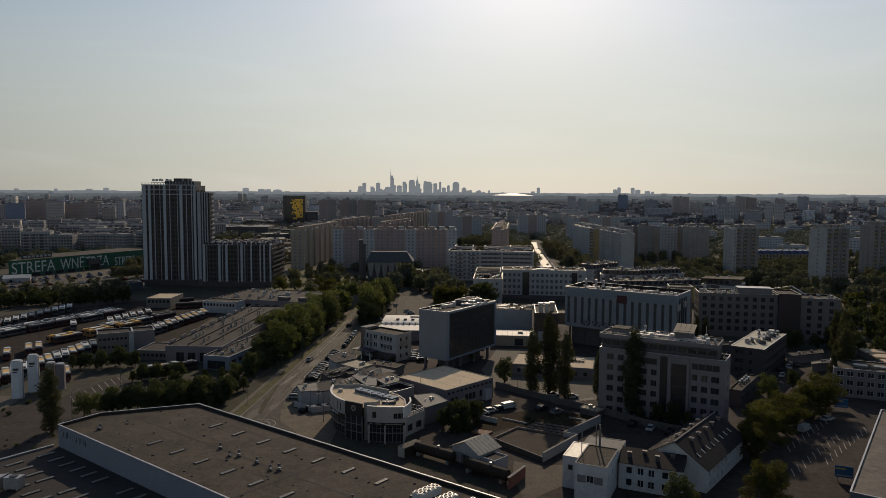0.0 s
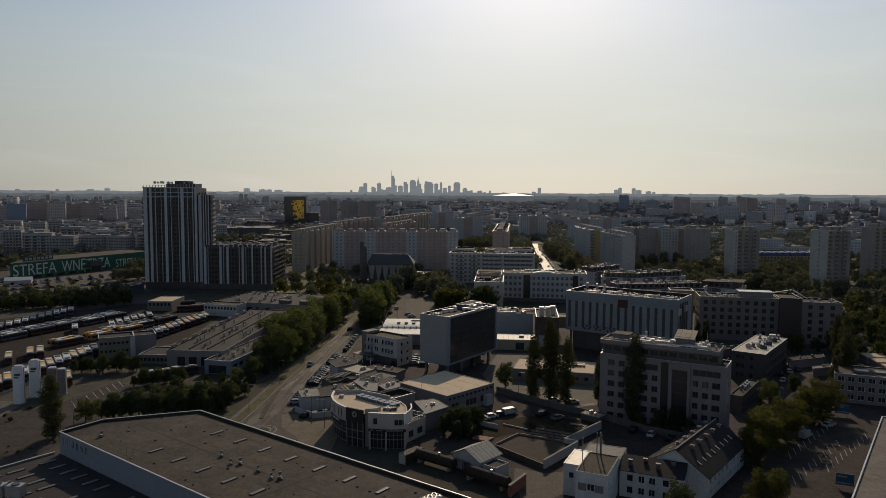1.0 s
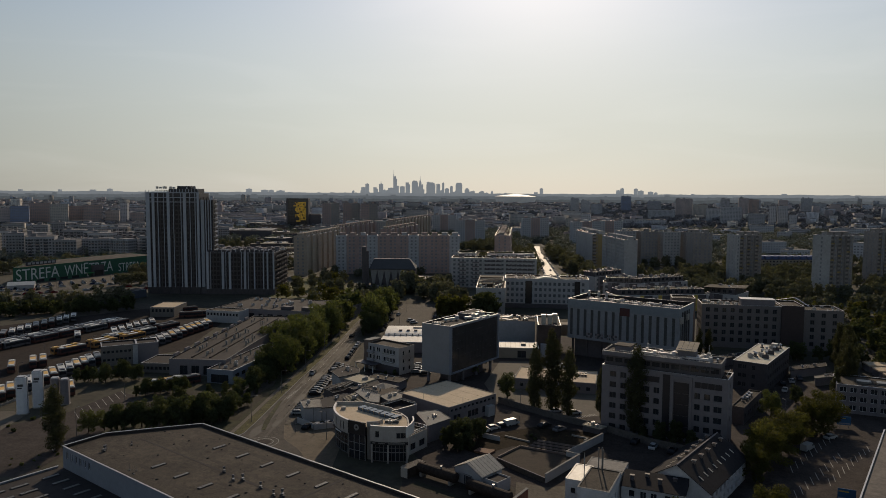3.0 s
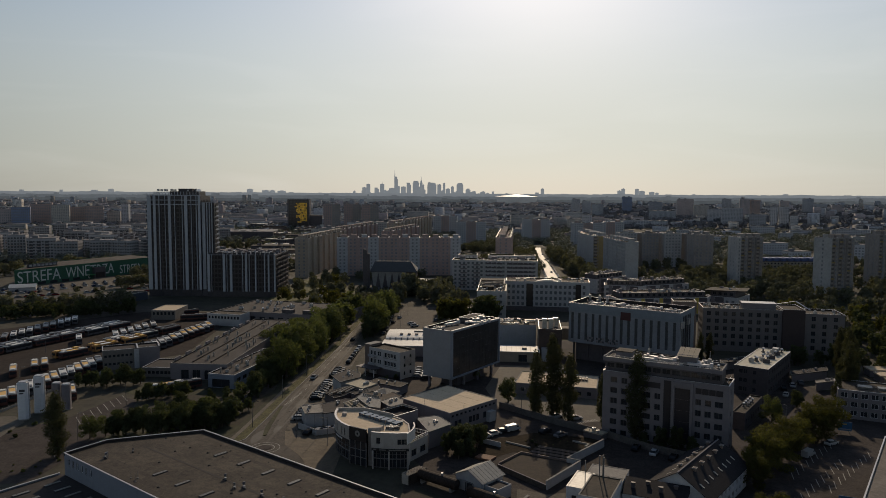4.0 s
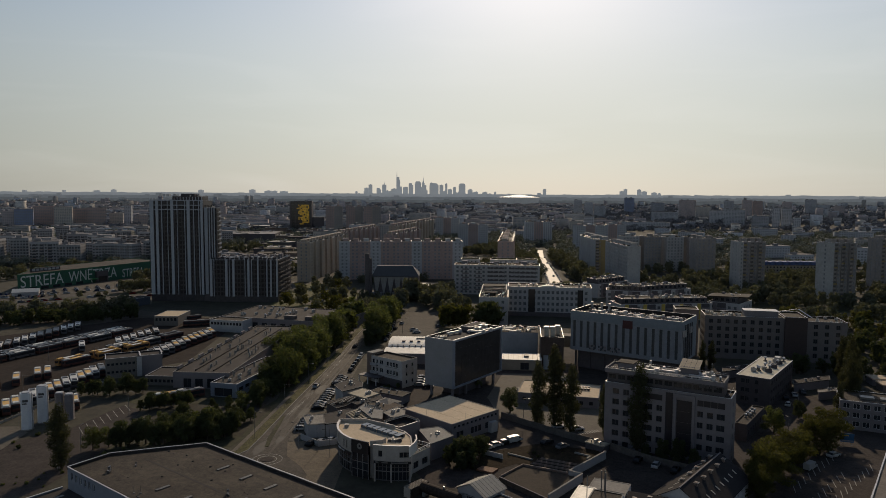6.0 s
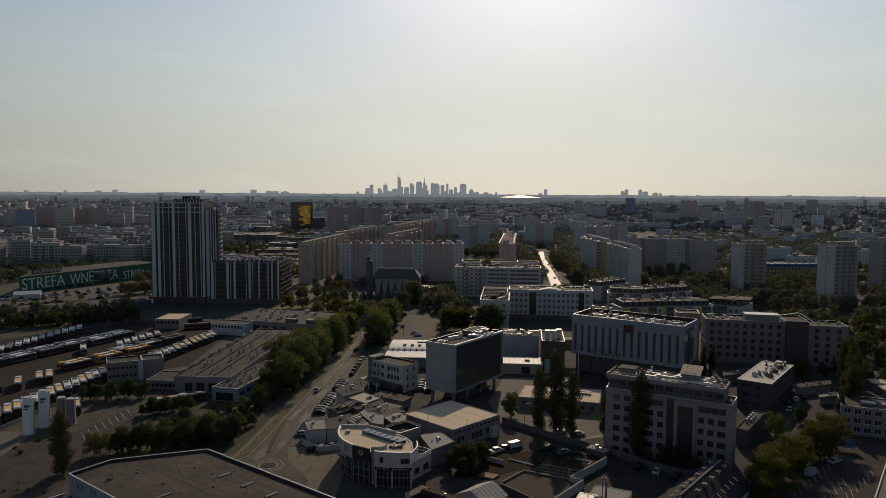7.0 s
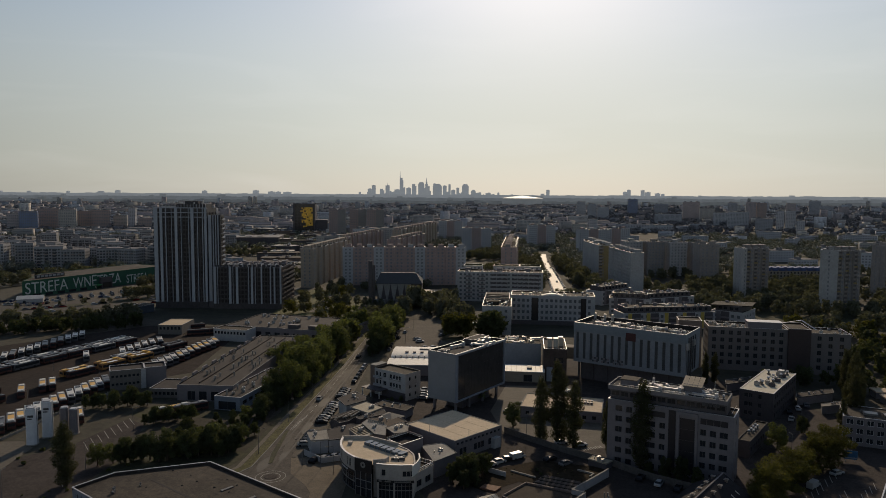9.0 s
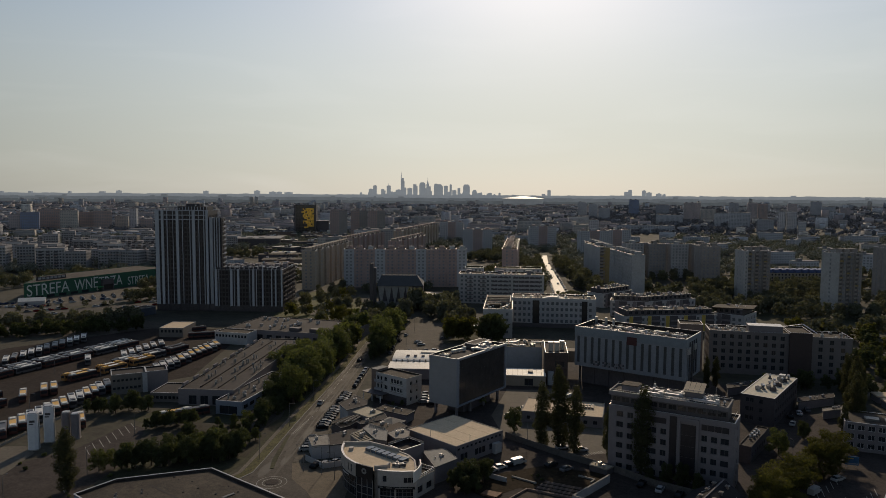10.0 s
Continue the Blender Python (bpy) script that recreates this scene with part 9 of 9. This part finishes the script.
stand((-62, 470), (-24, 472), 4, 9, (0.3, 0.5), BROAD)
stand((-29, 474), (-23, 480), 5, 4, (1.3, 1.6), DIM)
stand((-80, 470), (-62, 482), 8, 4, (0.7, 1.1), DIM)
stand((-20, 486), (2, 490), 5, 7, (0.9, 1.2), DIM)
stand((-108, 446), (-74, 470), 12, 7, (0.6, 1.0), SUNNY + BROAD)
stand((-106, 480), (-76, 530), 12, 7, (0.7, 1.1), BROAD + SUNNY)
stand((-262, 396), (-186, 424), 16, 24, (0.7, 1.05), DIM)
stand((-250, 376), (-182, 410), 22, 34, (0.32, 0.5), DIM)
stand((-4, 380), (12, 382), 6, 5, (1.1, 1.3), SUNNY + BROAD[:1])
stand((17, 377), (20, 381), 3, 3, (1.2, 1.45), BROAD[1:2])
stand((-4, 400), (10, 430), 9, 8, (0.8, 1.2), BROAD)
stand((-2, 455), (-4, 500), 10, 10, (0.9, 1.3), BROAD)
stand((106, 500), (118, 560), 20, 14, (0.9, 1.3), BROAD)
stand((110, 560), (118, 800), 14, 44, (0.9, 1.4), BROAD)
stand((66, 560), (92, 800), 10, 34, (0.8, 1.2), BROAD)
stand((70, 640), (80, 800), 14, 18, (0.9, 1.3), BROAD)
stand((-20, 640), (30, 650), 16, 12, (0.9, 1.3), BROAD)
stand((20, 590), (42, 700), 14, 20, (0.8, 1.2), BROAD)
stand((76, 500), (92, 506), 8, 8, (0.8, 1.1), BROAD)
stand((160, 470), (330, 455), 34, 60, (0.8, 1.25), DIM)
stand((190, 400), (330, 390), 36, 40, (0.8, 1.25), BROAD + SUNNY)
stand((150, 560), (260, 560), 26, 36, (0.8, 1.2), BROAD)
stand((-400, 520), (-330, 640), 30, 26, (0.8, 1.2), BROAD)
stand((-252, 372), (-178, 402), 10, 20, (0.6, 0.95), DIM)
stand((-262, 372), (-200, 402), 9, 14, (0.5, 0.75), BROAD)
stand((-236, 502), (-214, 530), 8, 9, (0.7, 1.0), BROAD)
stand((172, 300), (240, 345), 46, 34, (0.7, 1.15), DIM)
stand((150, 285), (190, 262), 14, 10, (0.6, 1.0), DIM)
stand((178, 350), (270, 372), 30, 26, (0.7, 1.1), DIM + SUNNY)
stand((-284, 455), (-215, 505), 2, 8, (0.3, 0.5), BROAD)
stand((-16, 268), (-22, 256), 3, 4, (0.3, 0.4), BROAD)
stand((12, 262), (16, 300), 4, 4, (0.4, 0.6), BROAD)
stand((150, 500), (330, 545), 56, 80, (0.7, 1.1), DIM)
stand((200, 600), (340, 615), 30, 40, (0.7, 1.1), BROAD)
stand((25, 815), (70, 905), 40, 60, (0.8, 1.2), BROAD)
stand((-300, 830), (-190, 900), 40, 60, (0.7, 1.1), BROAD)
stand((20, 374), (26, 377), 3, 2, (1.5, 1.75), BROAD[1:2])
stand((-60, 476), (-14, 478), 5, 12, (0.5, 0.8), DIM)
joined("tree_belt", "leafy green park trees between the blocks", "trees", CROWNS)
# Single trees.
for x, y, s in ((27.9, 218.6, 1.15), (33.0, 217.3, 1.22), (37.6, 214.0, 0.98), (46.9, 207.6, 0.96), (54.0, 198.5, 1.18), (143, 246, 0.85), (147, 256, 1.0), (152, 262, 0.95), (154, 276, 1.0), (160, 284, 0.9), (150, 268, 0.9), (125, 224, 0.75), (133, 232, 0.9), (137, 238, 0.95), (141, 250, 0.85), (104, 288, 0.75), (109, 291, 0.6)):
    plant(tr.choice(POPLAR), x, y, s * 1.0, s * 1.03)
plant(POPLAR[1], -101.8, 181.5, 1.1, 0.84)
for x, y, s in ((0.4, 186.2, 1.1), (3.0, 186.5, 1.35), (5.6, 188, 1.3), (8.6, 190.5, 1.2), (5.0, 191, 1.3), (10.0, 194.5, 1.0), (3.4, 182.6, 1.0), (6.4, 184.6, 0.9)):
    plant(BROAD[3], x, y, s * 1.1, s)
for x, y, s in ((79.6, 174.0, 1.05), (74.0, 166.0, 0.85), (85.0, 180.5, 0.9), (91.0, 186.0, 1.0), (98.0, 193.5, 0.95), (104.6, 199.0, 1.2), (110.5, 204.0, 1.05), (66.6, 140.5, 1.08)):
    plant(tr.choice(SUNNY), x, y, s * 1.1, s)
plant(BROAD[1], 46.6, 135.6, 1.3, 1.15), plant(BROAD[0], 100.0, 214.0, 0.62), plant(BROAD[1], 103.5, 217.5, 0.5)
for x, y, s in ((20.7, 232.6, 1.2), (114.8, 229, 0.85)):
    plant(BROAD[1], x, y, s)
for k in range(22):
    plant(tr.choice(BUSH), tr.uniform(8, 40), tr.uniform(187, 199), tr.uniform(0.2, 0.5))
for x, y, s in ((-95.6, 192, 1.5), (-88, 191, 1.3), (-91, 190, 0.9), (-110.6, 170.7, 1.0), (-107.9, 171.4, 0.7), (-105.1, 171.5, 1.2), (-103.6, 174.3, 0.8), (-122.7, 206.7, 1.7), (-120, 207.5, 1.0), (-113, 172, 0.9), (-115.5, 170.5, 1.1), (-101.5, 180.5, 0.8), (-100, 178.5, 1.1), (-104.5, 178, 0.6), (-110, 175.5, 0.6), (-118, 171.5, 0.8), (-92, 196, 1.2), (-86, 200, 1.1), (-80, 203, 1.3), (-74.5, 206, 1.0)):
    plant(BUSH[1], x, y, s)
for x, y, s in ((-80, 236, 0.6), (-75, 238, 0.5), (-73, 231, 0.7), (-69, 234, 0.5), (-97, 197.5, 0.5), (-94, 199, 0.38), (-100.5, 195.5, 0.5)):
    plant(tr.choice(BROAD), x, y, s)
for x, y, s in ((58.6, 189.6, 1.2), (62.2, 187.6, 1.35), (54.6, 192.0, 0.8), (66.0, 185.6, 1.0)):
    plant(BROAD[3], x, y, s)
for x, y, s in ((-112, 158, 1.0), (-107, 160, 1.1), (-86.5, 176, 1.2), (-77, 180, 1.3), (-100, 170, 0.8), (-116, 205, 0.8), (-122, 196, 1.4), (-126, 200, 1.2), (-20, 330, 1.2), (-24, 262, 1.1), (-20, 258, 1.0), (-14, 252, 1.0)):
    plant(tr.choice(BUSH), x, y, s)

# ---- far trees, uncounted ----
def far_trees(name, n, y0, y1, quads, size, h, seed, material):
    rg = np.random.RandomState(seed)
    y = np.sqrt(rg.uniform(y0 ** 2, y1 ** 2, n))
    x = rg.uniform(-0.7, 0.7, n) * y
    c = np.stack([x, y, np.zeros(n)], 1)
    den = np.array([noise.noise((a * 0.006, b * 0.006, 1.7)) for a, b in zip(x, y)])
    keep = (den > -0.25) & ~((np.abs(x - (82 + (y - 520) * 0.086)) < 7) & (y < 960))
    for a, b, cc, d in KEEP[:2] + KEEP[3:6]:
        keep &= ~((x > a) & (x < b) & (y > cc) & (y < d))
    c = c[keep]
    n = len(c)
    s = rg.uniform(0.6, 1.25, n)
    d = rg.normal(size=(n, quads, 3))
    d /= np.linalg.norm(d, axis=2)[:, :, None]
    hh = (h * s)[:, None, None]
    p = c[:, None, :] + d * hh * np.array([0.45, 0.45, 0.38]) * rg.uniform(0.6, 1.1, (n, quads, 1)) + np.array([0, 0, 0.55]) * hh
    nv = d + np.array([0, 0, 0.4]) + rg.normal(size=d.shape) * 0.3
    a = np.cross(nv, rg.normal(size=d.shape))
    a /= np.linalg.norm(a, axis=2)[:, :, None]
    b = np.cross(nv, a)
    b /= np.linalg.norm(b, axis=2)[:, :, None]
    q = size * rg.uniform(0.7, 1.3, (n, quads, 1))
    v = np.stack([p - a * q - b * q * 0.6, p + a * q - b * q * 0.5, p + b * q], 2).reshape(-1, 3)
    v[:, 2] = np.maximum(v[:, 2], 0.1)
    me = bpy.data.meshes.new(name)
    k = len(v) // 3
    me.vertices.add(len(v)), me.loops.add(3 * k), me.polygons.add(k)
    me.vertices.foreach_set("co", v.ravel())
    me.loops.foreach_set("vertex_index", np.arange(3 * k))
    me.polygons.foreach_set("loop_start", np.arange(k) * 3)
    me.update(calc_edges=True)
    me.materials.append(material)
    ob = new(name, me)
    return tagged(ob, "green tree cover between the distant houses", "trees", kind="stuff")
# Foliage turns paler and greyer with distance: haze put into the colours.
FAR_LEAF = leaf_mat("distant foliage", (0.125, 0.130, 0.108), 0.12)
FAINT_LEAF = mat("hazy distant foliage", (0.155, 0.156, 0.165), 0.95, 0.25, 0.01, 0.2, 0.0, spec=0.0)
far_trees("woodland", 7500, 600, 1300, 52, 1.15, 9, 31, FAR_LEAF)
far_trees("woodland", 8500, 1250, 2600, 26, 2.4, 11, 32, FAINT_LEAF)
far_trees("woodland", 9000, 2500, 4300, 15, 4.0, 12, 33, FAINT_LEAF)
